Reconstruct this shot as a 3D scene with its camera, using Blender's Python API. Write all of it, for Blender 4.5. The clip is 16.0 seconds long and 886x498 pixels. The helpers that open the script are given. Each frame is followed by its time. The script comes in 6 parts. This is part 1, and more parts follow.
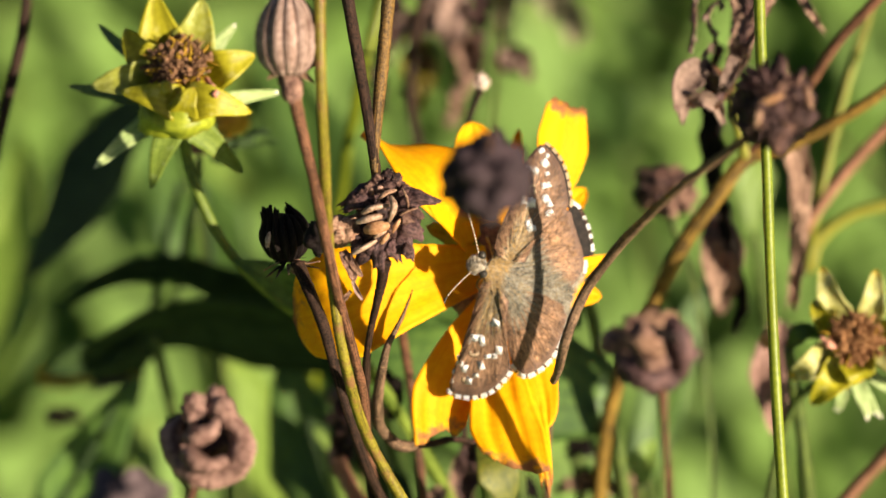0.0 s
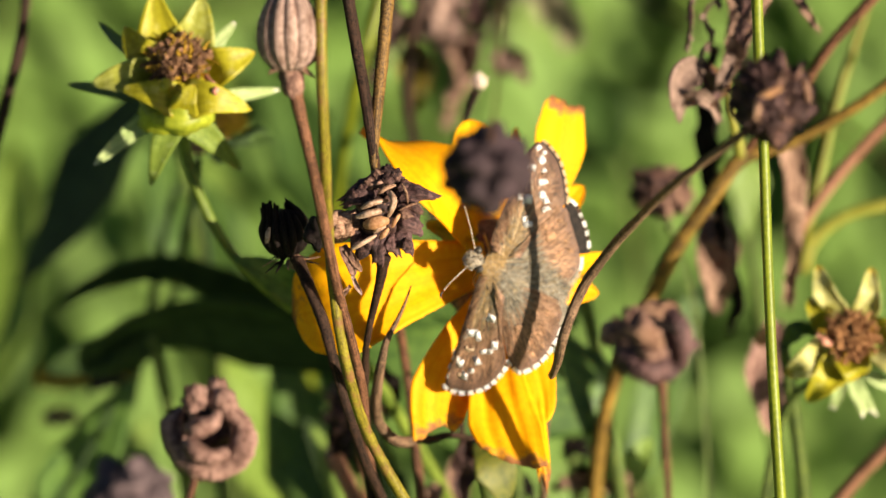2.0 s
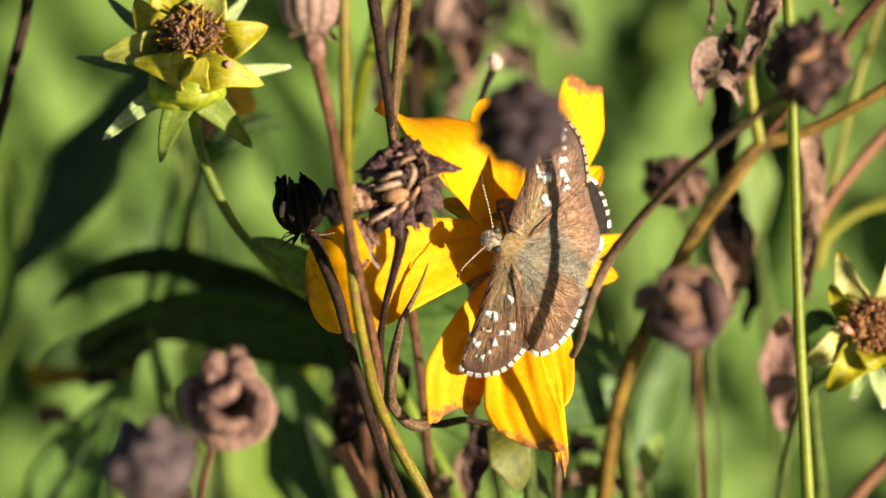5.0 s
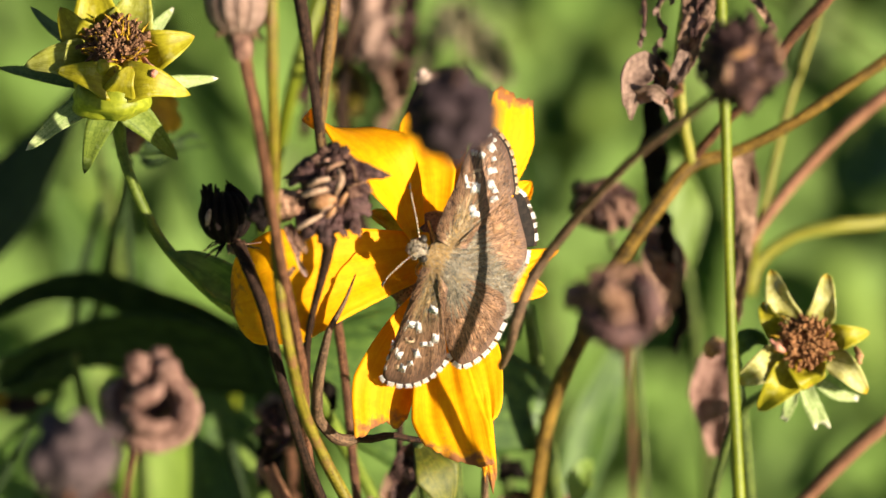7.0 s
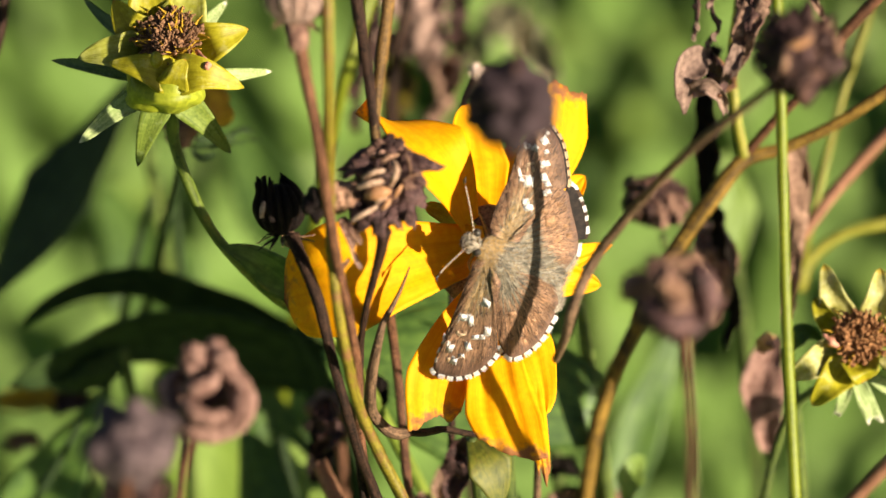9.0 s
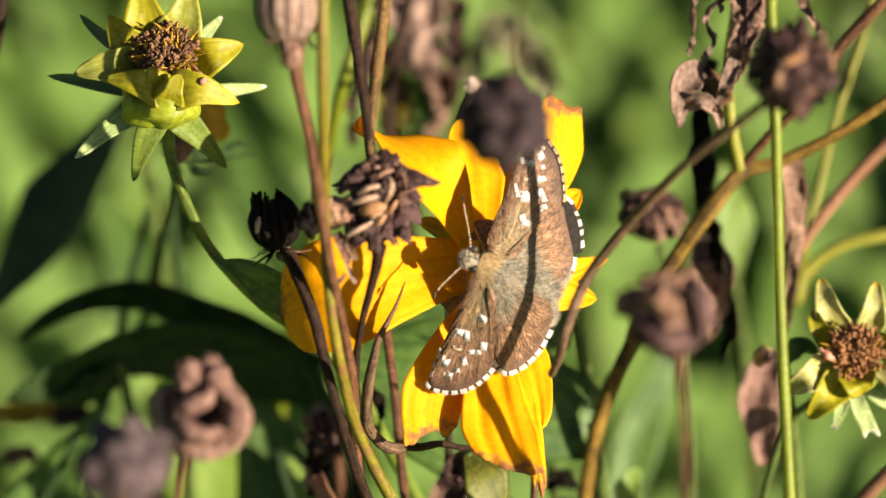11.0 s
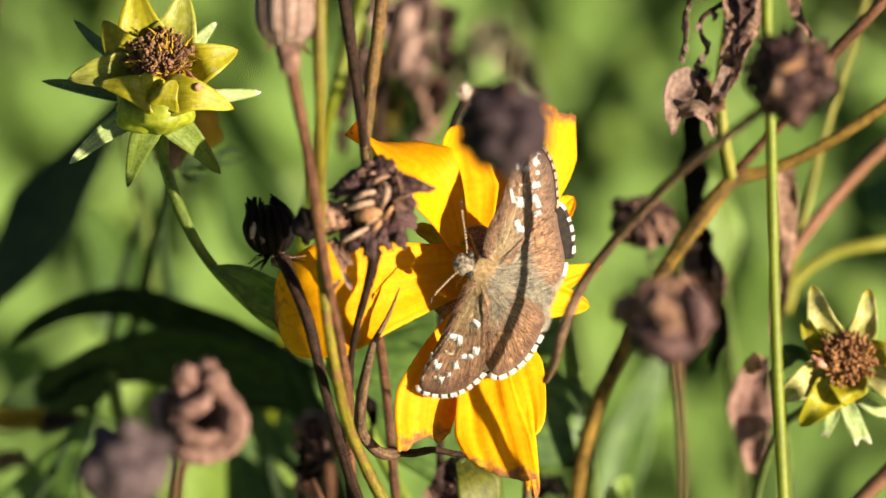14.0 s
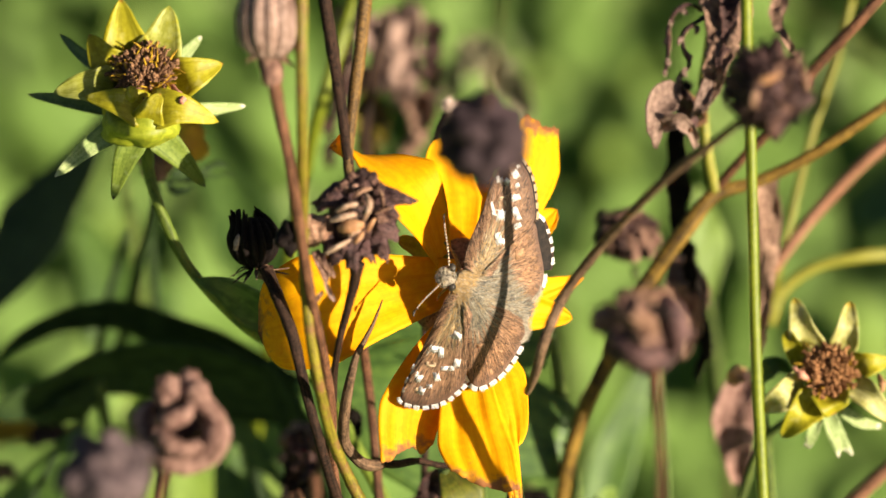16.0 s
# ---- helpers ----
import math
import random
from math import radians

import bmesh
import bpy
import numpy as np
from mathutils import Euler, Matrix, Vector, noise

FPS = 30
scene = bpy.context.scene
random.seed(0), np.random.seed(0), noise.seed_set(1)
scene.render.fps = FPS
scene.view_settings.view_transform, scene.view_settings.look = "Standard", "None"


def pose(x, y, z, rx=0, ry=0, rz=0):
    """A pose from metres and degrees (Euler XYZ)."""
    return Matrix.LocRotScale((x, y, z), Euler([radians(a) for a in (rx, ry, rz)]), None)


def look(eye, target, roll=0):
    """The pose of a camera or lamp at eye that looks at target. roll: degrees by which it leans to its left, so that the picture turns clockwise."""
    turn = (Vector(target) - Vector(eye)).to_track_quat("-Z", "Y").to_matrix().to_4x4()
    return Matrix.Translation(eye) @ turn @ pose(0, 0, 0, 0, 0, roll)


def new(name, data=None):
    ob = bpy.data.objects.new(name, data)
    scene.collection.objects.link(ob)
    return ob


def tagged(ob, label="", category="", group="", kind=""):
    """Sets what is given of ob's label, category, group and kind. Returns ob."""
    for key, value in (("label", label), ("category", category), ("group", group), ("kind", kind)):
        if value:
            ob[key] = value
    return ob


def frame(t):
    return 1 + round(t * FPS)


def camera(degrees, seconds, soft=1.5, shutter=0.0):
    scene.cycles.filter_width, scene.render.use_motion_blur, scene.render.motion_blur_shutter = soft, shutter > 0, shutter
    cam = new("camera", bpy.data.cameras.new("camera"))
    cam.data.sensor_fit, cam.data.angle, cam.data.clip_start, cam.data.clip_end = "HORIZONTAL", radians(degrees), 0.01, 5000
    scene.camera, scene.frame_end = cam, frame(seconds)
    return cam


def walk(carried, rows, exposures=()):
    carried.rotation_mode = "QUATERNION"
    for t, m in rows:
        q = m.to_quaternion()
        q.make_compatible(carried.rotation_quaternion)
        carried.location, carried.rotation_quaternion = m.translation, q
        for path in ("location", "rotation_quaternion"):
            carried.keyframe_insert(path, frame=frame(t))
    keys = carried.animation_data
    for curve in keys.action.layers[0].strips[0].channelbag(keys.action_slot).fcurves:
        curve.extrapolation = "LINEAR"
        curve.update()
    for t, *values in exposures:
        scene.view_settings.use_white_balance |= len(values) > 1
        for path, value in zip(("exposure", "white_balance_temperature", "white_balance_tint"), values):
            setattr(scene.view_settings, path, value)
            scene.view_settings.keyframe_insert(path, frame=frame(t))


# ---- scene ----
# ---- camera ----
cam = camera(10.0, 16.0)
cam.data.dof.use_dof = True
cam.data.dof.focus_distance = 0.507
cam.data.dof.aperture_fstop = 22.0

# seconds, eye in metres, turn in degrees
PATH = [
    (0, 0.00999, -0.38886, 0.90147, 47.904, 1.213, 0.445),
    (0.5, 0.01029, -0.38918, 0.90219, 47.910, 1.198, 0.312),
    (1, 0.01008, -0.39237, 0.90156, 47.949, 1.163, 0.344),
    (1.5, 0.00966, -0.39283, 0.90017, 48.124, 1.073, 0.278),
    (2, 0.00807, -0.39330, 0.90079, 48.242, 1.012, 0.317),
    (2.5, 0.00735, -0.39189, 0.89853, 48.265, 0.934, 0.359),
    (3, 0.00679, -0.39145, 0.89611, 48.227, 0.812, 0.507),
    (3.5, 0.00694, -0.39115, 0.89580, 48.420, 0.640, 0.636),
    (4, 0.00476, -0.39217, 0.89588, 48.618, 0.548, 0.624),
    (4.2, 0.00389, -0.39208, 0.89429, 48.675, 0.367, 0.561),
    (6.3, -0.00626, -0.39346, 0.87249, 50.540, 0.327, -0.645),
    (6.5, -0.00584, -0.39395, 0.87228, 50.593, 0.114, 0.083),
    (7, -0.00129, -0.39434, 0.87135, 50.703, -0.631, -0.441),
    (7.5, -0.00219, -0.39370, 0.87013, 50.689, -0.504, -0.460),
    (8, -0.00284, -0.39287, 0.86965, 50.713, -0.210, -0.281),
    (8.5, -0.00422, -0.39476, 0.86859, 50.700, -0.384, -0.108),
    (9, -0.00393, -0.39507, 0.86901, 50.879, -0.527, -0.129),
    (9.2, -0.00230, -0.39603, 0.86906, 51.085, -0.449, 0.092),
    (11.3, -0.00297, -0.39351, 0.87088, 50.886, -0.374, -0.149),
    (11.5, -0.00330, -0.39292, 0.87158, 50.954, -0.356, -0.118),
    (12, -0.00318, -0.39321, 0.87149, 50.949, -0.483, -0.182),
    (12.5, -0.00434, -0.39430, 0.87076, 51.077, -0.402, -0.133),
    (13, -0.00547, -0.39455, 0.87067, 51.115, -0.502, -0.290),
    (13.5, -0.00619, -0.39558, 0.87036, 51.211, -0.594, -0.067),
    (14, -0.00576, -0.39549, 0.86998, 51.062, -0.777, -0.342),
    (14.5, -0.00540, -0.39535, 0.87057, 51.062, -0.831, -0.295),
    (15, -0.00508, -0.39612, 0.87089, 51.030, -0.699, -0.347),
    (15.5, -0.00385, -0.39739, 0.87149, 51.142, -0.668, -0.267),
    (16, -0.00340, -0.39840, 0.87138, 51.285, -0.714, -0.292),
]
walk(cam, [(t, pose(*p)) for t, *p in PATH])

# ---- light ----
# the low sun stands behind the camera, on its right
SUN_WAY = Vector((-1.28, 0.83, -0.566)).normalized()
world = bpy.data.worlds.new("world")
scene.world = world
world.use_nodes = True
wn = world.node_tree
sky = wn.nodes.new("ShaderNodeTexSky")
sky.sky_type = "NISHITA"
sky.sun_disc = False
sky.sun_elevation = math.asin(-SUN_WAY.z)
sky.sun_rotation = math.atan2(-SUN_WAY.x, -SUN_WAY.y)
wn.links.new(sky.outputs[0], wn.nodes["Background"].inputs[0])
wn.nodes["Background"].inputs[1].default_value = 0.030
sun = new("sun", bpy.data.lights.new("sun", "SUN"))
sun.data.energy = 5.0
sun.data.angle = radians(0.5)
sun.data.color = (1.0, 0.87, 0.69)
sun.matrix_world = look((0, 0, 3), Vector((0, 0, 3)) + SUN_WAY)
scene.view_settings.exposure = 1.22


# ---- materials ----
def shader(name):
    m = bpy.data.materials.new(name)
    m.use_nodes = True
    t = m.node_tree
    return m, t, t.nodes["Principled BSDF"]


def link(t, a, b):
    t.links.new(a, b)


def noise_node(t, vector, scale, detail=4.0, rough=0.6):
    n = t.nodes.new("ShaderNodeTexNoise")
    n.inputs["Scale"].default_value, n.inputs["Detail"].default_value = scale, detail
    n.inputs["Roughness"].default_value = rough
    link(t, vector, n.inputs["Vector"])
    return n.outputs["Fac"]


def ramp(t, fac, stops):
    r = t.nodes.new("ShaderNodeValToRGB")
    while len(r.color_ramp.elements) < len(stops):
        r.color_ramp.elements.new(0.5)
    for e, (p, c) in zip(r.color_ramp.elements, stops):
        e.position = p
        e.color = (*c, 1) if not isinstance(c, float) else (c, c, c, 1)
    link(t, fac, r.inputs[0])
    return r.outputs[0]


def mix(t, fac, a, b, mode="MIX"):
    n = t.nodes.new("ShaderNodeMix")
    n.data_type, n.blend_type = "RGBA", mode
    for sock, v in ((n.inputs[0], fac), (n.inputs[6], a), (n.inputs[7], b)):
        if isinstance(v, (int, float)):
            sock.default_value = v
        elif isinstance(v, tuple):
            sock.default_value = (*v, 1)
        else:
            link(t, v, sock)
    return n.outputs[2]


def math_node(t, op, a, b):
    n = t.nodes.new("ShaderNodeMath")
    n.operation = op
    for sock, v in ((n.inputs[0], a), (n.inputs[1], b)):
        if isinstance(v, (int, float)):
            sock.default_value = v
        else:
            link(t, v, sock)
    return n.outputs[0]


def surface(name, dark, light, grain=0.4, rough=0.7, bump=0.35, streaks=0, stain=None, stain_size=3.0, tip=None, tip_at=0.9,
            glow_through=0.0, gloss=0.3, through_tint=None, base=None, spread=0.12, stain_cover=0.55, deep=0.7):
    """A natural surface: two scales of mottling in mm, streaks along the length, a stain, a tip and a base of another colour."""
    m, t, p = shader(name)
    tc = t.nodes.new("ShaderNodeTexCoord")
    obj, uv = tc.outputs["Object"], tc.outputs["UV"]
    fine = noise_node(t, obj, 1000.0 / grain)
    col = ramp(t, fine, [(0.38, dark), (0.62, light)])
    coarse = noise_node(t, obj, 1000.0 / (grain * 6))
    col = mix(t, ramp(t, coarse, [(0.35, 0.6), (0.52, 0.0)]), col, dark)
    col = mix(t, ramp(t, coarse, [(0.5, 0.0), (0.68, 0.5)]), col, light)
    height = fine
    if streaks:
        mp = t.nodes.new("ShaderNodeMapping")
        mp.inputs["Scale"].default_value = (streaks, 0.9, 1)
        link(t, uv, mp.inputs[0])
        s = noise_node(t, mp.outputs[0], 1.0, 5.0, 0.7)
        col = mix(t, ramp(t, s, [(0.38, 0.85), (0.5, 0.0)]), col, tuple(v * deep for v in dark))
        col = mix(t, ramp(t, s, [(0.52, 0.0), (0.66, 0.7)]), col, light)
        height = math_node(t, "ADD", math_node(t, "MULTIPLY", fine, 0.5), s)
    if stain:
        st = noise_node(t, obj, 1000.0 / stain_size, 5.0, 0.7)
        col = mix(t, ramp(t, st, [(stain_cover, 0.0), (stain_cover + 0.13, 0.85)]), col, stain)
    sep = t.nodes.new("ShaderNodeSeparateXYZ")
    link(t, uv, sep.inputs[0])
    wob = math_node(t, "MULTIPLY", math_node(t, "SUBTRACT", noise_node(t, obj, 700.0), 0.5), 0.35)
    along = math_node(t, "ADD", sep.outputs[1], wob)
    if tip:
        col = mix(t, ramp(t, along, [(tip_at - 0.03, 0.0), (tip_at + 0.05, 1.0)]), col, tip)
    if base:
        col = mix(t, ramp(t, along, [(0.0, 0.9), (0.3, 0.0)]), col, base)
    info = t.nodes.new("ShaderNodeObjectInfo")
    hs = t.nodes.new("ShaderNodeHueSaturation")
    link(t, col, hs.inputs["Color"])
    link(t, math_node(t, "ADD", math_node(t, "MULTIPLY", info.outputs["Random"], spread * 2), 1 - spread), hs.inputs["Value"])
    col = hs.outputs[0]
    link(t, col, p.inputs["Base Color"])
    p.inputs["Roughness"].default_value = rough
    p.inputs["Specular IOR Level"].default_value = gloss
    bp = t.nodes.new("ShaderNodeBump")
    bp.inputs["Strength"].default_value = bump
    bp.inputs["Distance"].default_value = 0.0002
    link(t, height, bp.inputs["Height"])
    link(t, bp.outputs[0], p.inputs["Normal"])
    if glow_through:
        tr = t.nodes.new("ShaderNodeBsdfTranslucent")
        if through_tint:
            link(t, mix(t, 1.0, col, through_tint, "MULTIPLY"), tr.inputs[0])
        else:
            link(t, col, tr.inputs[0])
        ms = t.nodes.new("ShaderNodeMixShader")
        ms.inputs[0].default_value = glow_through
        link(t, p.outputs[0], ms.inputs[1])
        link(t, tr.outputs[0], ms.inputs[2])
        link(t, ms.outputs[0], t.nodes["Material Output"].inputs[0])
    return m


PETAL = surface("petal_yellow", (0.89, 0.395, 0.0015), (0.96, 0.50, 0.002), grain=0.7, rough=0.6, gloss=0.12, streaks=16, bump=0.25, glow_through=0.30,
                through_tint=(1.0, 0.62, 0.35), spread=0.04, deep=0.96)
PETAL_TIP = surface("petal_browned_tip", (0.89, 0.395, 0.0015), (0.96, 0.50, 0.002), grain=0.7, rough=0.6, gloss=0.12, streaks=16, bump=0.25, glow_through=0.30,
                    through_tint=(1.0, 0.62, 0.35), tip=(0.34, 0.14, 0.05), tip_at=0.94, spread=0.04, deep=0.96)
BRACT = surface("bract_yellow_green", (0.33, 0.295, 0.010), (0.47, 0.42, 0.022), grain=0.6, rough=0.45, streaks=5, glow_through=0.25,
                stain=(0.50, 0.46, 0.11), stain_size=1.6, tip=(0.42, 0.22, 0.03), tip_at=0.97, spread=0.06)
BRACT_PALE = surface("bract_pale_green", (0.30, 0.31, 0.035), (0.45, 0.455, 0.12), grain=0.6, rough=0.45, streaks=5, glow_through=0.25,
                     stain=(0.45, 0.43, 0.03), stain_size=2.2, spread=0.06)
BRACT_CREAM = surface("bract_cream_yellow", (0.46, 0.43, 0.09), (0.66, 0.63, 0.29), grain=0.7, rough=0.5, streaks=5, glow_through=0.25,
                      stain=(0.46, 0.40, 0.03), stain_size=2.0, stain_cover=0.58, tip=(0.55, 0.36, 0.02), tip_at=0.9, spread=0.06)
SEPAL = surface("sepal_green", (0.13, 0.19, 0.02), (0.24, 0.31, 0.05), grain=0.3, rough=0.6, streaks=8, glow_through=0.15,
                stain=(0.28, 0.35, 0.12), stain_size=1.5, tip=(0.05, 0.05, 0.025), tip_at=0.97)
CALYX = surface("calyx_green", (0.18, 0.21, 0.010), (0.30, 0.33, 0.022), grain=0.7, rough=0.5, streaks=5, bump=0.3, stain=(0.12, 0.10, 0.03), stain_size=1.5, stain_cover=0.66)
SEPAL_DULL = surface("sepal_dull_green", (0.07, 0.11, 0.03), (0.14, 0.19, 0.07), grain=0.3, rough=0.6, streaks=8, tip=(0.10, 0.07, 0.04), tip_at=0.95)
SEPAL_WHITE = surface("sepal_bleached", (0.20, 0.28, 0.08), (0.42, 0.48, 0.22), grain=0.25, rough=0.7, streaks=7, tip=(0.62, 0.58, 0.44), tip_at=0.93)
FLORET = surface("floret_brown", (0.075, 0.034, 0.016), (0.30, 0.16, 0.078), grain=0.25, rough=0.8)
FLORET_RUST = surface("floret_rust", (0.12, 0.045, 0.015), (0.38, 0.19, 0.075), grain=0.25, rough=0.8)
FLORET_GOLD = surface("floret_gold", (0.34, 0.19, 0.01), (0.55, 0.33, 0.02), grain=0.25, rough=0.6)
PINK = surface("withered_pink", (0.36, 0.14, 0.08), (0.55, 0.26, 0.18), grain=0.3)
STEM_BROWN = surface("stem_brown", (0.040, 0.016, 0.008), (0.22, 0.098, 0.050), grain=0.25, rough=0.65, streaks=12, bump=0.9, gloss=0.2)
STEM_DARK = surface("stem_dark", (0.006, 0.0035, 0.0025), (0.055, 0.027, 0.016), grain=0.25, rough=0.7, streaks=12, bump=0.9, gloss=0.15,
                    stain=(0.12, 0.06, 0.036), stain_size=2.0, stain_cover=0.62)
STEM_GOLD = surface("stem_golden_brown", (0.055, 0.027, 0.007), (0.25, 0.135, 0.032), grain=0.25, rough=0.6, streaks=12, bump=0.7)
STEM_BRANCH = surface("stem_branch_brown", (0.065, 0.036, 0.006), (0.27, 0.160, 0.027), grain=0.4, rough=0.6, streaks=9, bump=0.7, gloss=0.2, stain=(0.03, 0.018, 0.008), stain_size=5.0, stain_cover=0.52)
STEM_GREY = surface("stem_grey_brown", (0.045, 0.026, 0.014), (0.25, 0.150, 0.085), grain=0.2, rough=0.7, streaks=14, bump=0.9, gloss=0.2)
STEM_OCHRE = surface("stem_ochre", (0.085, 0.066, 0.006), (0.22, 0.180, 0.016), grain=0.3, rough=0.5, streaks=8, stain=(0.16, 0.07, 0.03), stain_size=2.2,
                     stain_cover=0.52)
STEM_GREEN = surface("stem_green", (0.115, 0.145, 0.007), (0.185, 0.215, 0.013), grain=0.5, rough=0.45, streaks=6, bump=0.2)
STEM_YELLOW = surface("stem_yellow_green", (0.15, 0.15, 0.016), (0.26, 0.24, 0.030), grain=0.5, rough=0.5, streaks=6, bump=0.25)
STEM_RUST = surface("stem_rust", (0.19, 0.085, 0.045), (0.33, 0.16, 0.09), grain=0.4, rough=0.7, streaks=8)
STEM_MOSS = surface("stem_dark_green", (0.035, 0.055, 0.015), (0.12, 0.16, 0.03), grain=0.5, rough=0.55, streaks=6)
STEM_LEAFY = surface("stem_leaf_green", (0.08, 0.12, 0.012), (0.18, 0.235, 0.03), grain=0.5, rough=0.55, streaks=6)
HUSK = surface("husk_purple_brown", (0.012, 0.006, 0.006), (0.10, 0.050, 0.042), grain=0.35, rough=0.7, streaks=9, bump=1.0, gloss=0.2,
               stain=(0.24, 0.125, 0.085), stain_size=1.1, stain_cover=0.56)
HUSK_DEEP = surface("husk_deep_purple", (0.024, 0.012, 0.012), (0.150, 0.078, 0.072), grain=0.35, rough=0.65, streaks=9, bump=1.0, gloss=0.25,
                    stain=(0.19, 0.10, 0.075), stain_size=1.1, stain_cover=0.6)
HUSK_TAN = surface("husk_tan", (0.15, 0.072, 0.042), (0.42, 0.25, 0.16), grain=0.35, rough=0.75, streaks=9, bump=1.0, gloss=0.2, stain=(0.09, 0.04, 0.028), stain_size=1.2, stain_cover=0.6)
HUSK_BROWN = surface("husk_brown", (0.10, 0.048, 0.034), (0.33, 0.19, 0.135), grain=0.4, rough=0.75, streaks=8, bump=1.0, gloss=0.2,
                     stain=(0.055, 0.024, 0.019), stain_size=1.4, stain_cover=0.55)
HUSK_ROSE = surface("husk_rose_brown", (0.105, 0.052, 0.038), (0.33, 0.195, 0.155), grain=0.5, rough=0.8, streaks=6, bump=0.7, gloss=0.2, stain=(0.06, 0.028, 0.024), stain_size=1.6, stain_cover=0.6)
BUD_HUSK = surface("bud_pinkish_tan", (0.17, 0.098, 0.072), (0.45, 0.31, 0.25), grain=0.5, rough=0.75, streaks=9, bump=0.7, gloss=0.2)
HUSK_BLACK = surface("husk_black", (0.003, 0.002, 0.0018), (0.018, 0.011, 0.009), grain=0.25, rough=0.7, streaks=10, bump=1.0, gloss=0.12)
# darker copy of the dusky husk, taking in shade on the round head
HUSK_DUSK_SHADED = surface("husk_dusky_shaded", (0.016, 0.009, 0.011), (0.054, 0.032, 0.036), grain=0.6, rough=0.85, bump=0.6)
HUSK_DUSK = surface("husk_dusky", (0.045, 0.030, 0.032), (0.15, 0.104, 0.106), grain=0.5, rough=0.85, bump=0.8,
                    stain=(0.13, 0.085, 0.075), stain_size=2.0, stain_cover=0.6)
SEED = surface("seed_tan", (0.24, 0.13, 0.075), (0.52, 0.37, 0.26), grain=0.3, rough=0.55, streaks=6, bump=0.4)
SEED_ORANGE = surface("seed_orange", (0.30, 0.14, 0.06), (0.50, 0.28, 0.14), grain=0.4, rough=0.6)
DRY_LEAF = surface("dry_leaf", (0.11, 0.060, 0.040), (0.36, 0.225, 0.155), grain=0.5, rough=0.8, streaks=5, bump=0.9, gloss=0.2, stain=(0.08, 0.04, 0.03), stain_size=2.2)
LEAF_PAPER = surface("leaf_papery_tan", (0.12, 0.076, 0.058), (0.27, 0.18, 0.14), grain=0.6, rough=0.8, streaks=6, bump=0.7, gloss=0.2, stain=(0.11, 0.06, 0.05), stain_size=2.2, stain_cover=0.6)
LEAF_KHAKI = surface("leaf_khaki", (0.16, 0.14, 0.075), (0.30, 0.27, 0.16), grain=1.0, rough=0.8, streaks=5, bump=0.5)
BLACK_LEAF = surface("black_leaf", (0.005, 0.004, 0.003), (0.016, 0.011, 0.008), grain=0.6, rough=0.95, streaks=5, bump=0.6, gloss=0.1)
LEAF = surface("leaf_green", (0.14, 0.23, 0.028), (0.24, 0.34, 0.055), grain=1.5, rough=0.5, streaks=7, glow_through=0.2)
# very dark copy of the leaf green, with the shade put into the colour
LEAF_SHADE = surface("leaf_green_shaded", (0.013, 0.027, 0.008), (0.032, 0.055, 0.015), grain=2.0, rough=0.7, streaks=7, bump=0.2, gloss=0.15)
LEAF_DEEP = surface("leaf_deep_green", (0.045, 0.095, 0.018), (0.11, 0.19, 0.035), grain=1.5, rough=0.5, streaks=7, glow_through=0.15)
LEAF_LIME = surface("leaf_lime", (0.16, 0.25, 0.04), (0.26, 0.37, 0.08), grain=1.5, rough=0.5, streaks=7, glow_through=0.25)
LEAF_OLIVE = surface("leaf_olive", (0.065, 0.080, 0.008), (0.15, 0.150, 0.016), grain=0.7, rough=0.55, streaks=6, stain=(0.10, 0.09, 0.02), stain_size=2)
MEADOW = surface("meadow_green", (0.142, 0.240, 0.046), (0.205, 0.318, 0.078), grain=30, rough=0.6, bump=0.1, gloss=0.15, glow_through=0.27)
FLUFF = surface("fluff_white", (0.44, 0.31, 0.25), (0.70, 0.56, 0.47), grain=0.2)


def soil():
    m, t, p = shader("meadow_ground")
    tc = t.nodes.new("ShaderNodeTexCoord")
    a = noise_node(t, tc.outputs["Object"], 6.0, 6.0)
    b = noise_node(t, tc.outputs["Object"], 60.0, 4.0)
    c = mix(t, 0.4, ramp(t, a, [(0.35, (0.13, 0.22, 0.035)), (0.65, (0.26, 0.38, 0.07))]), ramp(t, b, [(0.3, (0.10, 0.15, 0.03)), (0.7, (0.24, 0.36, 0.07))]))
    link(t, c, p.inputs["Base Color"])
    p.inputs["Roughness"].default_value = 0.9
    bp = t.nodes.new("ShaderNodeBump")
    bp.inputs["Distance"].default_value = 0.01
    link(t, b, bp.inputs["Height"])
    link(t, bp.outputs[0], p.inputs["Normal"])
    return m


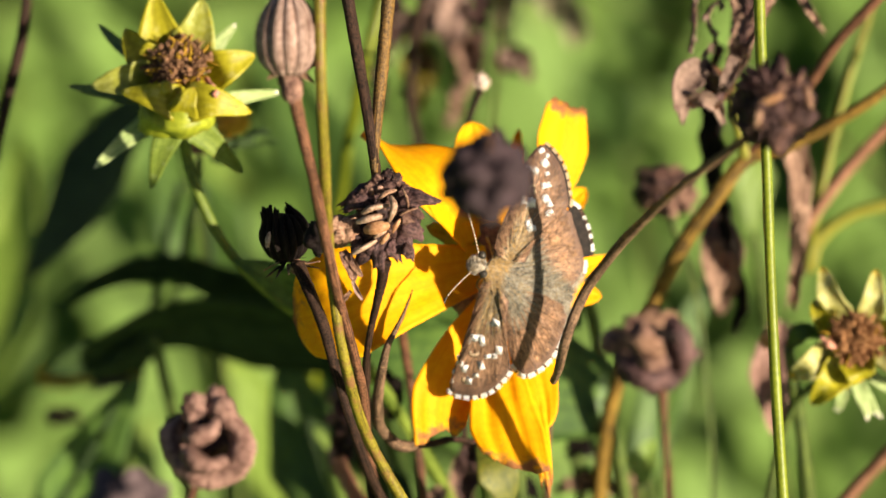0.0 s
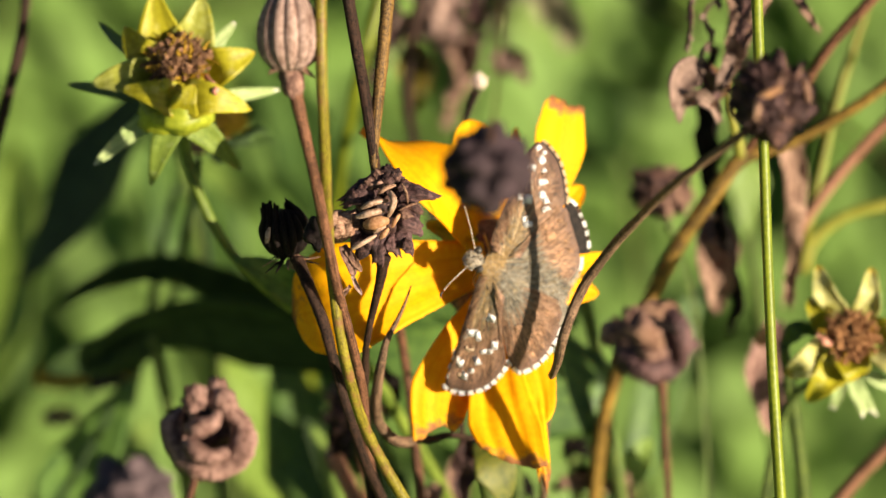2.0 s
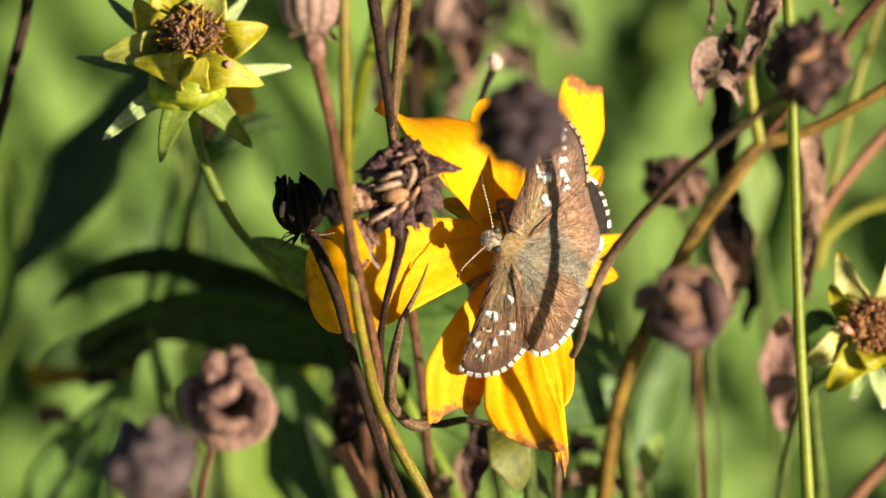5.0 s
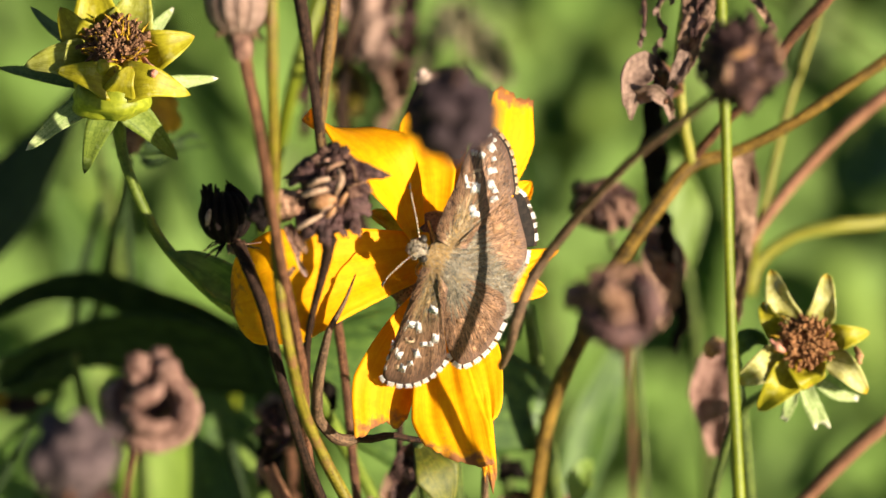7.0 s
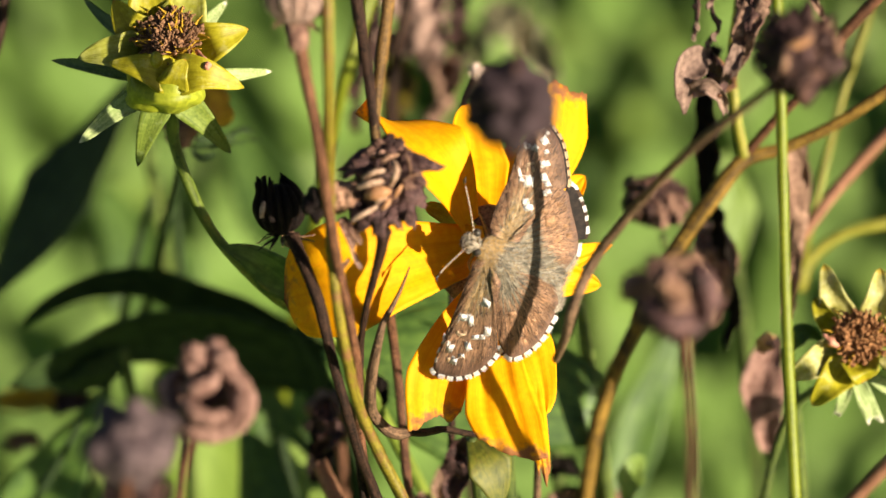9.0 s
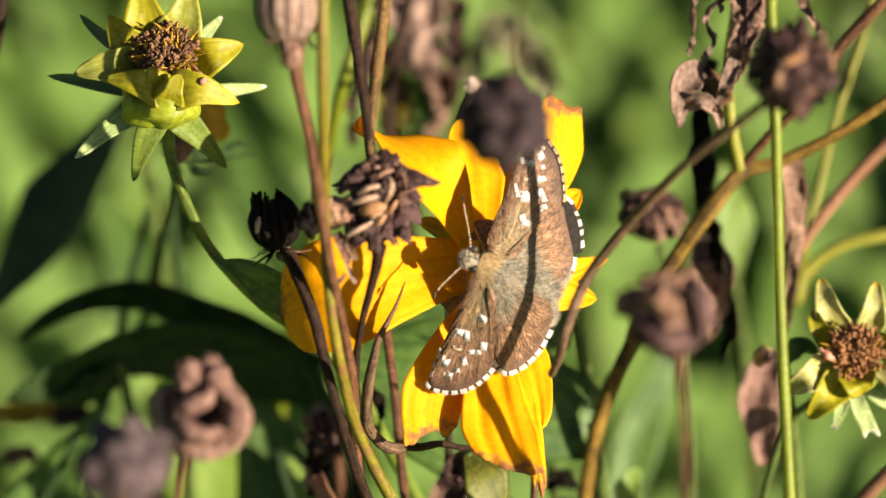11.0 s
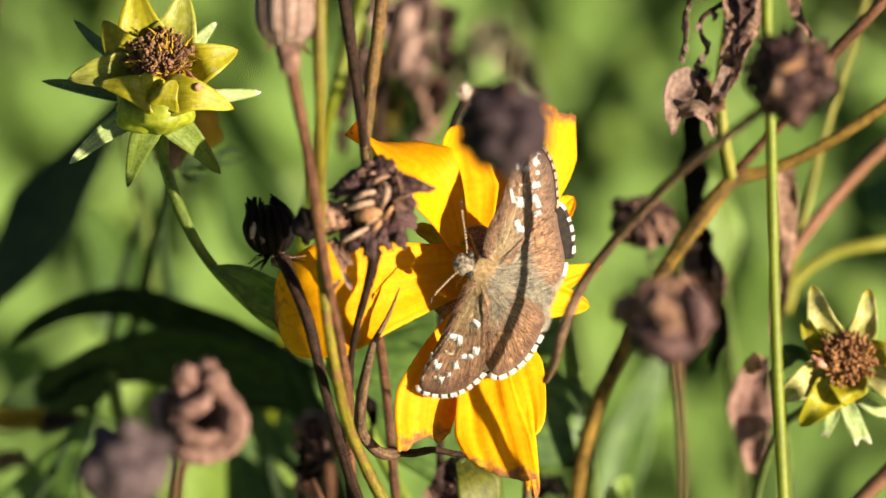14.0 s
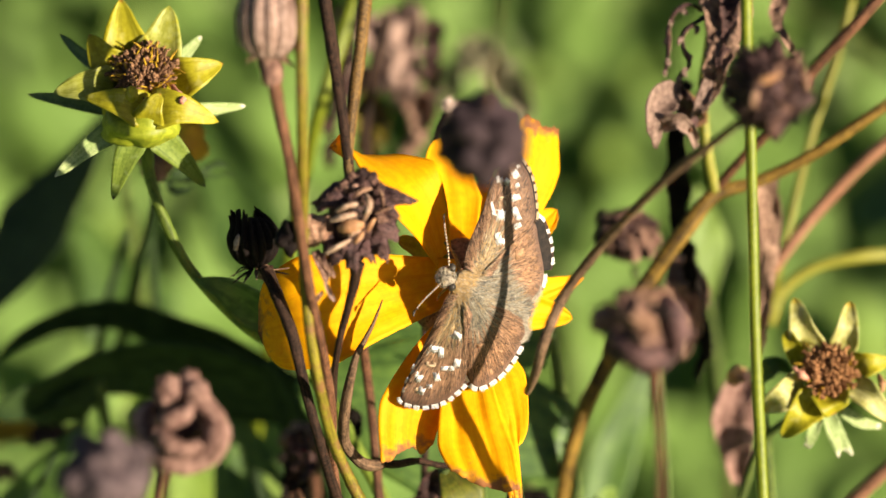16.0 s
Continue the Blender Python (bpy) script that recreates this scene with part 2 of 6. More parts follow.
def wing_scales(name, root, field, outer):
    """Wing scales: hairy greyish root, brown field streaked from root to margin, dark veins, darker rim."""
    m, t, p = shader(name)
    tc = t.nodes.new("ShaderNodeTexCoord")
    sep = t.nodes.new("ShaderNodeSeparateXYZ")
    link(t, tc.outputs["UV"], sep.inputs[0])
    mp = t.nodes.new("ShaderNodeMapping")
    mp.inputs["Scale"].default_value = (110, 6, 1)
    link(t, tc.outputs["UV"], mp.inputs[0])
    hair = noise_node(t, mp.outputs[0], 1.0, 6.0, 0.75)
    fleck = noise_node(t, tc.outputs["Object"], 6200.0, 3.0, 0.7)
    patch = noise_node(t, tc.outputs["Object"], 520.0, 4.0)
    c = ramp(t, hair, [(0.41, tuple(v * 0.12 for v in field)), (0.5, tuple(v * 0.9 for v in field)), (0.60, tuple(min(1, v * 2.4) for v in field))])
    c = mix(t, ramp(t, patch, [(0.42, 0.0), (0.62, 0.55)]), c, mix(t, hair, tuple(v * 0.35 for v in field), (0.36, 0.20, 0.115)))
    c = mix(t, ramp(t, patch, [(0.34, 0.6), (0.46, 0.0)]), c, tuple(v * 0.35 for v in field))
    c = mix(t, ramp(t, fleck, [(0.53, 0.0), (0.66, 0.5)]), c, (0.34, 0.235, 0.15))
    veins = t.nodes.new("ShaderNodeTexWave")
    veins.inputs["Scale"].default_value, veins.inputs["Distortion"].default_value = 3.4, 0.8
    link(t, tc.outputs["UV"], veins.inputs[0])
    c = mix(t, ramp(t, veins.outputs["Fac"], [(0.0, 0.6), (0.12, 0.0)]), c, tuple(v * 0.22 for v in field))
    r = ramp(t, hair, [(0.40, tuple(v * 0.25 for v in root)), (0.6, tuple(min(1, v * 1.8) for v in root))])
    along = math_node(t, "ADD", sep.outputs[1], math_node(t, "MULTIPLY", math_node(t, "SUBTRACT", hair, 0.5), 0.5))
    c = mix(t, ramp(t, along, [(0.28, 1.0), (0.62, 0.0)]), c, r)
    c = mix(t, ramp(t, along, [(0.80, 0.0), (0.97, 0.8)]), c, outer)
    link(t, c, p.inputs["Base Color"])
    p.inputs["Roughness"].default_value = 0.55
    p.inputs["Specular IOR Level"].default_value = 0.4
    p.inputs["Sheen Weight"].default_value = 0.08
    bp = t.nodes.new("ShaderNodeBump")
    bp.inputs["Strength"].default_value = 0.6
    bp.inputs["Distance"].default_value = 0.00010
    link(t, hair, bp.inputs["Height"])
    link(t, bp.outputs[0], p.inputs["Normal"])
    return m


FOREWING = wing_scales("forewing_scales", (0.34, 0.225, 0.10), (0.28, 0.150, 0.082), (0.065, 0.033, 0.024))
HINDWING = wing_scales("hindwing_scales", (0.24, 0.180, 0.118), (0.36, 0.180, 0.088), (0.09, 0.052, 0.040))
WHITE_SCALES = surface("white_scales", (0.62, 0.59, 0.55), (0.84, 0.82, 0.79), grain=0.12, rough=0.7, streaks=10, bump=0.5)
BEIGE_SCALES = surface("beige_scales", (0.42, 0.29, 0.17), (0.62, 0.46, 0.30), grain=0.12, rough=0.7, streaks=10, bump=0.5)
TAN_SCALES = surface("tan_scales", (0.24, 0.125, 0.06), (0.50, 0.29, 0.16), grain=0.12, rough=0.7, bump=0)
BROWN_SCALES = surface("brown_scales", (0.026, 0.015, 0.010), (0.10, 0.056, 0.034), grain=0.12, rough=0.8, streaks=10)
WARM_SCALES = surface("warm_brown_scales", (0.17, 0.085, 0.042), (0.38, 0.205, 0.105), grain=0.12, rough=0.7, bump=0)
BUTTERFLY_BLACK = surface("butterfly_black", (0.010, 0.008, 0.007), (0.035, 0.024, 0.018), grain=0.12, rough=0.8, streaks=10)
FUR_GREY = surface("fur_grey", (0.055, 0.051, 0.038), (0.29, 0.262, 0.185), grain=0.3, rough=0.6, bump=0)
FUR_DARK = surface("fur_dark", (0.040, 0.033, 0.025), (0.13, 0.105, 0.075), grain=0.3, rough=0.6, bump=0)
FUR_LIGHT = surface("fur_light", (0.24, 0.21, 0.155), (0.46, 0.40, 0.29), grain=0.3, rough=0.55, bump=0)
FUR_OCHRE = surface("fur_ochre", (0.15, 0.085, 0.022), (0.36, 0.22, 0.07), grain=0.3, rough=0.6, bump=0)
FUR_PALE = surface("fur_pale", (0.24, 0.205, 0.155), (0.56, 0.49, 0.37), grain=0.2, rough=0.6, bump=0)
HEAD = surface("head_grey", (0.07, 0.055, 0.04), (0.42, 0.35, 0.26), grain=0.28, rough=0.7, bump=0.8)
CHITIN = surface("chitin_dark", (0.012, 0.010, 0.008), (0.05, 0.04, 0.03), grain=0.2, rough=0.35)
ANTENNA = surface("antenna_cream", (0.48, 0.34, 0.20), (0.74, 0.60, 0.44), grain=0.2, rough=0.5)


# ---- building tools ----
# the plants are laid out on a slope that leans back by 40 degrees: millimetres to the right, up the slope and towards the front
SLOPE = pose(0, 0, 0.55, 50, 0, 0)
rng = np.random.default_rng(7)


class Geo:
    def __init__(self):
        self.v, self.f, self.uv, self.m = [], [], [], []

    def add(self, verts, faces, uvs, slot=0):
        k = len(self.v)
        self.v += [tuple(float(c) * 0.001 for c in p) for p in verts]
        self.uv += [tuple(p) for p in uvs]
        self.f += [tuple(i + k for i in q) for q in faces]
        self.m += [slot] * len(faces)
        return self


def part(name, geo, material, parent, label="", kind=""):
    me = bpy.data.meshes.new(name)
    me.from_pydata(geo.v, [], geo.f)
    for m in (material if isinstance(material, (list, tuple)) else [material]):
        me.materials.append(m)
    lay = me.uv_layers.new(name="UVMap")
    idx = np.empty(len(me.loops), dtype=np.int32)
    me.loops.foreach_get("vertex_index", idx)
    lay.data.foreach_set("uv", np.array(geo.uv, dtype=np.float32)[idx].ravel())
    me.polygons.foreach_set("material_index", np.array(geo.m, dtype=np.int32))
    me.polygons.foreach_set("use_smooth", np.ones(len(me.polygons), dtype=bool))
    me.update()
    ob = new(name, me)
    if parent:
        ob.parent = parent
    tagged(ob, label, kind=kind)
    return ob


def thing(name, at, label, category, group="", kind=""):
    """An empty on the slope; its parts are built in its own millimetres."""
    ob = new(name)
    ob.empty_display_size = 0.002
    ob.matrix_world = SLOPE @ Matrix.Translation(Vector(at) * 0.001)
    return tagged(ob, label, category, group, kind)


def away(points, origin):
    o = np.array(origin, float)
    return [np.array(p, float) - o for p in points]


def spline(points, n):
    """n + 1 points evenly along a smooth line through the points."""
    p = np.array(points, float)
    if len(p) == 2:
        return p[0] + (p[1] - p[0]) * np.linspace(0, 1, n + 1)[:, None]
    q = np.vstack([2 * p[0] - p[1], p, 2 * p[-1] - p[-2]])
    out = []
    for i in range(1, len(q) - 2):
        a, b, c, d = q[i - 1:i + 3]
        for s in np.linspace(0, 1, 12, endpoint=False):
            out.append(0.5 * (2 * b + (c - a) * s + (2 * a - 5 * b + 4 * c - d) * s * s + (3 * b - a - 3 * c + d) * s ** 3))
    out = np.array(out + [p[-1]])
    d = np.r_[0, np.cumsum(np.linalg.norm(np.diff(out, axis=0), axis=1))]
    s = np.linspace(0, d[-1], n + 1)
    return np.stack([np.interp(s, d, out[:, k]) for k in range(out.shape[1])], 1)


def unit(a):
    return a / max(1e-9, np.linalg.norm(a))


def glide(points, per):
    """A smooth line with the same number of steps between each two of the points, long and short stretches alike."""
    p = np.array(points, float)
    d = np.maximum(1e-6, np.linalg.norm(np.diff(p, axis=0), axis=1))[:, None]
    v = np.diff(p, axis=0) / d
    m = np.vstack([v[:1], (v[:-1] * d[1:] + v[1:] * d[:-1]) / (d[1:] + d[:-1]), v[-1:]])
    out = []
    for i in range(len(p) - 1):
        s = np.linspace(0, 1, per, endpoint=False)[:, None]
        out.append((2 * s ** 3 - 3 * s ** 2 + 1) * p[i] + (s ** 3 - 2 * s ** 2 + s) * d[i] * m[i] + (3 * s ** 2 - 2 * s ** 3) * p[i + 1] + (s ** 3 - s ** 2) * d[i] * m[i + 1])
    return np.vstack(out + [p[-1:]])


def tube(geo, points, radii, sides=8, n=None, ridge=0.0, knots=0.0, slot=0, seed=0):
    """A stem through the points, its radius in mm running through radii; ridged along its length, uneven by knots."""
    r0 = np.random.default_rng(seed)
    p = np.array(points, float)
    per = 6 if n is None else max(2, round(n / (len(p) - 1)))
    c, n = glide(p, per), per * (len(p) - 1)
    rad = np.interp(np.linspace(0, 1, n + 1), np.linspace(0, 1, len(radii)), radii)
    rad = rad * (1 + knots * r0.normal(size=n + 1))
    tan = np.gradient(c, axis=0)
    ref = np.array([0.0, 0.0, 1.0])
    verts, uvs, faces = [], [], []
    length = 0.0
    for i in range(n + 1):
        t = unit(tan[i])
        side = np.cross(t, ref)
        side = unit(side) if np.linalg.norm(side) > 1e-3 else np.array([1.0, 0, 0])
        ref = unit(np.cross(side, t))
        if i:
            length += np.linalg.norm(c[i] - c[i - 1])
        for k in range(sides):
            a = 2 * math.pi * k / sides
            r = rad[i] * (1 + ridge * (1 if k % 2 else -1))
            verts.append(c[i] + r * (math.cos(a) * side + math.sin(a) * ref))
            uvs.append((k / sides, length * 0.12))
    for i in range(n):
        for k in range(sides):
            a, b = i * sides + k, i * sides + (k + 1) % sides
            faces.append((a, b, b + sides, a + sides))
    faces.append(tuple(range(sides))[::-1])
    faces.append(tuple(n * sides + k for k in range(sides)))
    geo.add(verts, faces, uvs, slot)
    return geo


def blade(geo, spine, widths, face=(0, 0, 1), cup=0.0, ruffle=0.0, ragged=0.0, thick=0.12, nu=14, nv=8, slot=0, seed=0, skew=0.0, crumple=0.0, pleat=0.0):
    """A petal, bract or leaf along a spine: widths in mm, hollowed by cup, wavy by ruffle, torn at its end by ragged."""
    r0 = np.random.default_rng(seed)
    c = spline(spine, nu)
    wd = spline([(a, w, 0) for a, w in zip(np.linspace(0, 1, len(widths)), widths)], nu)[:, 1] if len(widths) > 2 else np.linspace(widths[0], widths[-1], nu + 1)
    if not ragged:
        q = np.clip((np.linspace(0, 1, nu + 1) - 0.84) / 0.16, 0, 1)
        wd = np.maximum(wd, wd.max() * 0.12) * np.sqrt(np.maximum(0.0, 1 - q ** 2))
    wd = np.maximum(wd, 0.03)
    tan = np.gradient(c, axis=0)
    face = np.array(face, float)
    ph = r0.uniform(0, 6.3, 6)
    tear = np.interp(np.linspace(0, 1, nv + 1), np.linspace(0, 1, 6), r0.normal(size=6)) * ragged * 1.5 + r0.normal(size=nv + 1) * ragged * 0.25
    top, uvs, nrm = [], [], []
    for i in range(nu + 1):
        t = unit(tan[i])
        side = unit(np.cross(t, face))
        n = unit(np.cross(side, t))
        s = i / nu
        for j in range(nv + 1):
            x = 2 * j / nv - 1
            h = cup * wd[i] * (x * x - 0.35)
            h += pleat * (math.cos(x * 8.5 + ph[4]) + 0.5 * math.cos(x * 15 + ph[5])) * min(1.0, 0.25 + s)
            h += ruffle * wd[i] * (math.sin(5 * s + 2.6 * x + ph[0]) + 0.6 * math.sin(11 * s - 4 * x + ph[1])) * (0.3 + 0.7 * abs(x)) * min(1, 3 * s)
            e = x * wd[i] / 2 * (1 + 0.35 * ruffle * math.sin(9 * s + ph[2 if x > 0 else 3]))
            q = c[i] + side * e + n * h - t * skew * x * s ** 3
            if crumple:
                v = Vector(tuple(q)) * 0.55 + Vector((seed * 1.7, 0, seed * 0.6))
                q = q + n * crumple * (noise.noise(v) * 1.2 + 0.7 * noise.noise(v * 2.6)) + side * crumple * 0.5 * noise.noise(v * 2.1 + Vector((9, 3, 1)))
            if i == nu:
                q = q + t * tear[j]
            top.append(q)
            nrm.append(n)
            uvs.append((j / nv, s))
    w = nv + 1
    cnt = len(top)
    bot = [q - n * thick for q, n in zip(top, nrm)]
    faces = []
    for i in range(nu):
        for j in range(nv):
            a = i * w + j
            faces.append((a, a + w, a + w + 1, a + 1))
            faces.append((cnt + a, cnt + a + 1, cnt + a + w + 1, cnt + a + w))
    rim = [j for j in range(w)] + [i * w + nv for i in range(1, nu + 1)] + [nu * w + j for j in range(nv - 1, -1, -1)] + [i * w for i in range(nu - 1, 0, -1)]
    for a, b in zip(rim, rim[1:] + rim[:1]):
        faces.append((a, b, cnt + b, cnt + a))
    geo.add(top + bot, faces, uvs + uvs, slot)
    return geo


def lump(geo, centre, size, seed=0, rough=0.15, rings=12, sides=18, axis=(0, 1, 0), ribs=0, rib_depth=0.0, slot=0, freq=1.6):
    """A rounded body with half-sizes in mm (across, along the axis, through), uneven by rough, ribbed along its axis."""
    a = unit(np.array(axis, float))
    x = np.cross(a, (0, 0, 1.0))
    x = unit(x) if np.linalg.norm(x) > 1e-3 else np.array([1.0, 0, 0])
    z = np.cross(x, a)
    c = np.array(centre, float)
    verts, uvs, faces = [], [], []
    for i in range(rings + 1):
        th = math.pi * i / rings
        for k in range(sides):
            ph = 2 * math.pi * k / sides
            d = np.array([math.sin(th) * math.cos(ph), -math.cos(th), math.sin(th) * math.sin(ph)])
            q = Vector(tuple(d * freq + seed * 3.7))
            r = 1 + rough * noise.noise(q) * 1.6 + rough * 0.6 * noise.noise(q * 3.1)
            if ribs:
                r *= 1 + rib_depth * math.cos(ribs * ph) * math.sin(th)
            verts.append(c + r * (x * d[0] * size[0] + a * d[1] * size[1] + z * d[2] * size[2]))
            uvs.append((k / sides, i / rings))
    for i in range(rings):
        for k in range(sides):
            a0, b0 = i * sides + k, i * sides + (k + 1) % sides
            faces.append((a0, a0 + sides, b0 + sides, b0))
    geo.add(verts, faces, uvs, slot)
    return geo


def crinkle(geo, amount, size, seed=0):
    """Wrinkles a mesh all over: amount and wrinkle size in mm, with sharp creases."""
    out = []
    for p in geo.v:
        v = Vector(p) * (1000.0 / size) + Vector((seed * 2.3, seed, seed * 0.7))
        crease = abs(noise.noise(v)) * 1.6 + 0.5 * abs(noise.noise(v * 2.4)) - 0.55
        d = Vector((noise.noise(v + Vector((7, 1, 3))), noise.noise(v + Vector((2, 9, 4))), noise.noise(v + Vector((5, 3, 8)))))
        way = Vector(p).normalized()
        out.append(tuple(Vector(p) + (way * crease * 0.9 + d * 0.6) * (amount * 0.001)))
    geo.v = out
    return geo


def to_ground(points):
    """Carries a stem on from its last point straight down to the ground, in the slope's millimetres."""
    last = SLOPE @ (Vector(points[-1]) * 0.001)
    prev = SLOPE @ (Vector(points[-2]) * 0.001)
    lean = (last - prev).normalized()
    out = [tuple(p) for p in points]
    inv = SLOPE.inverted()
    for k, z in ((0.18, last.z * 0.72), (0.30, last.z * 0.35), (0.34, -0.01)):
        p = Vector((last.x + lean.x * k * 0.25, last.y + max(-0.1, lean.y) * k * 0.25, z))
        out.append(tuple(inv @ p * 1000))
    return out


def stem(owner, origin, points, radii, material, ground=True, name="stem", ridge=0.06, knots=0.03, sides=10, label="", seed=0):
    pts = to_ground(points) if ground else points
    rad = list(radii) + ([radii[-1] * 1.05, radii[-1] * 1.15, radii[-1] * 1.2] if ground else [])
    if len(rad) != len(pts):
        rad = list(np.interp(np.linspace(0, 1, len(pts)), np.linspace(0, 1, len(rad)), rad))
    return part(name, tube(Geo(), away(pts, origin), rad, sides=sides, n=9 * (len(pts) - 1), ridge=ridge, knots=knots, seed=seed), material, owner, label)


# ---- ground and meadow ----
# flat sheet to the horizon
me = bpy.data.meshes.new("ground")
me.from_pydata([(-400, -400, 0), (400, -400, 0), (400, 400, 0), (-400, 400, 0)], [], [(0, 1, 2, 3)])
me.materials.append(soil())
tagged(new("ground", me), "mottled green meadow ground under the plants", "ground", kind="structure")


def meadow():
    """Leaves and blades that stand thick behind the flowers."""
    r0 = np.random.default_rng(21)
    geo = Geo()
    for _ in range(34000):
        y = 0.36 + 1.25 * r0.random()
        x = r0.normal() * (0.09 + 0.12 * y)
        # the herbs grow taller further back
        h = 0.02 + 0.42 * (y - 0.34) + 0.010 * r0.normal() + 0.014 * noise.noise(Vector((x * 7, y * 7, 1.0)))
        h = max(0.01, h)
        shade = noise.noise(Vector((x * 8 + 4.0, y * 6, 3.0)))
        ln = r0.uniform(0.014, 0.036)
        wdt = ln * r0.uniform(0.3, 0.6)
        a = np.array([x, y, h])
        # blades turn their faces to the light
        nrm = unit(np.array([0.55, -0.6, 0.6]) + 0.32 * r0.normal(size=3))
        dirn = unit(np.cross(nrm, r0.normal(size=3)))
        if dirn[2] < -0.2:
            dirn = -dirn
        side = unit(np.cross(dirn, nrm))
        upv = nrm
        q = [a, a + dirn * ln * 0.35 + side * wdt / 2 + upv * ln * 0.05, a + dirn * ln * 0.75 + side * wdt * 0.4, a + dirn * ln - upv * ln * 0.12,
             a + dirn * ln * 0.75 - side * wdt * 0.4, a + dirn * ln * 0.35 - side * wdt / 2 + upv * ln * 0.05, a + dirn * ln * 0.55 - upv * ln * 0.03]
        geo.add([p * 1000 for p in q], [(0, 1, 6), (1, 2, 6), (2, 3, 6), (3, 4, 6), (4, 5, 6), (5, 0, 6)], [(0.5, 0), (1, .35), (1, .75), (.5, 1), (0, .75), (0, .35), (.5, .5)],
                slot=(1 if r0.random() < 0.6 else 0) if shade > 0.46 else (0 if r0.random() < 0.85 else 2))
        if r0.random() < 0.05:
            tube(geo, [a * 1000, (a + (0, 0, -h / 2)) * 1000 + r0.normal(size=3) * 4, np.array([x, y, -0.005]) * 1000], [0.8, 1.0, 1.2], sides=4, n=3, slot=0)
    # low herbs over the ground all round
    for _ in range(12000):
        a = np.array([r0.uniform(-1.6, 1.6), r0.uniform(-1.2, 2.8), r0.uniform(0.004, 0.045)]) * 1000
        nrm = unit(np.array([0.2, -0.2, 1.0]) + 0.35 * r0.normal(size=3))
        dirn = unit(np.cross(nrm, r0.normal(size=3)))
        side = np.cross(dirn, nrm)
        ln = r0.uniform(25, 60)
        geo.add([a, a + dirn * ln * 0.45 + side * ln * 0.2, a + dirn * ln, a + dirn * ln * 0.45 - side * ln * 0.2], [(0, 1, 2), (0, 2, 3)], [(0.5, 0), (1, 0.45), (0.5, 1), (0, 0.45)], slot=int(r0.choice((0, 1, 2), p=(0.6, 0.25, 0.15))))
    ob = part("meadow_foliage", geo, [MEADOW, LEAF_DEEP, LEAF_LIME], None, kind="stuff")
    return tagged(ob, "bright green meadow leaves and blades growing behind the flowers", "foliage", kind="stuff")


meadow()


def broad_leaf(spine, widths, material, label, face=(0, 0, 1), cup=0.12, seed=0, ruffle=0.05, name="broad_leaf", stalk=(1.5, -9, -6), rooted=True):
    o = spine[0]
    th = thing(name, o, label, "leaf")
    part("leaf_blade", blade(Geo(), away(spine, o), widths, face=face, cup=cup, ruffle=ruffle, thick=0.3, nu=20, nv=10, seed=seed), material, th)
    base = np.array(o, float)
    stem(th, o, [tuple(base), tuple(base + stalk)], [0.6, 0.8] if rooted else [0.4, 0.35], STEM_MOSS, name="leaf_stalk", ground=rooted)
    return th


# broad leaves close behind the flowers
broad_leaf([(-36.8, 20.2, -105.0), (-42.0, 11.6, -105.0), (-47.9, 2.7, -105.0), (-55.6, -7.9, -105.0)], [3, 15.5, 19.5, 14.5, 2], LEAF_SHADE, "green leaf coloured dark for shade, hanging behind the spent flower", seed=1, cup=0.05, ruffle=0.02, face=(-1, 0.1, 0.5))
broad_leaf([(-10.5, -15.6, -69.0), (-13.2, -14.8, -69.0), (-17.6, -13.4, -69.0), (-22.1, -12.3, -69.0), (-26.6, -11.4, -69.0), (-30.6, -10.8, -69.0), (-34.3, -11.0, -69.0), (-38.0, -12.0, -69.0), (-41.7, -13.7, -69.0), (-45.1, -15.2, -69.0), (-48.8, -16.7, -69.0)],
           [6.0, 8.5, 11.5, 10.5, 7.2, 5.4, 4.4, 4.4, 5.6, 5.0, 3.6], LEAF_SHADE, "long green leaf coloured dark for shade, lying across the stems", seed=2, cup=0.05, ruffle=0.04, face=(0, -0.7, 0.7))
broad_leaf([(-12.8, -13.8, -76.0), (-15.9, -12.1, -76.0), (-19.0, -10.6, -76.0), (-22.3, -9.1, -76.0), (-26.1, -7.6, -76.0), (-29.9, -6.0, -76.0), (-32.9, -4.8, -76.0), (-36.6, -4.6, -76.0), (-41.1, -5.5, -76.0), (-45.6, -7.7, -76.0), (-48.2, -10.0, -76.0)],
           [4.0, 5.5, 6.2, 6.0, 5.2, 4.4, 3.8, 2.7, 2.2, 1.8, 1.4], LEAF_SHADE, "arched green leaf coloured dark for shade", seed=3, cup=0.05, ruffle=0.02, face=(0, -0.6, 0.8))
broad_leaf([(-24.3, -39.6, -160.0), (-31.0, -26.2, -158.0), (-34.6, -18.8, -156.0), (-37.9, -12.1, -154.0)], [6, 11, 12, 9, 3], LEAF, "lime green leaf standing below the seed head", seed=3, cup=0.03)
broad_leaf([(-7.4, -36.3, -74.0), (-11.9, -30.4, -73.0), (-15.8, -25.9, -72.0), (-18.4, -22.0, -71.0)], [7, 10, 9, 6, 1], LEAF_SHADE, "green leaf coloured dark for shade behind the brown stems", seed=4, cup=0.04)
broad_leaf([(-15.2, -34.5, -76.0), (-17.8, -26.0, -75.0), (-19.8, -20.2, -74.0), (-21.1, -15.0, -73.0)], [7, 12, 11, 8, 2], LEAF_DEEP, "green leaf behind the brown seed head", seed=5, cup=0.04)
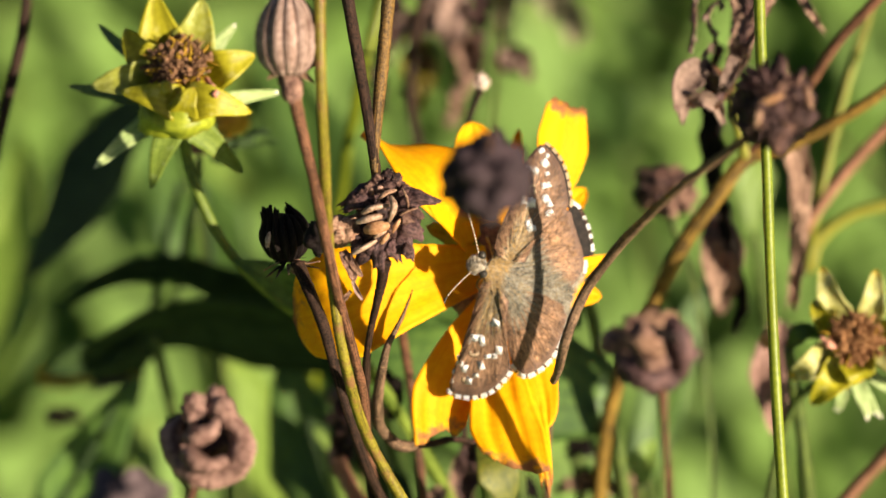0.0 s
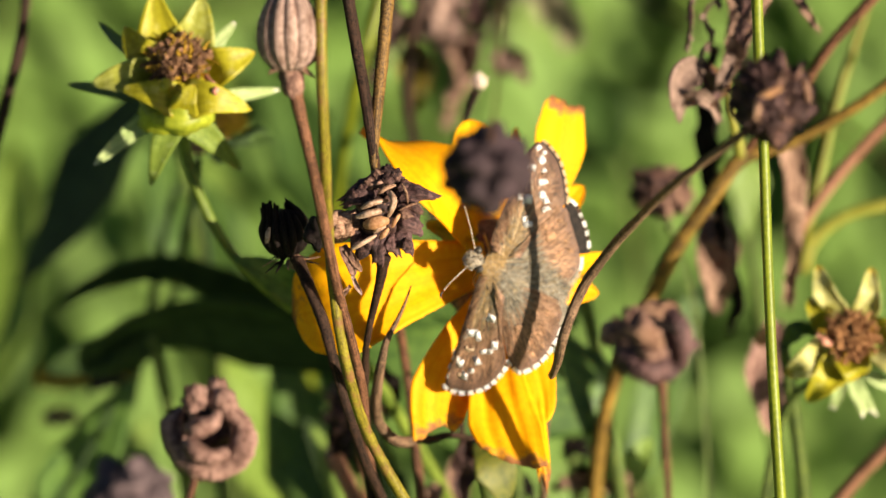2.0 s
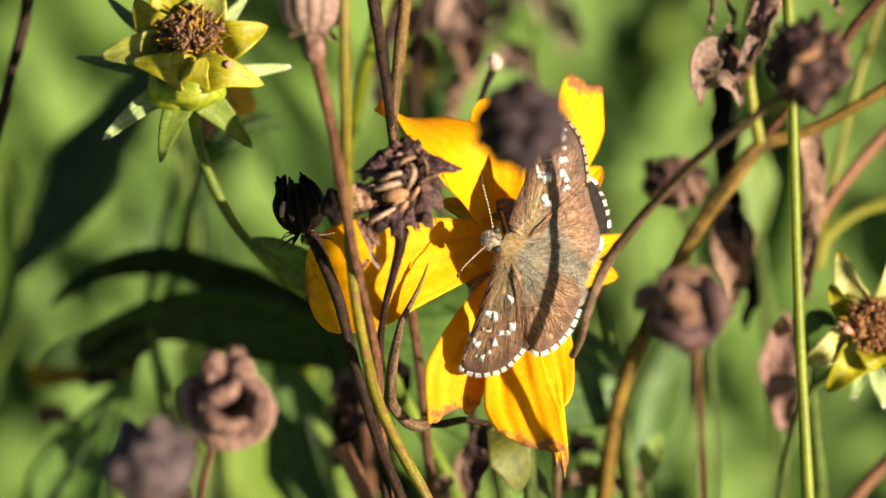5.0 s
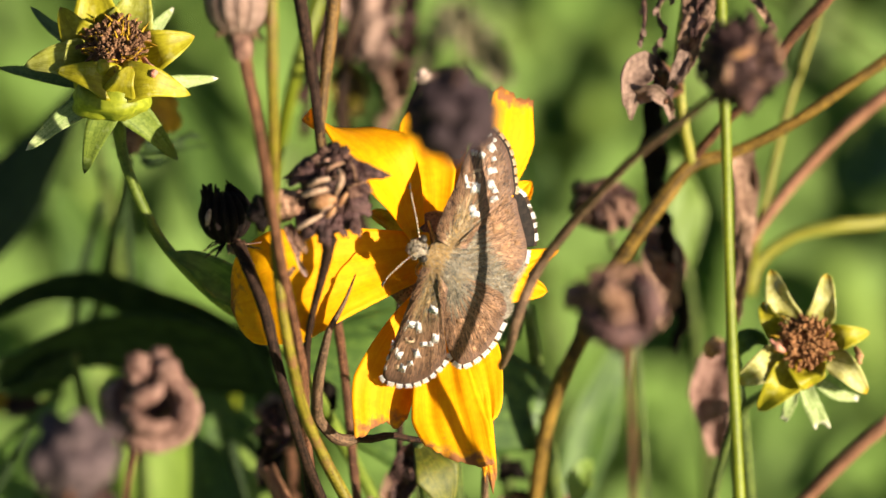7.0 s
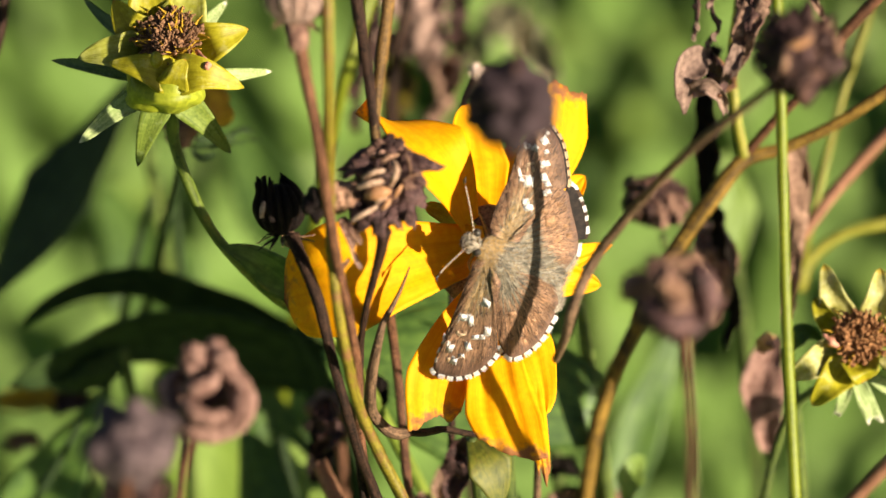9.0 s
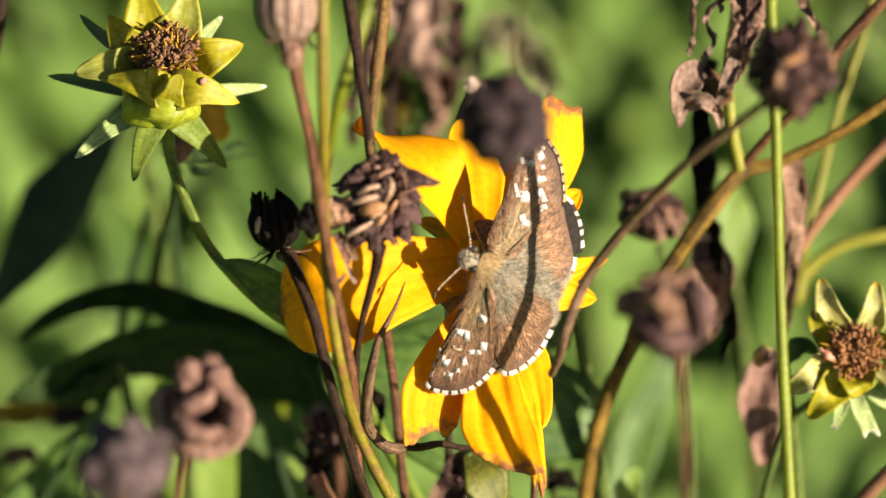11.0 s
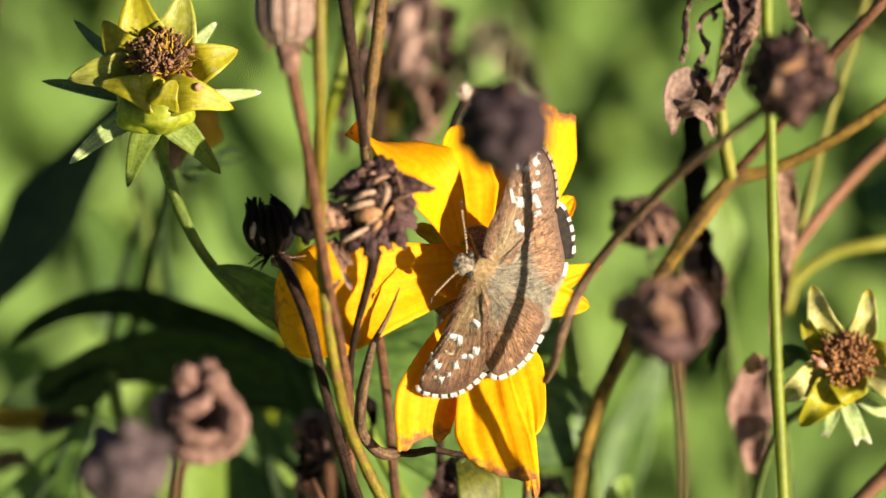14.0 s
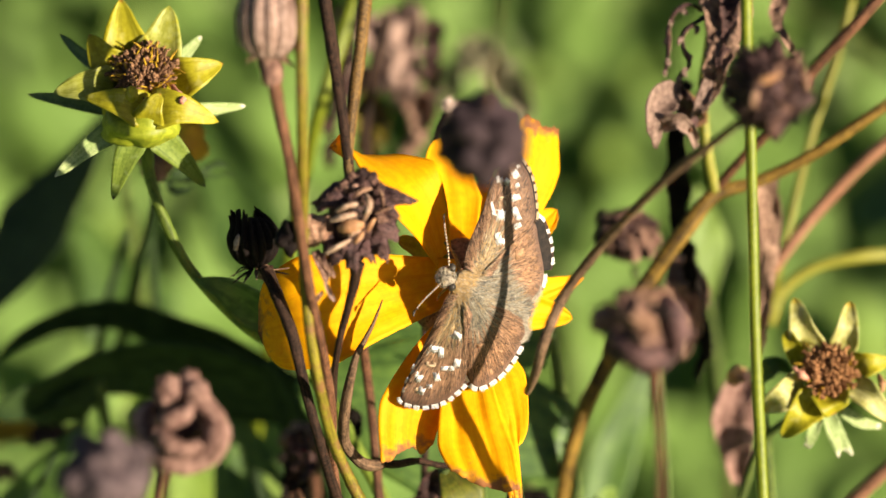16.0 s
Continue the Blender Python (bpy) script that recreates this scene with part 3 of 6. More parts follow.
broad_leaf([(-48.7, -36.1, -80.0), (-44.7, -28.2, -78.0), (-40.7, -21.6, -76.0), (-38.0, -17.0, -75.0)], [7, 10, 9, 6, 1], LEAF_DEEP, "mid-green leaf low behind the stems", seed=6)
broad_leaf([(22.9, 6.0, -250.0), (21.2, 10.3, -250.0), (19.0, 14.6, -250.0), (16.9, 19.8, -250.0)], [3, 8, 11, 8, 2], LEAF_DEEP, "dark green leaf far behind the yellow flower", seed=34, face=(-0.5, 0.2, 0.8))
broad_leaf([(78.2, 18.2, -230.0), (71.6, 13.6, -230.0), (65.0, 12.3, -230.0)], [14, 18, 16, 4], LEAF_DEEP, "dark green leaf far behind the slanting stems", seed=35, face=(-1, 0.3, 0.5))
broad_leaf([(-69.7, -25.5, -170.0), (-64.8, -11.6, -170.0), (-62.3, -0.7, -170.0), (-61.4, 10.1, -170.0)], [8, 12, 13, 10, 3], LEAF, "mid-green leaf far behind the spent flower", seed=36, face=(-0.3, 0.3, 1))
broad_leaf([(-33.4, -16.0, -190.0), (-37.3, -5.6, -190.0), (-42.0, 2.4, -190.0), (-45.9, 9.7, -190.0)], [5, 13, 14, 10, 3], LEAF_DEEP, "mid-green leaf far behind the black seed head", seed=37, face=(-0.3, 0.3, 1))
broad_leaf([(-8.7, -32.4, -64.0), (-11.7, -21.6, -62.0), (-14.3, -14.6, -61.0), (-16.8, -9.5, -60.0)], [5, 8, 8, 5, 2], LEAF_SHADE, "green leaf behind the stems, the shade put into its colour", seed=38, face=(-0.8, 0, 0.6))
broad_leaf([(-11.3, -14.9, -72.0), (-15.2, -14.6, -72.0), (-19.1, -14.3, -72.0), (-23.0, -11.7, -72.0)], [3.4, 5.6, 6.0, 4.6, 2.0], LEAF_SHADE, "green leaf end coloured dark for shade under the yellow flower", seed=39, cup=0.05, ruffle=0.03, face=(0, -0.7, 0.7))
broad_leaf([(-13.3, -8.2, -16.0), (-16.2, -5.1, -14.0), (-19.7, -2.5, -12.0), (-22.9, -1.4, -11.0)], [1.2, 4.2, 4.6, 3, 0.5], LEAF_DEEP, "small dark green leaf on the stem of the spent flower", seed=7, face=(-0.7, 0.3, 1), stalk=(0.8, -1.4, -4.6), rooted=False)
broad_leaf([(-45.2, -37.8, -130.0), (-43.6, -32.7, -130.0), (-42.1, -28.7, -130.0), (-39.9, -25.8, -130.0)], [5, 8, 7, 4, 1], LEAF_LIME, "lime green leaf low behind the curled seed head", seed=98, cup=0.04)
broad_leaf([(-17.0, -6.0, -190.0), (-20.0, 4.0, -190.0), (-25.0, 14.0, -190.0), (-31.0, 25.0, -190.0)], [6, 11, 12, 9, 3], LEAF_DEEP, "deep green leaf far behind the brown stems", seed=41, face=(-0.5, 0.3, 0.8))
# added leaves, mostly hidden behind the yellow flower, blocking sun from the dark ones
broad_leaf([(17.0, -18.5, -43.0), (8.0, -16.5, -42.0), (-3.0, -14.5, -41.0), (-13.0, -12.5, -42.0)], [8, 17, 19, 16, 6], LEAF_DEEP, "broad green leaf added behind the yellow flower to block sun", seed=90, cup=0.03)
broad_leaf([(-36.1, -12.1, -70.0), (-38.0, -14.4, -70.0), (-40.3, -16.0, -70.0), (-44.1, -17.0, -70.0)], [2.0, 4.6, 4.8, 2.6, 0.8], LEAF_SHADE, "ragged green leaf coloured dark for shade below the long one", seed=97, cup=0.05, ruffle=0.12, face=(0, -0.7, 0.7))
broad_leaf([(12.0, -18.0, -56.0), (6.0, -15.5, -56.0), (1.0, -13.5, -56.0), (-5.0, -11.5, -57.0)], [6, 13, 14, 11, 4], LEAF_DEEP, "green leaf added low behind the yellow flower to block sun", seed=95, cup=0.03)
broad_leaf([(15.0, -7.0, -40.0), (7.0, -5.0, -40.0), (-2.0, -4.5, -40.0), (-9.0, -5.0, -41.0)], [7, 13, 14, 11, 4], LEAF_DEEP, "green leaf added behind the yellow petals to block sun", seed=91, cup=0.03)
broad_leaf([(22.0, -33.0, -110.0), (24.6, -22.5, -110.0), (27.4, -15.0, -110.0), (31.2, -7.0, -111.0)], [3.5, 6, 6, 4, 1.2], LEAF_DEEP, "green blade behind the open seed head", seed=92, cup=0.08, face=(0.3, 0, 1))
broad_leaf([(35.9, -2.0, -100.0), (35.9, 3.2, -100.0), (35.4, 7.6, -100.0), (34.4, 12.0, -100.0)], [1.2, 4.6, 5.2, 3.4, 0.6], LEAF_LIME, "pale green leaf behind the branched stem", seed=93, face=(0.2, 0, 1))
broad_leaf([(20.6, -28.6, -50.0), (21.2, -25.4, -49.0), (22.4, -23.6, -50.0)], [1.0, 3.2, 2.6, 0.8], LEAF_LIME, "small pale green leaf low among the litter", seed=94)
broad_leaf([(3.0, -21.0, -12.0), (4.4, -22.9, -10.0), (5.4, -25.1, -10.0), (6.0, -27.8, -11.0)], [1.2, 4.4, 5.0, 4.2, 1.2], LEAF_OLIVE, "olive green leaf under the yellow flower", seed=8, face=(0.3, 0.1, 1), cup=0.03, ruffle=0.02)
broad_leaf([(-10.4, -36.7, -64.0), (-12.8, -30.7, -63.0), (-15.0, -26.0, -62.0), (-16.9, -22.5, -62.0)], [5, 6.5, 5.5, 3.5, 0.8], LEAF_LIME, "lime green leaf low behind the brown stems", seed=99, cup=0.05)


# ---- the yellow flower ----
def yellow_flower():
    o = (4.3, -3.4, -4.0)
    th = thing("yellow_flower", o, "bright yellow daisy flower with brown withered petal tips", "flower")

    def petal(spine, widths, m=PETAL, **k):
        k.setdefault("pleat", 0.06)
        part("petal", blade(Geo(), away(spine, o), widths, thick=0.14, nu=28, nv=20, **k), m, th)

    # upper, right-hand side
    petal([(6.6, 0.4, -4.0), (9.7, 4.7, -6.0), (11.7, 9.6, -7.5), (12.5, 14.8, -9.0)], [2, 5.0, 6.6, 6.8, 5.4], PETAL_TIP, cup=0.08, face=(0.8, 0, 1), ruffle=0.03, ragged=0.5, seed=1)
    petal([(5.8, -0.5, -6.0), (9.3, 1.8, -8.0), (12.6, 4.2, -10.0), (14.5, 6.0, -11.0)], [2, 3.6, 4.6, 4.2, 1.6], PETAL, cup=0.12, ruffle=0.03, seed=2)
    # upper, left-hand side, its tip curled
    petal([(2.6, 0.6, 2.0), (1.1, 4.6, 5.0), (-0.9, 7.7, 6.5), (-3.9, 10.2, 5.0), (-6.7, 11.6, 2.0), (-8.9, 11.9, -2.0)], [2.8, 6.4, 8.8, 8.4, 5.2, 0.9], PETAL_TIP, cup=0.09, face=(1.0, 0.1, 1), ruffle=0.02, seed=3)
    petal([(4.1, 0.9, -3.0), (3.6, 4.7, -4.5), (3.1, 8.7, -6.0), (2.6, 13.2, -7.5)], [3.0, 6.4, 7.0, 5.8, 3.0], PETAL, cup=0.14, face=(0.4, 0.1, 1), ruffle=0.03, seed=4)
    petal([(6.3, 3.4, -8.0), (6.9, 6.4, -10.0), (7.2, 9.4, -12.0), (7.4, 12.3, -13.0)], [1.8, 2.6, 2.6, 1.8, 0.8], PETAL, cup=0.2, face=(-0.8, 0, 1), seed=5)
    # large one on the left, its end bent back
    petal([(4.3, -1.4, 1.6), (-0.8, -2.5, 5.0), (-6.1, -3.7, 7.6), (-10.4, -5.0, 8.3), (-13.6, -6.1, 6.6), (-15.9, -6.9, 3.6)], [4.0, 9.6, 11.2, 11.4, 10.6, 8.0], PETAL_TIP, cup=0.05, face=(0.05, 0.12, 1), ruffle=0.03, crumple=0.14, seed=6)
    # lower ones
    petal([(4.0, -5.7, 2.0), (1.5, -10.0, 2.3), (-0.4, -14.7, 2.8), (-0.9, -19.0, 3.5)], [3.0, 6.0, 7.0, 6.6, 5.2], PETAL_TIP, cup=0.05, face=(0.3, 0, 1), ruffle=0.02, ragged=0.4, skew=-1.3, seed=7)
    petal([(4.9, -6.7, 1.0), (5.2, -13.0, 2.6), (5.9, -17.8, 4.4), (7.0, -21.8, 5.8)], [3.0, 5.6, 7.4, 7.2, 6.2], PETAL_TIP, cup=0.03, face=(0.08, 0, 1), ruffle=0.03, ragged=0.32, skew=1.9, seed=8, pleat=0.11)
    petal([(5.5, -7.9, 0.4), (7.8, -13.0, 2.0), (9.2, -18.2, 3.9), (10.1, -23.6, 5.6)], [1.8, 2.8, 2.8, 2.4, 1.4], PETAL_TIP, cup=-0.06, face=(0.35, 0, 1), ruffle=0.04, ragged=0.45, seed=18)
    petal([(5.5, -6.7, 0.0), (8.5, -11.3, 1.4), (9.7, -15.2, 2.6), (10.1, -18.4, 3.4)], [2.4, 4.6, 5.0, 4.4, 1.8], PETAL, cup=0.1, face=(0.3, 0, 1), ruffle=0.03, seed=9)
    # right-hand side
    petal([(6.1, -3.9, -2.0), (10.2, -3.4, -4.0), (13.7, -2.3, -6.0), (17.2, -1.1, -8.0)], [2.4, 4.0, 4.0, 2.6, 0.6], PETAL, cup=0.12, ruffle=0.03, seed=10)
    petal([(6.1, -4.5, -2.0), (10.2, -4.5, -3.0), (13.7, -4.9, -5.0), (16.0, -5.3, -6.0)], [2.4, 4.2, 4.6, 4.0, 1.4], PETAL, cup=0.10, ruffle=0.03, seed=11)
    part("disc", lump(Geo(), away([(4.9, -2.7, -3.0)], o)[0], (5.2, 5.2, 2.6), seed=3, rough=0.2), FLORET, th)
    part("bract", blade(Geo(), away([(2.6, -0.4, -2.0), (0.3, 1.5, 1.0), (-2.0, 2.6, 3.0)], o), [2.5, 2.6, 1.2], cup=0.2, thick=0.15), BRACT, th, "pale green bract between the petals")
    stem(th, o, [(4.9, -3.5, -8.0), (5.6, -12.0, -12.0), (6.6, -22.0, -18.0), (7.6, -33.5, -26.0)], [1.3, 0.9, 0.8, 0.8], STEM_MOSS)
    return th


yellow_flower()


# ---- the butterfly ----
def butterfly():
    o = (3.5, -1.5, 9.5)
    th = thing("butterfly", o, "small brown butterfly with white spots, wings spread on the yellow flower", "butterfly")

    def edge(ob, pts, at_rim, span, checks, out, dark_band, pale, share):
        """The chequered fringe along a stretch of the margin, with a black band inside it."""
        inside = [i for i in range(len(pts)) if span[0] <= at_rim[i] <= span[1]]
        line = spline(pts[inside], checks * 12)
        mid = np.mean(pts, axis=0)
        tan = np.gradient(line, axis=0)
        ext = []
        for p, t in zip(line, tan):
            s = unit(np.cross(t, (0, 0, 1.0)))
            ext.append(s if np.dot(s, p - mid) > 0 else -s)
        r1 = np.random.default_rng(checks)
        lo, hi = 0.0, out
        k = len(line)
        if dark_band:
            taper = np.sin(np.linspace(0.35, math.pi - 0.35, k)) ** 0.5 * dark_band
            ring = [p - e * 0.2 - np.array([0, 0, 0.12]) for p, e in zip(line, ext)], [p + e * w - np.array([0, 0, 0.35]) for p, e, w in zip(line, ext, taper)]
            bg = Geo()
            bg.add(list(ring[0]) + list(ring[1]), [(i, i + 1, k + i + 1, k + i) for i in range(k - 1)], [(i / k, 0) for i in range(k)] + [(i / k, 1) for i in range(k)])
            part("margin_band", bg, BUTTERFLY_BLACK, ob, "black strip between wing rim and fringe")
        else:
            taper = np.zeros(k)
        geo = Geo()
        for i in range(k - 1):
            ph = (i + 0.5) / 12 % 1.0
            dark = ph > share + 0.05 * math.sin(i * 0.7)
            for j in range(3):
                a, b = line[i], line[i + 1]
                pa, pb = a + (b - a) * (j / 3), a + (b - a) * ((j + 1) / 3)
                base = taper[i] + lo
                ln = base + hi * (1 + 0.12 * r1.normal()) * (0.85 if dark else 1)
                sway = (b - a) * r1.normal() * 0.25
                z = np.array([0, 0, -0.02 - (0.3 if dark_band else 0)])
                geo.add([pa + ext[i] * base + z, pb + ext[i + 1] * base + z, pb + ext[i + 1] * ln + z * 2 + sway, pa + ext[i] * ln + z * 2 + sway,
                         pa + ext[i] * base + z * 3, pb + ext[i + 1] * base + z * 3, pb + ext[i + 1] * ln + z * 4 + sway, pa + ext[i] * ln + z * 4 + sway],
                        [(0, 1, 2, 3), (7, 6, 5, 4), (0, 3, 7, 4), (1, 5, 6, 2), (3, 2, 6, 7)],
                        [(i, 0), (i + 1, 0), (i + 1, 1), (i, 1)] * 2, 1 if dark else 0)
        part("fringe", geo, [pale, BROWN_SCALES], ob, "white and dark chequered wing fringe")

    def fuzz(ob, pts, at_rim, span, length, m):
        """Long soft hairs along the inner margin."""
        r1 = np.random.default_rng(77)
        inside = [i for i in range(len(pts)) if span[0] <= at_rim[i] <= span[1]]
        line = spline(pts[inside], 60)
        mid = np.mean(pts, axis=0)
        geo = Geo()
        for _ in range(520):
            p = line[r1.integers(0, 60)] + r1.normal(size=3) * 0.06
            way = unit(unit(p - mid) + r1.normal(size=3) * 0.35)
            sd = unit(np.cross(way, (0.1, 0.2, 1.0))) * 0.016
            back = p - way * 0.3
            geo.add([back - sd, back + sd, p + way * length * r1.uniform(0.4, 1.0)], [(0, 1, 2)], [(0, 0), (1, 0), (.5, 1)])
        part("margin_hair", geo, m, ob, "pale soft hairs on the inner wing margin", kind="stuff")

    def wing(name, base, rim, m, fringes, bulge=0.5, tints=(0, 1, 2, 3), seed=1):
        b = away([base], o)[0]
        steps = 70
        pts = spline(away(rim, o), steps)
        d = np.r_[0, np.cumsum(np.linalg.norm(np.diff(np.array(away(rim, o)), axis=0), axis=1))]
        at_rim = np.interp(np.linspace(0, d[-1], steps + 1), d, np.arange(len(rim)))
        geo = Geo()
        n = 18
        top, uvs, faces = [], [], []
        for i, p in enumerate(pts):
            for k in range(n + 1):
                s = k / n
                q = b + (p - b) * s
                # the veins stand up a little between shallow troughs
                q = q + np.array([0, 0, bulge * math.sin(math.pi * s) + 0.07 * math.sin(i * 0.85) * s])
                top.append(q)
                uvs.append((i / steps, s))
        w = n + 1
        c = len(top)
        for i in range(steps):
            for k in range(n):
                a = i * w + k
                faces += [(a, a + w, a + w + 1, a + 1), (c + a, c + a + 1, c + a + w + 1, c + a + w)]
            a = i * w + n
            faces.append((a, a + w, c + a + w, c + a))
        geo.add(top + [q - np.array([0, 0, 0.09]) for q in top], faces, uvs + uvs)
        ob = part(name, geo, m, th)
        # hairs combed from the root outwards
        r1 = np.random.default_rng(seed)
        hair = Geo()
        for _ in range(5600):
            i, s = r1.integers(2, steps - 1), r1.random() ** 0.7 * 0.93
            k = int(s * n)
            q = top[i * w + k] + (top[i * w + k + 1] - top[i * w + k]) * (s * n - k) + (top[(i - 1) * w + k] - top[i * w + k]) * r1.random()
            way = unit(pts[i] - b + r1.normal(size=3) * 0.22)
            ln = r1.uniform(0.35, 0.8) * (1.4 if s < 0.45 else 0.75)
            sd = unit(np.cross(way, (0, 0, 1.0))) * r1.uniform(0.010, 0.026)
            up = np.array([0, 0, 0.03])
            edge_root = 0.40 + 0.12 * math.sin(i * 1.3)
            u = r1.random()
            tint = (tints[0] if u < 0.4 else tints[1] if u < 0.65 else 4 if u < 0.9 else 5) if s < edge_root else (tints[2] if u < 0.42 else tints[3] if u < 0.66 else 6 if u < 0.94 else 4)
            hair.add([q + up - sd, q + up + sd, q + way * ln + up * 1.5], [(0, 1, 2)], [(0, 0), (1, 0), (0.5, 1)], tint)
        part("wing_hair", hair, [FUR_GREY, FUR_OCHRE, BROWN_SCALES, TAN_SCALES, FUR_DARK, FUR_LIGHT, WARM_SCALES], ob, "fine hairs lying over the wing", kind="stuff")
        for f in fringes:
            edge(ob, pts, at_rim, *f)
        return ob, pts, np.array(top), at_rim

    upper_fore = wing("forewing", (6.6, -0.9, 8.6),
                      [(4.98, -0.13, 9.29), (5.06, 0.81, 9.07), (5.35, 2.08, 8.70), (5.98, 3.59, 8.16), (6.71, 5.27, 7.54), (7.22, 6.95, 7.01), (7.74, 8.47, 6.51), (8.55, 9.72, 5.94), (9.49, 10.75, 5.37),
                       (10.06, 10.88, 5.12), (10.83, 10.12, 4.97), (11.55, 9.14, 4.87), (12.06, 7.82, 4.94), (12.35, 6.27, 5.13), (12.47, 4.49, 5.43), (11.07, 3.34, 6.21), (9.2, 1.1, 7.42), (8.0, -1.0, 8.4)],
                      FOREWING, [((8.7, 14.1), 8, 0.30, 0.22, BEIGE_SCALES, 0.72)], tints=(1, 0, 2, 3), seed=11)
    upper_hind = wing("hindwing", (7.1, -1.3, 8.3),
                      [(8.6, 2.3, 7.2), (10.6, 4.0, 6.0), (12.57, 4.13, 4.86), (13.05, 2.79, 4.58), (13.53, 1.22, 4.29), (13.95, -0.18, 4.04), (14.07, -1.48, 3.98), (13.77, -2.72, 4.17), (13.06, -3.74, 4.62),
                       (12.44, -4.08, 5.01), (10.85, -3.75, 6.00), (9.07, -3.04, 7.09)],
                      HINDWING, [((1.9, 5.6), 5, 0.36, 1.15, WHITE_SCALES, 0.58), ((5.6, 7.0), 1, 0.36, 0.0, WHITE_SCALES, 0.8)], bulge=0.35, tints=(0, 0, 2, 3), seed=12)
    fuzz(upper_hind[0], upper_hind[1], upper_hind[3], (6.6, 9.4), 0.7, FUR_PALE)
    lower_fore = wing("forewing", (5.0, -3.2, 8.7),
                      [(4.22, -2.64, 8.94), (3.59, -3.35, 8.64), (3.06, -4.74, 8.16), (2.45, -6.71, 7.50), (1.83, -8.57, 6.87), (1.11, -10.67, 6.15), (0.48, -12.55, 5.52), (0.16, -13.83, 5.10), (0.47, -14.45, 4.98),
                       (1.27, -14.69, 5.03), (2.28, -14.81, 5.16), (3.55, -14.56, 5.43), (4.64, -13.99, 5.77), (5.49, -13.19, 6.13), (6.21, -12.23, 6.52), (6.37, -11.07, 6.88), (6.09, -9.14, 7.38),
                       (6.0, -7.05, 7.95), (6.35, -5.0, 8.4)], FOREWING, [((7.0, 14.4), 9, 0.42, 0.0, WHITE_SCALES, 0.70)], tints=(1, 0, 2, 3), seed=13)
    lower_hind = wing("hindwing", (6.3, -3.7, 8.1),
                      [(5.6, -6.2, 7.7), (6.0, -8.5, 6.8), (6.47, -10.82, 5.69), (6.68, -11.50, 5.46), (7.23, -12.23, 5.15), (7.94, -12.67, 4.89), (8.89, -12.36, 4.79), (9.87, -11.64, 4.78), (10.61, -10.82, 4.86),
                       (11.13, -10.00, 4.97), (11.64, -8.95, 5.16), (12.14, -7.79, 5.37), (12.47, -6.75, 5.58), (12.06, -5.67, 5.96), (9.99, -4.31, 6.74)],
                      HINDWING, [((2.8, 10.9), 8, 0.44, 0.0, WHITE_SCALES, 0.78)], bulge=0.35, tints=(0, 0, 2, 3), seed=14)
    fuzz(lower_hind[0], lower_hind[1], lower_hind[3], (10.8, 13.2), 0.8, FUR_PALE)

    def spots(owner, name, marks, m, lift):
        """Each mark: place, size across and down in mm, turn in degrees; a patch of scales with a toothed edge."""
        ob, pts, top, at_rim = owner
        r1 = np.random.default_rng(len(marks) + 5)
        for at, sx, sy, turn in marks:
            c = away([at], o)[0]
            a = radians(turn)
            teeth = 3 if sx > 0.45 else 2
            corners = [(-1 + 2 * j / (2 * teeth), -1.0 + (0.55 if j % 2 else 0.0)) for j in range(2 * teeth + 1)]
            corners += [(1.0, 0.1), (0.95, 0.95), (0.35, 0.7), (0.0, 1.05), (-0.45, 0.75), (-0.95, 0.95), (-1.05, 0.0)]
            ring = []
            for x, y in corners:
                x, y = (x + 0.1 * r1.normal()) * sx * 0.66, (y + 0.12 * r1.normal()) * sy * 0.62
                q = np.array([c[0] + x * math.cos(a) - y * math.sin(a), c[1] + x * math.sin(a) + y * math.cos(a)])
                d2 = ((top[:, :2] - q) ** 2).sum(1)
                near = np.argsort(d2)[:5]
                wt = 1 / (d2[near] + 0.002)
                ring.append(np.array([q[0], q[1], (top[near, 2] * wt).sum() / wt.sum() + lift]))
            n = len(ring)
            low = [q - np.array([0, 0, 0.08]) for q in ring]
            geo = Geo().add(ring + low, [tuple(range(n))] + [(i, n + i, n + (i + 1) % n, (i + 1) % n) for i in range(n)], [(x * .5 + .5, y * .5 + .5) for x, y in corners] * 2)
            part(name, geo, m, ob)

    spots(upper_fore, "white_spot", [((10.18, 8.99, 0), .52, .78, 35), ((10.39, 7.94, 0), .36, .40, 20), ((10.26, 6.76, 0), .75, .62, 15), ((10.25, 5.43, 0), .48, .75, 25), ((10.62, 4.83, 0), .45, .62, 20),
                                     ((10.59, 3.99, 0), .62, .55, 20), ((8.31, 8.49, 0), .30, .65, 15), ((8.68, 8.42, 0), .24, .6, 10), ((9.23, 8.29, 0), .48, .62, -25), ((7.72, 5.86, 0), .26, .95, 15),
                                     ((8.15, 5.26, 0), .62, .62, 0), ((8.72, 5.00, 0), .66, .95, -10), ((8.47, 3.0, 0), .48, .55, 10), ((8.72, 2.42, 0), .62, .65, -10), ((9.84, 10.3, 0), .45, .5, 30), ((10.44, 9.78, 0), .3, .4, 30)],
          WHITE_SCALES, 0.05)
    spots(upper_fore, "beige_spot", [((8.83, 6.72, 0), .6, .3, 10), ((8.5, 6.2, 0), .2, .5, 15), ((9.08, 6.2, 0), .2, .6, 10)], BEIGE_SCALES, 0.05)
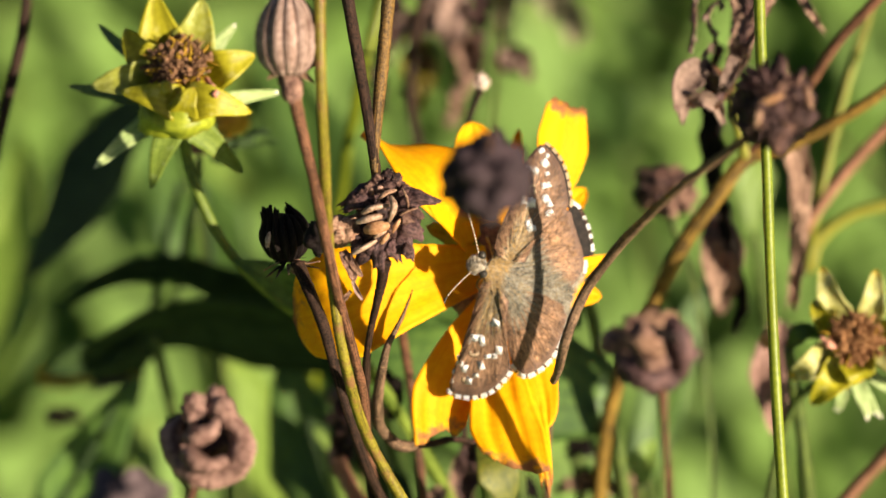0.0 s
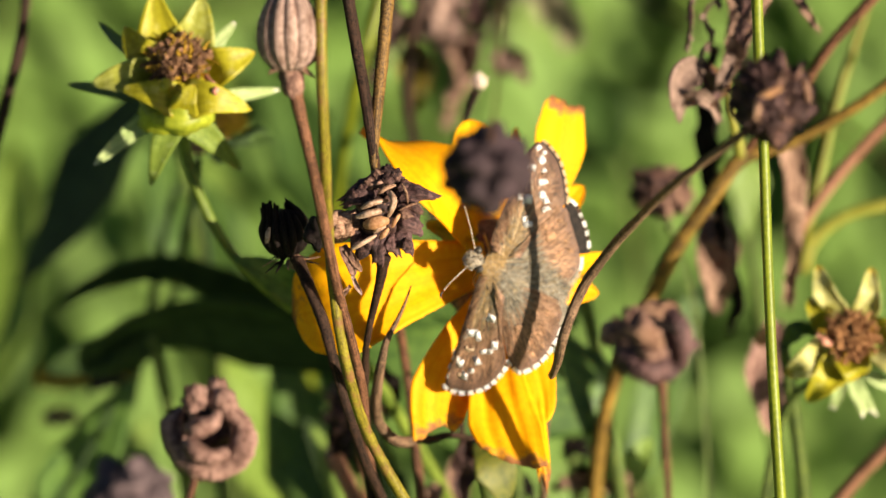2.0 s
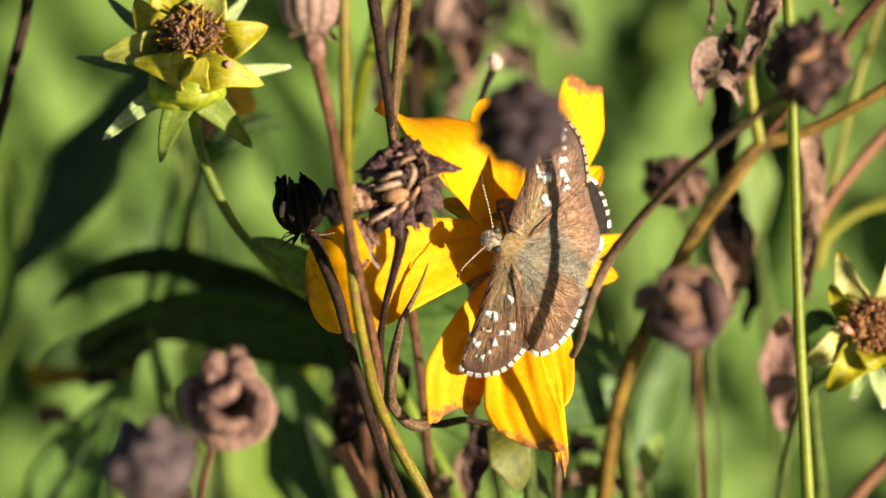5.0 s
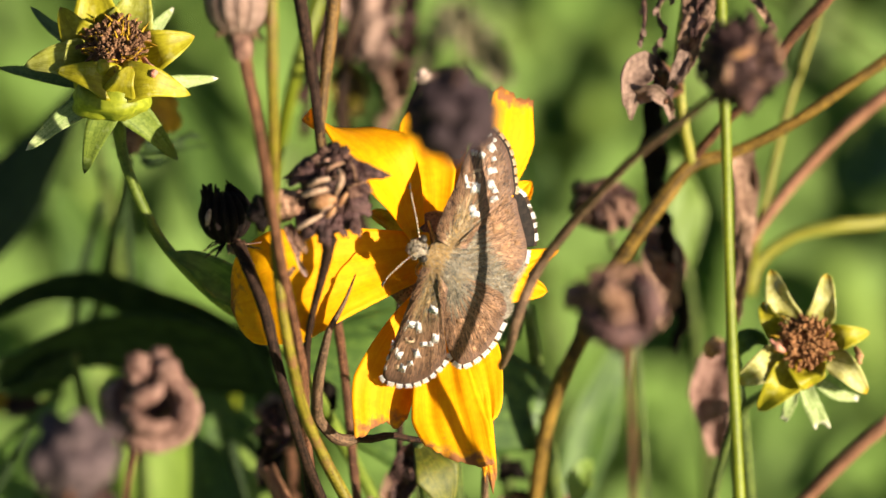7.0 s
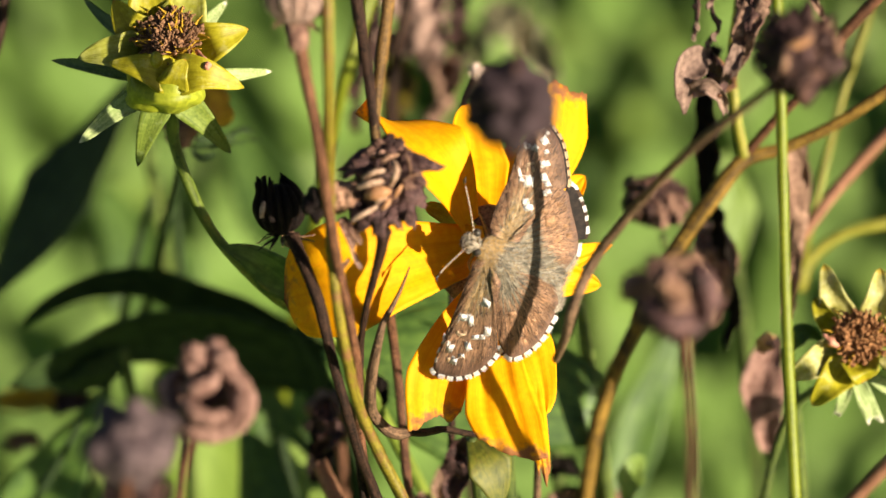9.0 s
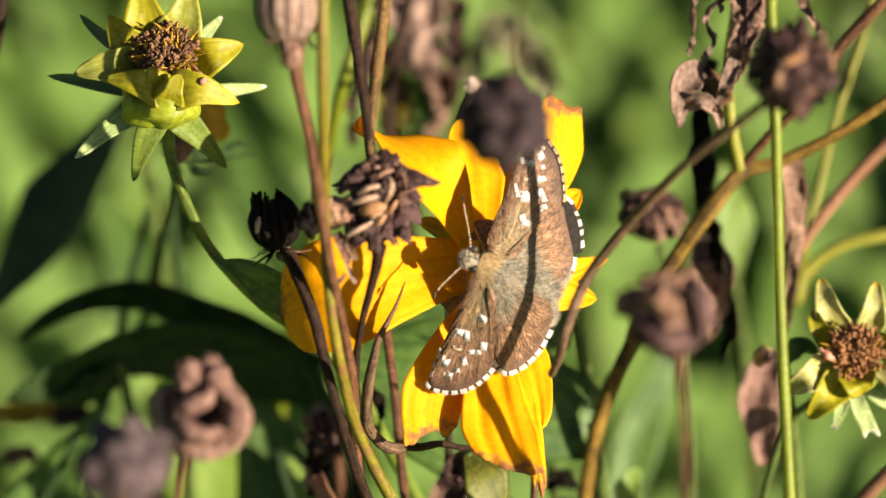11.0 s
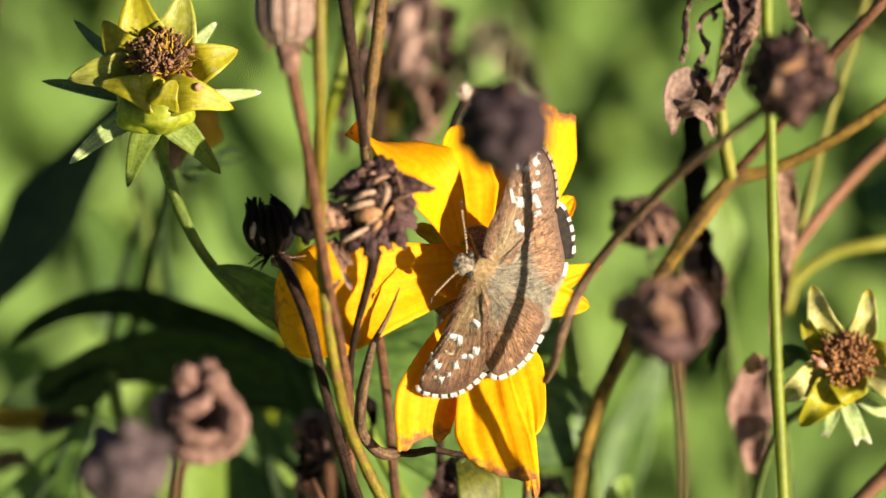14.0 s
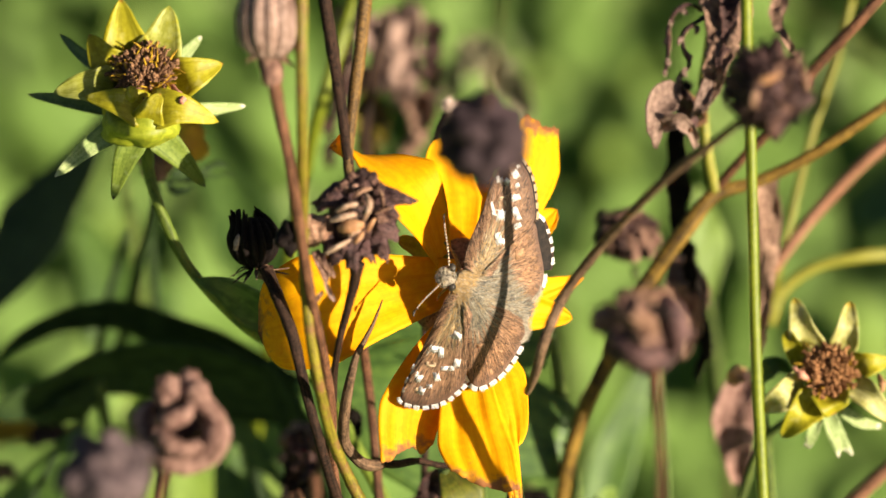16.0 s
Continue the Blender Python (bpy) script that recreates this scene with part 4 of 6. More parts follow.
    spots(upper_hind, "beige_spot", [((11.1, 1.08, 0), .75, 1.0, 10), ((12.0, 2.77, 0), .42, .42, 0), ((13.08, -0.36, 0), .45, .5, 0), ((10.39, 2.1, 0), .45, .5, 0), ((11.87, -0.77, 0), .5, .35, 15), ((12.68, 0.65, 0), .36, .4, 0)],
          TAN_SCALES, 0.045)
    spots(lower_fore, "white_spot", [((4.92, -7.15, 0), .68, .72, -25), ((2.24, -8.95, 0), .36, .75, -35), ((2.72, -8.72, 0), .55, .62, -20), ((3.22, -8.72, 0), .55, .6, 0), ((3.6, -9.02, 0), .42, 1.0, 5),
                                     ((4.12, -10.68, 0), .55, .42, 5), ((4.78, -10.62, 0), .44, .5, 0), ((5.28, -10.04, 0), .5, .85, -5), ((1.05, -11.3, 0), .24, .6, -30), ((1.38, -11.52, 0), .24, .7, -30), ((1.76, -11.98, 0), .42, .8, -25),
                                     ((3.48, -11.63, 0), .46, .92, 20), ((2.84, -12.66, 0), .42, .38, 10), ((2.12, -13.22, 0), .44, .68, -15), ((0.62, -12.2, 0), .2, .6, -20), ((1.05, -10.75, 0), .16, .5, -20), ((0.42, -13.2, 0), .2, .6, -15)],
          WHITE_SCALES, 0.05)
    spots(lower_fore, "beige_spot", [((2.71, -10.52, 0), .6, .3, 5), ((3.06, -10.3, 0), .22, .4, 0), ((2.38, -10.3, 0), .2, .4, 0), ((1.6, -13.1, 0), .3, .4, 0)], BEIGE_SCALES, 0.05)
    spots(lower_hind, "beige_spot", [((7.83, -10.9, 0), .26, .75, 10), ((9.15, -11.0, 0), .28, .7, 25), ((9.87, -8.89, 0), .4, .4, 0), ((7.68, -8.26, 0), .6, .45, 10), ((10.23, -10.1, 0), .25, .45, 20)], TAN_SCALES, 0.045)

    def ringed(pts):
        """A thin shaft of pale beads with dark gaps."""
        geo = Geo()
        c = spline(pts, 56)
        for i in range(0, 54, 2):
            tube(geo, c[i:i + 3], [0.085, 0.075, 0.085] if i % 4 else [0.055, 0.055, 0.055], sides=7, n=2, slot=0 if i % 4 else 1)
        return geo

    # body from head to tail
    line = away([(4.2, -1.4, 9.0), (5.6, -2.0, 8.4), (8.6, -3.4, 6.9), (12.2, -5.2, 5.3)], o)
    part("thorax", lump(Geo(), away([(6.0, -2.1, 7.9)], o)[0], (1.6, 2.3, 0.9), axis=line[2] - line[0], seed=2, rough=0.08), FUR_GREY, th)
    part("abdomen", tube(Geo(), away([(7.0, -2.6, 7.0), (8.7, -3.5, 6.2), (10.5, -4.4, 5.5), (12.1, -5.1, 5.0)], o), [1.4, 1.2, 0.95, 0.4], sides=14, n=18, knots=0.02), FUR_GREY, th)
    hc0 = (3.15, -1.15, 9.7)
    head = part("head", lump(Geo(), away([hc0], o)[0], (0.98, 0.92, 0.85), axis=line[0] - line[1], seed=5, rough=0.2), HEAD, th, "pale grey hairy head")
    for e in ((3.75, -2.05, 9.9), (3.65, -0.2, 9.9)):
        part("eye", lump(Geo(), away([e], o)[0], (0.46, 0.46, 0.42), rough=0.02), CHITIN, head, "dark shiny eye")
    for pts in ([(3.35, -0.1, 10.2), (2.95, 1.9, 10.7), (2.51, 3.58, 11.2), (2.25, 4.7, 11.6)], [(2.7, -1.7, 10.1), (1.65, -2.66, 10.6), (0.62, -3.67, 11.2), (0.05, -4.4, 11.5)]):
        ant = part("antenna", ringed(away(pts, o)), [ANTENNA, CHITIN], th, "cream ringed antenna")
        end = np.array(pts[-1]) - np.array(pts[-2])
        bent = unit(end * (0.4, 1, 1) + np.array([0.25, 0, 0]))
        tip = [np.array(pts[-1]), np.array(pts[-1]) + unit(end) * 0.3, np.array(pts[-1]) + unit(end) * 0.3 + bent * 0.4]
        part("antenna_club", tube(Geo(), away(tip, o), [0.09, 0.14, 0.05], sides=8, n=8), CHITIN, ant, "dark club of the antenna")
    for pts in ([(4.0, -1.8, 8.6), (3.2, -3.0, 7.5), (3.4, -4.2, 4.0)], [(5.2, -1.3, 8.0), (4.4, 0.8, 6.0), (4.1, 1.4, 2.0)]):
        part("leg", tube(Geo(), away(pts, o), [0.2, 0.15, 0.1], sides=6), FUR_OCHRE, th)

    # fur: strands lying back from the head over the body and the wing roots
    r1 = np.random.default_rng(4)
    axis = unit(line[3] - line[0])
    across = unit(np.cross((0, 0, 1.0), axis))
    fur = (Geo(), Geo(), Geo(), Geo(), Geo())
    for _ in range(12000):
        s = r1.random() ** 0.95
        c = line[0] + (line[3] - line[0]) * s
        half = np.interp(s, [0, 0.12, 0.35, 0.7, 1.0], [0.9, 1.95, 2.35, 1.7, 0.7])
        x = np.clip(r1.normal() * 0.55, -1.3, 1.3)
        h = np.interp(s, [0, 0.3, 0.6, 1], [0.6, 0.75, 0.5, 0.2]) * math.sqrt(max(0.0, 1 - min(1, abs(x)) ** 2)) + 0.05
        root = c + across * x * half + np.array([0, 0, h])
        way = unit(axis * (0.8 + 0.3 * r1.random()) + across * (x * 0.9 + 0.25 * r1.normal()) + np.array([0, 0, 0.06 + 0.14 * r1.normal()]))
        ln = r1.uniform(0.5, 1.25) * (1.3 if abs(x) > 0.7 else 1)
        sd = unit(np.cross(way, (0.2, 0.1, 1.0))) * 0.012
        bend = root + way * ln * 0.55 + np.array([0, 0, 0.06])
        tipp = root + way * ln + np.array([0, 0, -0.12 * ln])
        tint = 1 if (s < 0.2 and r1.random() < 0.75) or r1.random() < 0.12 else (2 if r1.random() < 0.05 else int(r1.choice((0, 3, 4), p=(0.45, 0.33, 0.22))))
        fur[tint].add([root - sd, root + sd, bend + sd * 0.8, bend - sd * 0.8, tipp], [(0, 1, 2, 3), (3, 2, 4)], [(0, 0), (1, 0), (1, .5), (0, .5), (.5, 1)])
    for geo, m, lab in zip(fur, (FUR_GREY, FUR_OCHRE, FUR_PALE, FUR_DARK, FUR_LIGHT), ("grey-green body fur", "ochre fur behind the head", "pale hairs among the fur", "blackish under-fur", "silvery grey fur")):
        part("fur", geo, m, th, lab, kind="stuff")
    geo = Geo()
    hc = away([hc0], o)[0]
    for _ in range(1100):
        d = unit(r1.normal(size=3) * (1, 1, 0.7) + (-0.2, 0, 0.35))
        root = hc + d * (0.85, 0.85, 0.75)
        way = unit(d + r1.normal(size=3) * 0.5)
        sd = unit(np.cross(way, (0.2, 0.1, 1.0))) * 0.03
        geo.add([root - sd, root + sd, root + way * r1.uniform(0.15, 0.45)], [(0, 1, 2)], [(0, 0), (1, 0), (.5, 1)], 0 if r1.random() < 0.62 else (1 if r1.random() < 0.5 else 2))
    part("bristles", geo, [FUR_PALE, FUR_OCHRE, BUTTERFLY_BLACK], head, "pale bristles on the head", kind="stuff")
    return th


BUTTERFLY = butterfly()


# ---- spent star-shaped flowers ----
def cone(owner, o, centre, size, axis, seed, count=300, gold=0.22, m=FLORET):
    """A dome of withered florets."""
    r1 = np.random.default_rng(seed)
    c = away([centre], o)[0]
    a = unit(np.array(axis, float))
    x = unit(np.cross(a, (0.1, 0.2, 1.0) if abs(a[2]) < 0.9 else (1.0, 0, 0)))
    z = np.cross(x, a)
    base = part("cone", lump(Geo(), c - a * size * 0.25, (size * 0.92, size * 0.42, size * 0.92), axis=a, seed=seed, rough=0.1), m, owner, "brown dome of withered florets")
    geo, bright = Geo(), Geo()
    for i in range(count):
        f = min(1.0, (i + 0.5) / count + 0.03 * r1.normal() ** 2)
        rr, th = math.sqrt(f), i * 2.39996 + r1.normal() * 0.5
        d = x * rr * math.cos(th) + z * rr * math.sin(th) + a * math.sqrt(max(0, 1 - rr * rr * 0.96)) * 0.45
        tall = 0.5 + noise.noise(Vector(tuple(d * 2.2 + seed))) * 1.1
        root = c - a * size * 0.25 + d * size * 0.88
        way = unit(d * 0.7 + a * 0.5 + r1.normal(size=3) * 0.5)
        if r1.random() < gold and (rr > 0.5 or r1.random() < 0.3):
            # a long golden strand
            ln, w = size * r1.uniform(0.3, 0.62), size * r1.uniform(0.022, 0.045)
            bend = r1.normal(size=3) * 0.3
            tube(bright, [root - way * 0.1, root + way * ln * 0.5 + bend * 0.5, root + way * ln + bend * 1.6], [w, w * 1.2, w * 0.3], sides=5, n=6, seed=i)
        else:
            ln = size * max(0.08, r1.uniform(0.05, 0.26) + 0.22 * tall)
            w = size * r1.uniform(0.03, 0.075)
            lump(geo, root + way * ln * 0.55, (w, ln * 0.55, w), axis=way, seed=i, rough=0.45, rings=5, sides=6, freq=2.5)
            if r1.random() < 0.5:
                lump(geo, root + way * ln + r1.normal(size=3) * 0.08, (w * 1.2, w * 1.3, w * 1.2), axis=way, seed=i + 9, rough=0.5, rings=4, sides=6, freq=2.5)
    part("floret_fuzz", geo, m, base, kind="stuff")
    part("floret_fuzz", bright, FLORET_GOLD, base, "golden withered florets", kind="stuff")
    return base


def spent_flower_near():
    o = (-27.7, 17.4, -5.0)
    th = thing("spent_flower", o, "spent flower with yellow-green star bracts and a brown cone", "flower", "spent flowers")

    def bract(tips, widths, m=BRACT, **k):
        k.setdefault("cup", 0.16)
        part("bract", blade(Geo(), away(tips, o), widths, thick=0.25, nu=12, nv=8, **k), m, th)

    def sepal(tips, widths, m=SEPAL, **k):
        part("sepal", blade(Geo(), away(tips, o), widths, thick=0.2, nu=12, nv=6, cup=0.1, **k), m, th)

    sepal([(-29.3, 18.8, -9.0), (-34.1, 21.2, -11.0), (-37.1, 23.9, -13.0)], [1.6, 2.0, 1.6, 0.5], SEPAL_DULL, seed=1)
    sepal([(-29.5, 16.1, -8.0), (-35.3, 16.7, -8.0), (-40.1, 17.4, -9.0)], [1.6, 2.2, 1.8, 0.5], SEPAL_DULL, seed=2)
    sepal([(-30.0, 14.3, -5.0), (-33.4, 11.9, -4.5), (-36.9, 8.8, -4.0)], [2.8, 2.6, 1.7, 0.7], SEPAL_WHITE, seed=3)
    sepal([(-28.6, 13.0, -3.0), (-29.9, 10.2, -3.5), (-31.1, 6.5, -6.0)], [2.8, 3.0, 2.1, 0.5], SEPAL, seed=4)
    sepal([(-26.5, 13.1, -4.0), (-24.2, 10.9, -6.0), (-21.7, 8.0, -8.6)], [3.0, 3.1, 2.2, 0.7], SEPAL, seed=5)
    sepal([(-24.1, 15.6, -9.0), (-21.0, 16.1, -10.0), (-17.7, 16.5, -11.0)], [1.4, 1.6, 1.3, 0.5], SEPAL_WHITE, seed=6)
    sepal([(-25.4, 20.1, -11.0), (-24.0, 21.9, -12.0), (-22.4, 23.8, -13.0)], [1.4, 1.6, 1.3, 0.5], SEPAL_WHITE, seed=7)
    bract([(-29.2, 20.1, -6.0), (-30.0, 23.1, -4.5), (-30.4, 27.1, -5.0)], [4.04, 5.65, 4.57, 0.71], seed=11)
    bract([(-27.2, 20.1, -6.0), (-26.0, 22.9, -4.5), (-25.4, 26.4, -5.0)], [4.04, 5.38, 4.31, 0.94], BRACT_PALE, seed=12)
    bract([(-30.0, 18.9, -5.0), (-31.9, 20.7, -3.2), (-33.5, 23.3, -3.6)], [3.76, 4.84, 4.04, 0.83], seed=13)
    bract([(-30.6, 17.8, -4.0), (-33.7, 17.9, -1.6), (-37.0, 17.3, -2.5)], [3.6, 4.6, 3.9, 0.7], BRACT_PALE, seed=14)
    bract([(-25.3, 18.6, -5.5), (-23.0, 19.3, -3.6), (-19.9, 20.5, -5.0)], [3.8, 4.9, 4.2, 0.7], seed=15)
    bract([(-26.9, 15.6, -1.0), (-23.9, 15.6, 0.0), (-20.2, 14.4, -2.4)], [4.0, 4.3, 3.0, 0.6], seed=16, cup=0.06, face=(0.1, 0.1, 1))
    bract([(-27.4, 14.2, -0.4), (-26.9, 15.6, 0.5), (-26.0, 17.1, 0.4)], [3.4, 3.4, 2.4, 0.9], BRACT, seed=17, cup=0.04, face=(0, 0.0, 1))
    part("calyx_rim", lump(Geo(), away([(-28.2, 16.2, -5.0)], o)[0], (4.0, 2.7, 3.6), axis=(0, 1, 0.5), seed=9, rough=0.08, rings=16, sides=28), BRACT, th, "yellow-green rim of the cup")
    bract([(-27.6, 15.4, -0.9), (-30.4, 16.3, 0.4), (-33.8, 16.8, -1.0)], [3.6, 3.9, 2.7, 0.7], BRACT, seed=18, cup=0.06, face=(0, 0.15, 1))
    part("calyx", lump(Geo(), away([(-28.3, 13.9, -3.4)], o)[0], (3.9, 2.1, 3.3), axis=(0.05, 1, 0.1), seed=4, rough=0.16, rings=16, sides=28), CALYX, th, "green cup under the bracts")
    part("floret_bud", lump(Geo(), away([(-29.0, 17.0, -0.2)], o)[0], (0.7, 0.95, 0.6), axis=(0.1, 1, 0.4), seed=7, rough=0.1), BRACT, th, "small yellow-green bud at the cone's foot")
    cone(th, o, (-27.9, 19.7, -2.9), 3.05, (-0.02, 0.55, 0.84), 31, count=380)
    part("withered_floret", tube(Geo(), away([(-25.1, 18.2, -3.0), (-24.3, 17.1, -1.0), (-23.8, 16.4, 0.0), (-24.3, 16.3, -0.5)], o), [0.25, 0.35, 0.45, 0.2], knots=0.2), PINK, th, "pink withered floret")
    stem(th, o, [(-27.8, 13.9, -9.0), (-27.7, 9.6, -11.0), (-26.2, 5.0, -11.0), (-23.7, 0.1, -12.0), (-19.1, -5.1, -14.0), (-11.6, -10.6, -22.0), (-6.8, -17.8, -30.0)], [0.8, 0.62, 0.58, 0.55, 0.55, 0.6, 0.7], STEM_LEAFY, label="green curved stem")
    return th


spent_flower_near()


def spent_flower_right():
    o = (43.2, -10.2, -18.0)
    th = thing("spent_flower", o, "spent flower with pale yellow star bracts and a rusty cone", "flower", "spent flowers")

    def bract(tips, widths, m=BRACT_CREAM, **k):
        part("bract", blade(Geo(), away(tips, o), widths, thick=0.2, cup=0.2, ruffle=0.05, nu=14, nv=10, **k), m, th)

    bract([(41.54, -8.62, -19.0), (40.37, -5.98, -17.0), (39.7, -2.8, -18.5)], [3.0, 3.7, 3.0, 0.9], seed=1, face=(-0.2, 0.1, 1))
    bract([(44.67, -8.61, -19.0), (45.19, -5.96, -17.0), (45.55, -3.2, -18.5)], [2.6, 3.1, 2.7, 0.9], seed=2)
    bract([(40.87, -9.8, -18.0), (39.4, -8.04, -16.5), (38.77, -6.28, -17.5)], [2.6, 2.6, 2.2, 1.0], BRACT, seed=3, face=(-0.3, 0, 1))
    bract([(40.8, -12.14, -17.0), (38.26, -13.29, -14.5), (36.1, -14.6, -17.0)], [3.0, 4.0, 3.3, 0.9], seed=4)
    bract([(41.94, -13.3, -16.5), (40.02, -15.33, -14.5), (38.3, -17.5, -16.5)], [3.2, 4.0, 3.4, 0.9], BRACT, seed=5)
    bract([(43.02, -12.41, -15.5), (43.47, -14.03, -13.8), (43.87, -14.86, -15.0)], [3.6, 4.4, 3.6, 1.8], BRACT, seed=6)
    bract([(45.58, -10.08, -18.0), (47.5, -9.77, -16.5), (50.0, -9.4, -18.0)], [2.6, 3.1, 2.4, 0.6], BRACT, seed=7)
    bract([(45.79, -11.83, -17.0), (47.71, -13.57, -15.5), (49.7, -15.7, -17.5)], [2.4, 3.0, 2.5, 0.8], seed=8)
    for k, (tips, w) in enumerate((([(43.03, -14.4, -19.0), (44.1, -16.9, -19.0), (45.25, -19.24, -20.0)], [1.4, 1.9, 1.8, 1.6]), ([(42.33, -14.7, -19.0), (41.74, -17.0, -19.0), (41.29, -18.5, -20.0)], [1.0, 1.3, 1.3, 0.8]),
                                   ([(44.8, -14.6, -19.0), (46.91, -15.9, -19.5), (49.0, -16.29, -21.0)], [1.2, 1.4, 1.2, 0.6]))):
        part("sepal", blade(Geo(), away(tips, o), w, thick=0.18, cup=0.1, ruffle=0.08, ragged=0.3, nu=12, nv=8, seed=k), SEPAL_WHITE, th, "pale green sepal with a frayed end")
    part("calyx", lump(Geo(), away([(43.3, -11.9, -20.0)], o)[0], (3.4, 3.0, 2.6), axis=(0, 1, 0.4), seed=6, rough=0.08), SEPAL, th, "green cup under the bracts")
    cone(th, o, (43.0, -10.4, -15.2), 2.75, (-0.05, 0.18, 0.98), 57, gold=0.05, m=FLORET_RUST)
    part("withered_floret", tube(Geo(), away([(40.9, -11.4, -15.0), (40.1, -10.9, -13.8), (39.2, -10.1, -14.0)], o), [0.25, 0.4, 0.2], knots=0.2), PINK, th, "pink withered floret")
    part("withered_floret", tube(Geo(), away([(48.4, -10.9, -16.4), (48.7, -11.8, -15.6), (48.65, -12.7, -15.6)], o), [0.2, 0.38, 0.3], knots=0.2), SEED_ORANGE, th, "rusty withered floret")
    stem(th, o, [(42.9, -12.5, -21.0), (40.2, -15.3, -24.0), (37.7, -17.4, -27.0), (35.4, -23.5, -31.0), (34.4, -29.7, -34.0)], [0.6, 0.55, 0.5, 0.5, 0.55], STEM_MOSS)
    return th


spent_flower_right()


# ---- dried seed heads ----
def husk_head(name, centre, size, label, stem_pts, stem_r, stem_m, husk=HUSK, inner=HUSK_TAN, axis=(0, 0.5, 0.85), bracts=12, curl=0.6, seed=0, core=0.7, layers=2, group="dried seed heads",
              width=0.5, core_m=None, seeds=0, crumple=0.12):
    """A withered flower head: a crumpled core held in rings of curled husks."""
    o = centre
    r1 = np.random.default_rng(seed)
    th = thing(name, o, label, "seed head", group)
    a = unit(np.array(axis, float))
    x = unit(np.cross(a, (0.1, 0.9, 0.3) if abs(a[1]) < 0.8 else (1.0, 0, 0.1)))
    z = np.cross(x, a)
    part("core", lump(Geo(), (0, 0, 0), (size * core, size * core * 0.9, size * core), axis=a, seed=seed, rough=0.32, rings=20, sides=28, freq=2.4), core_m or inner, th)
    k = 0
    for ring in range(layers):
        n = bracts - 3 * ring
        for i in range(n):
            ph = 2 * math.pi * (i + 0.5 * ring) / n + r1.normal() * 0.15
            out = x * math.cos(ph) + z * math.sin(ph)
            rr = size * (1.0 - 0.28 * ring) * r1.uniform(0.88, 1.08)
            h = size * (0.75 + 0.12 * ring) * r1.uniform(0.75, 1.15)
            spine = [-a * size * 0.85 + out * size * 0.12, -a * size * 0.45 + out * rr * 0.75, a * h * 0.05 + out * rr, a * h * 0.55 + out * rr * (1 - 0.3 * curl), a * h * 0.75 + out * rr * (1 - 0.95 * curl)]
            spine = [p + r1.normal(size=3) * size * 0.05 for p in spine]
            m = husk if r1.random() < 0.8 else inner
            part("husk", blade(Geo(), spine, [size * 0.22, size * width, size * (width + 0.12), size * width * 0.8, size * 0.12], face=out + a * 0.2, cup=-0.2, ruffle=0.07, ragged=size * 0.05, thick=0.12, nu=14, nv=8,
                               seed=seed * 50 + k, crumple=crumple * size), m, th)
            k += 1
    for i in range(seeds):
        d = unit(a * 0.9 + (x * r1.normal() + z * r1.normal()) * 0.55)
        part("seed", lump(Geo(), d * size * core * 0.95, (0.28, 0.95, 0.28), axis=unit(r1.normal(size=3) + a * 0.3), seed=i, rough=0.08, rings=8, sides=10), HUSK_TAN if i % 3 else SEED_ORANGE, th)
    stem(th, o, stem_pts, stem_r, stem_m, seed=seed)
    return th


# dusky round head close to the lens
husk_head("dried_flower", (5.0, 9.2, 80.0), 3.6, "dusky purple-brown round dried seed head", [(5.3, 11.7, 83.0), (5.8, 15.6, 90.0), (6.3, 20.7, 98.0), (6.8, 24.8, 104.0), (10.2, 25.5, 112.0), (48.1, -1.1, 150.0)],
          [0.2, 0.1, 0.1, 0.1, 0.1, 0.2], STEM_BROWN, husk=HUSK_DUSK_SHADED, inner=HUSK_DUSK_SHADED, axis=(0.1, -0.3, 0.95), bracts=8, seed=1, core=0.95, curl=0.95, layers=1, width=0.85)
def shaggy_head(o, size, label, stem_pts, stem_r, stem_m, seed):
    """A withered head of many crumpled shreds lying every way over a dark heart."""
    r1 = np.random.default_rng(seed)
    th = thing("dried_flower", o, label, "seed head", "dried seed heads")
    part("core", lump(Geo(), (0, 0, 0), (size * 0.82, size * 0.8, size * 0.78), seed=seed, rough=0.4, rings=20, sides=28, freq=2.4), HUSK, th)
    for k in range(84):
        d = unit(r1.normal(size=3) + (0, 0, 0.45))
        # the shreds fan out and up from the foot of the head
        way = unit((0, 0.75, 0.1) + np.array([d[0] * 0.9, d[1] * 0.2, 0]) + r1.normal(size=3) * 0.42)
        ln = size * r1.uniform(0.36, 0.70)
        at = d * size * r1.uniform(0.70, 0.86)
        sp = [at - way * ln * 0.5, at + d * size * 0.09, at + way * ln * 0.4 + d * size * 0.08, at + way * ln * 0.55 - d * size * r1.uniform(-0.05, 0.2)]
        w = size * r1.uniform(0.09, 0.27)
        m = HUSK_DEEP if r1.random() < 0.62 else (HUSK_BROWN if r1.random() < 0.35 else (HUSK_BLACK if r1.random() < 0.6 else HUSK))
        part("husk", blade(Geo(), sp, [w * 0.5, w, w * 0.9, w * 0.3], face=d, cup=0.3, ruffle=0.12, ragged=0.18, thick=0.1, nu=12, nv=6, seed=seed + k, crumple=0.26), m, th)
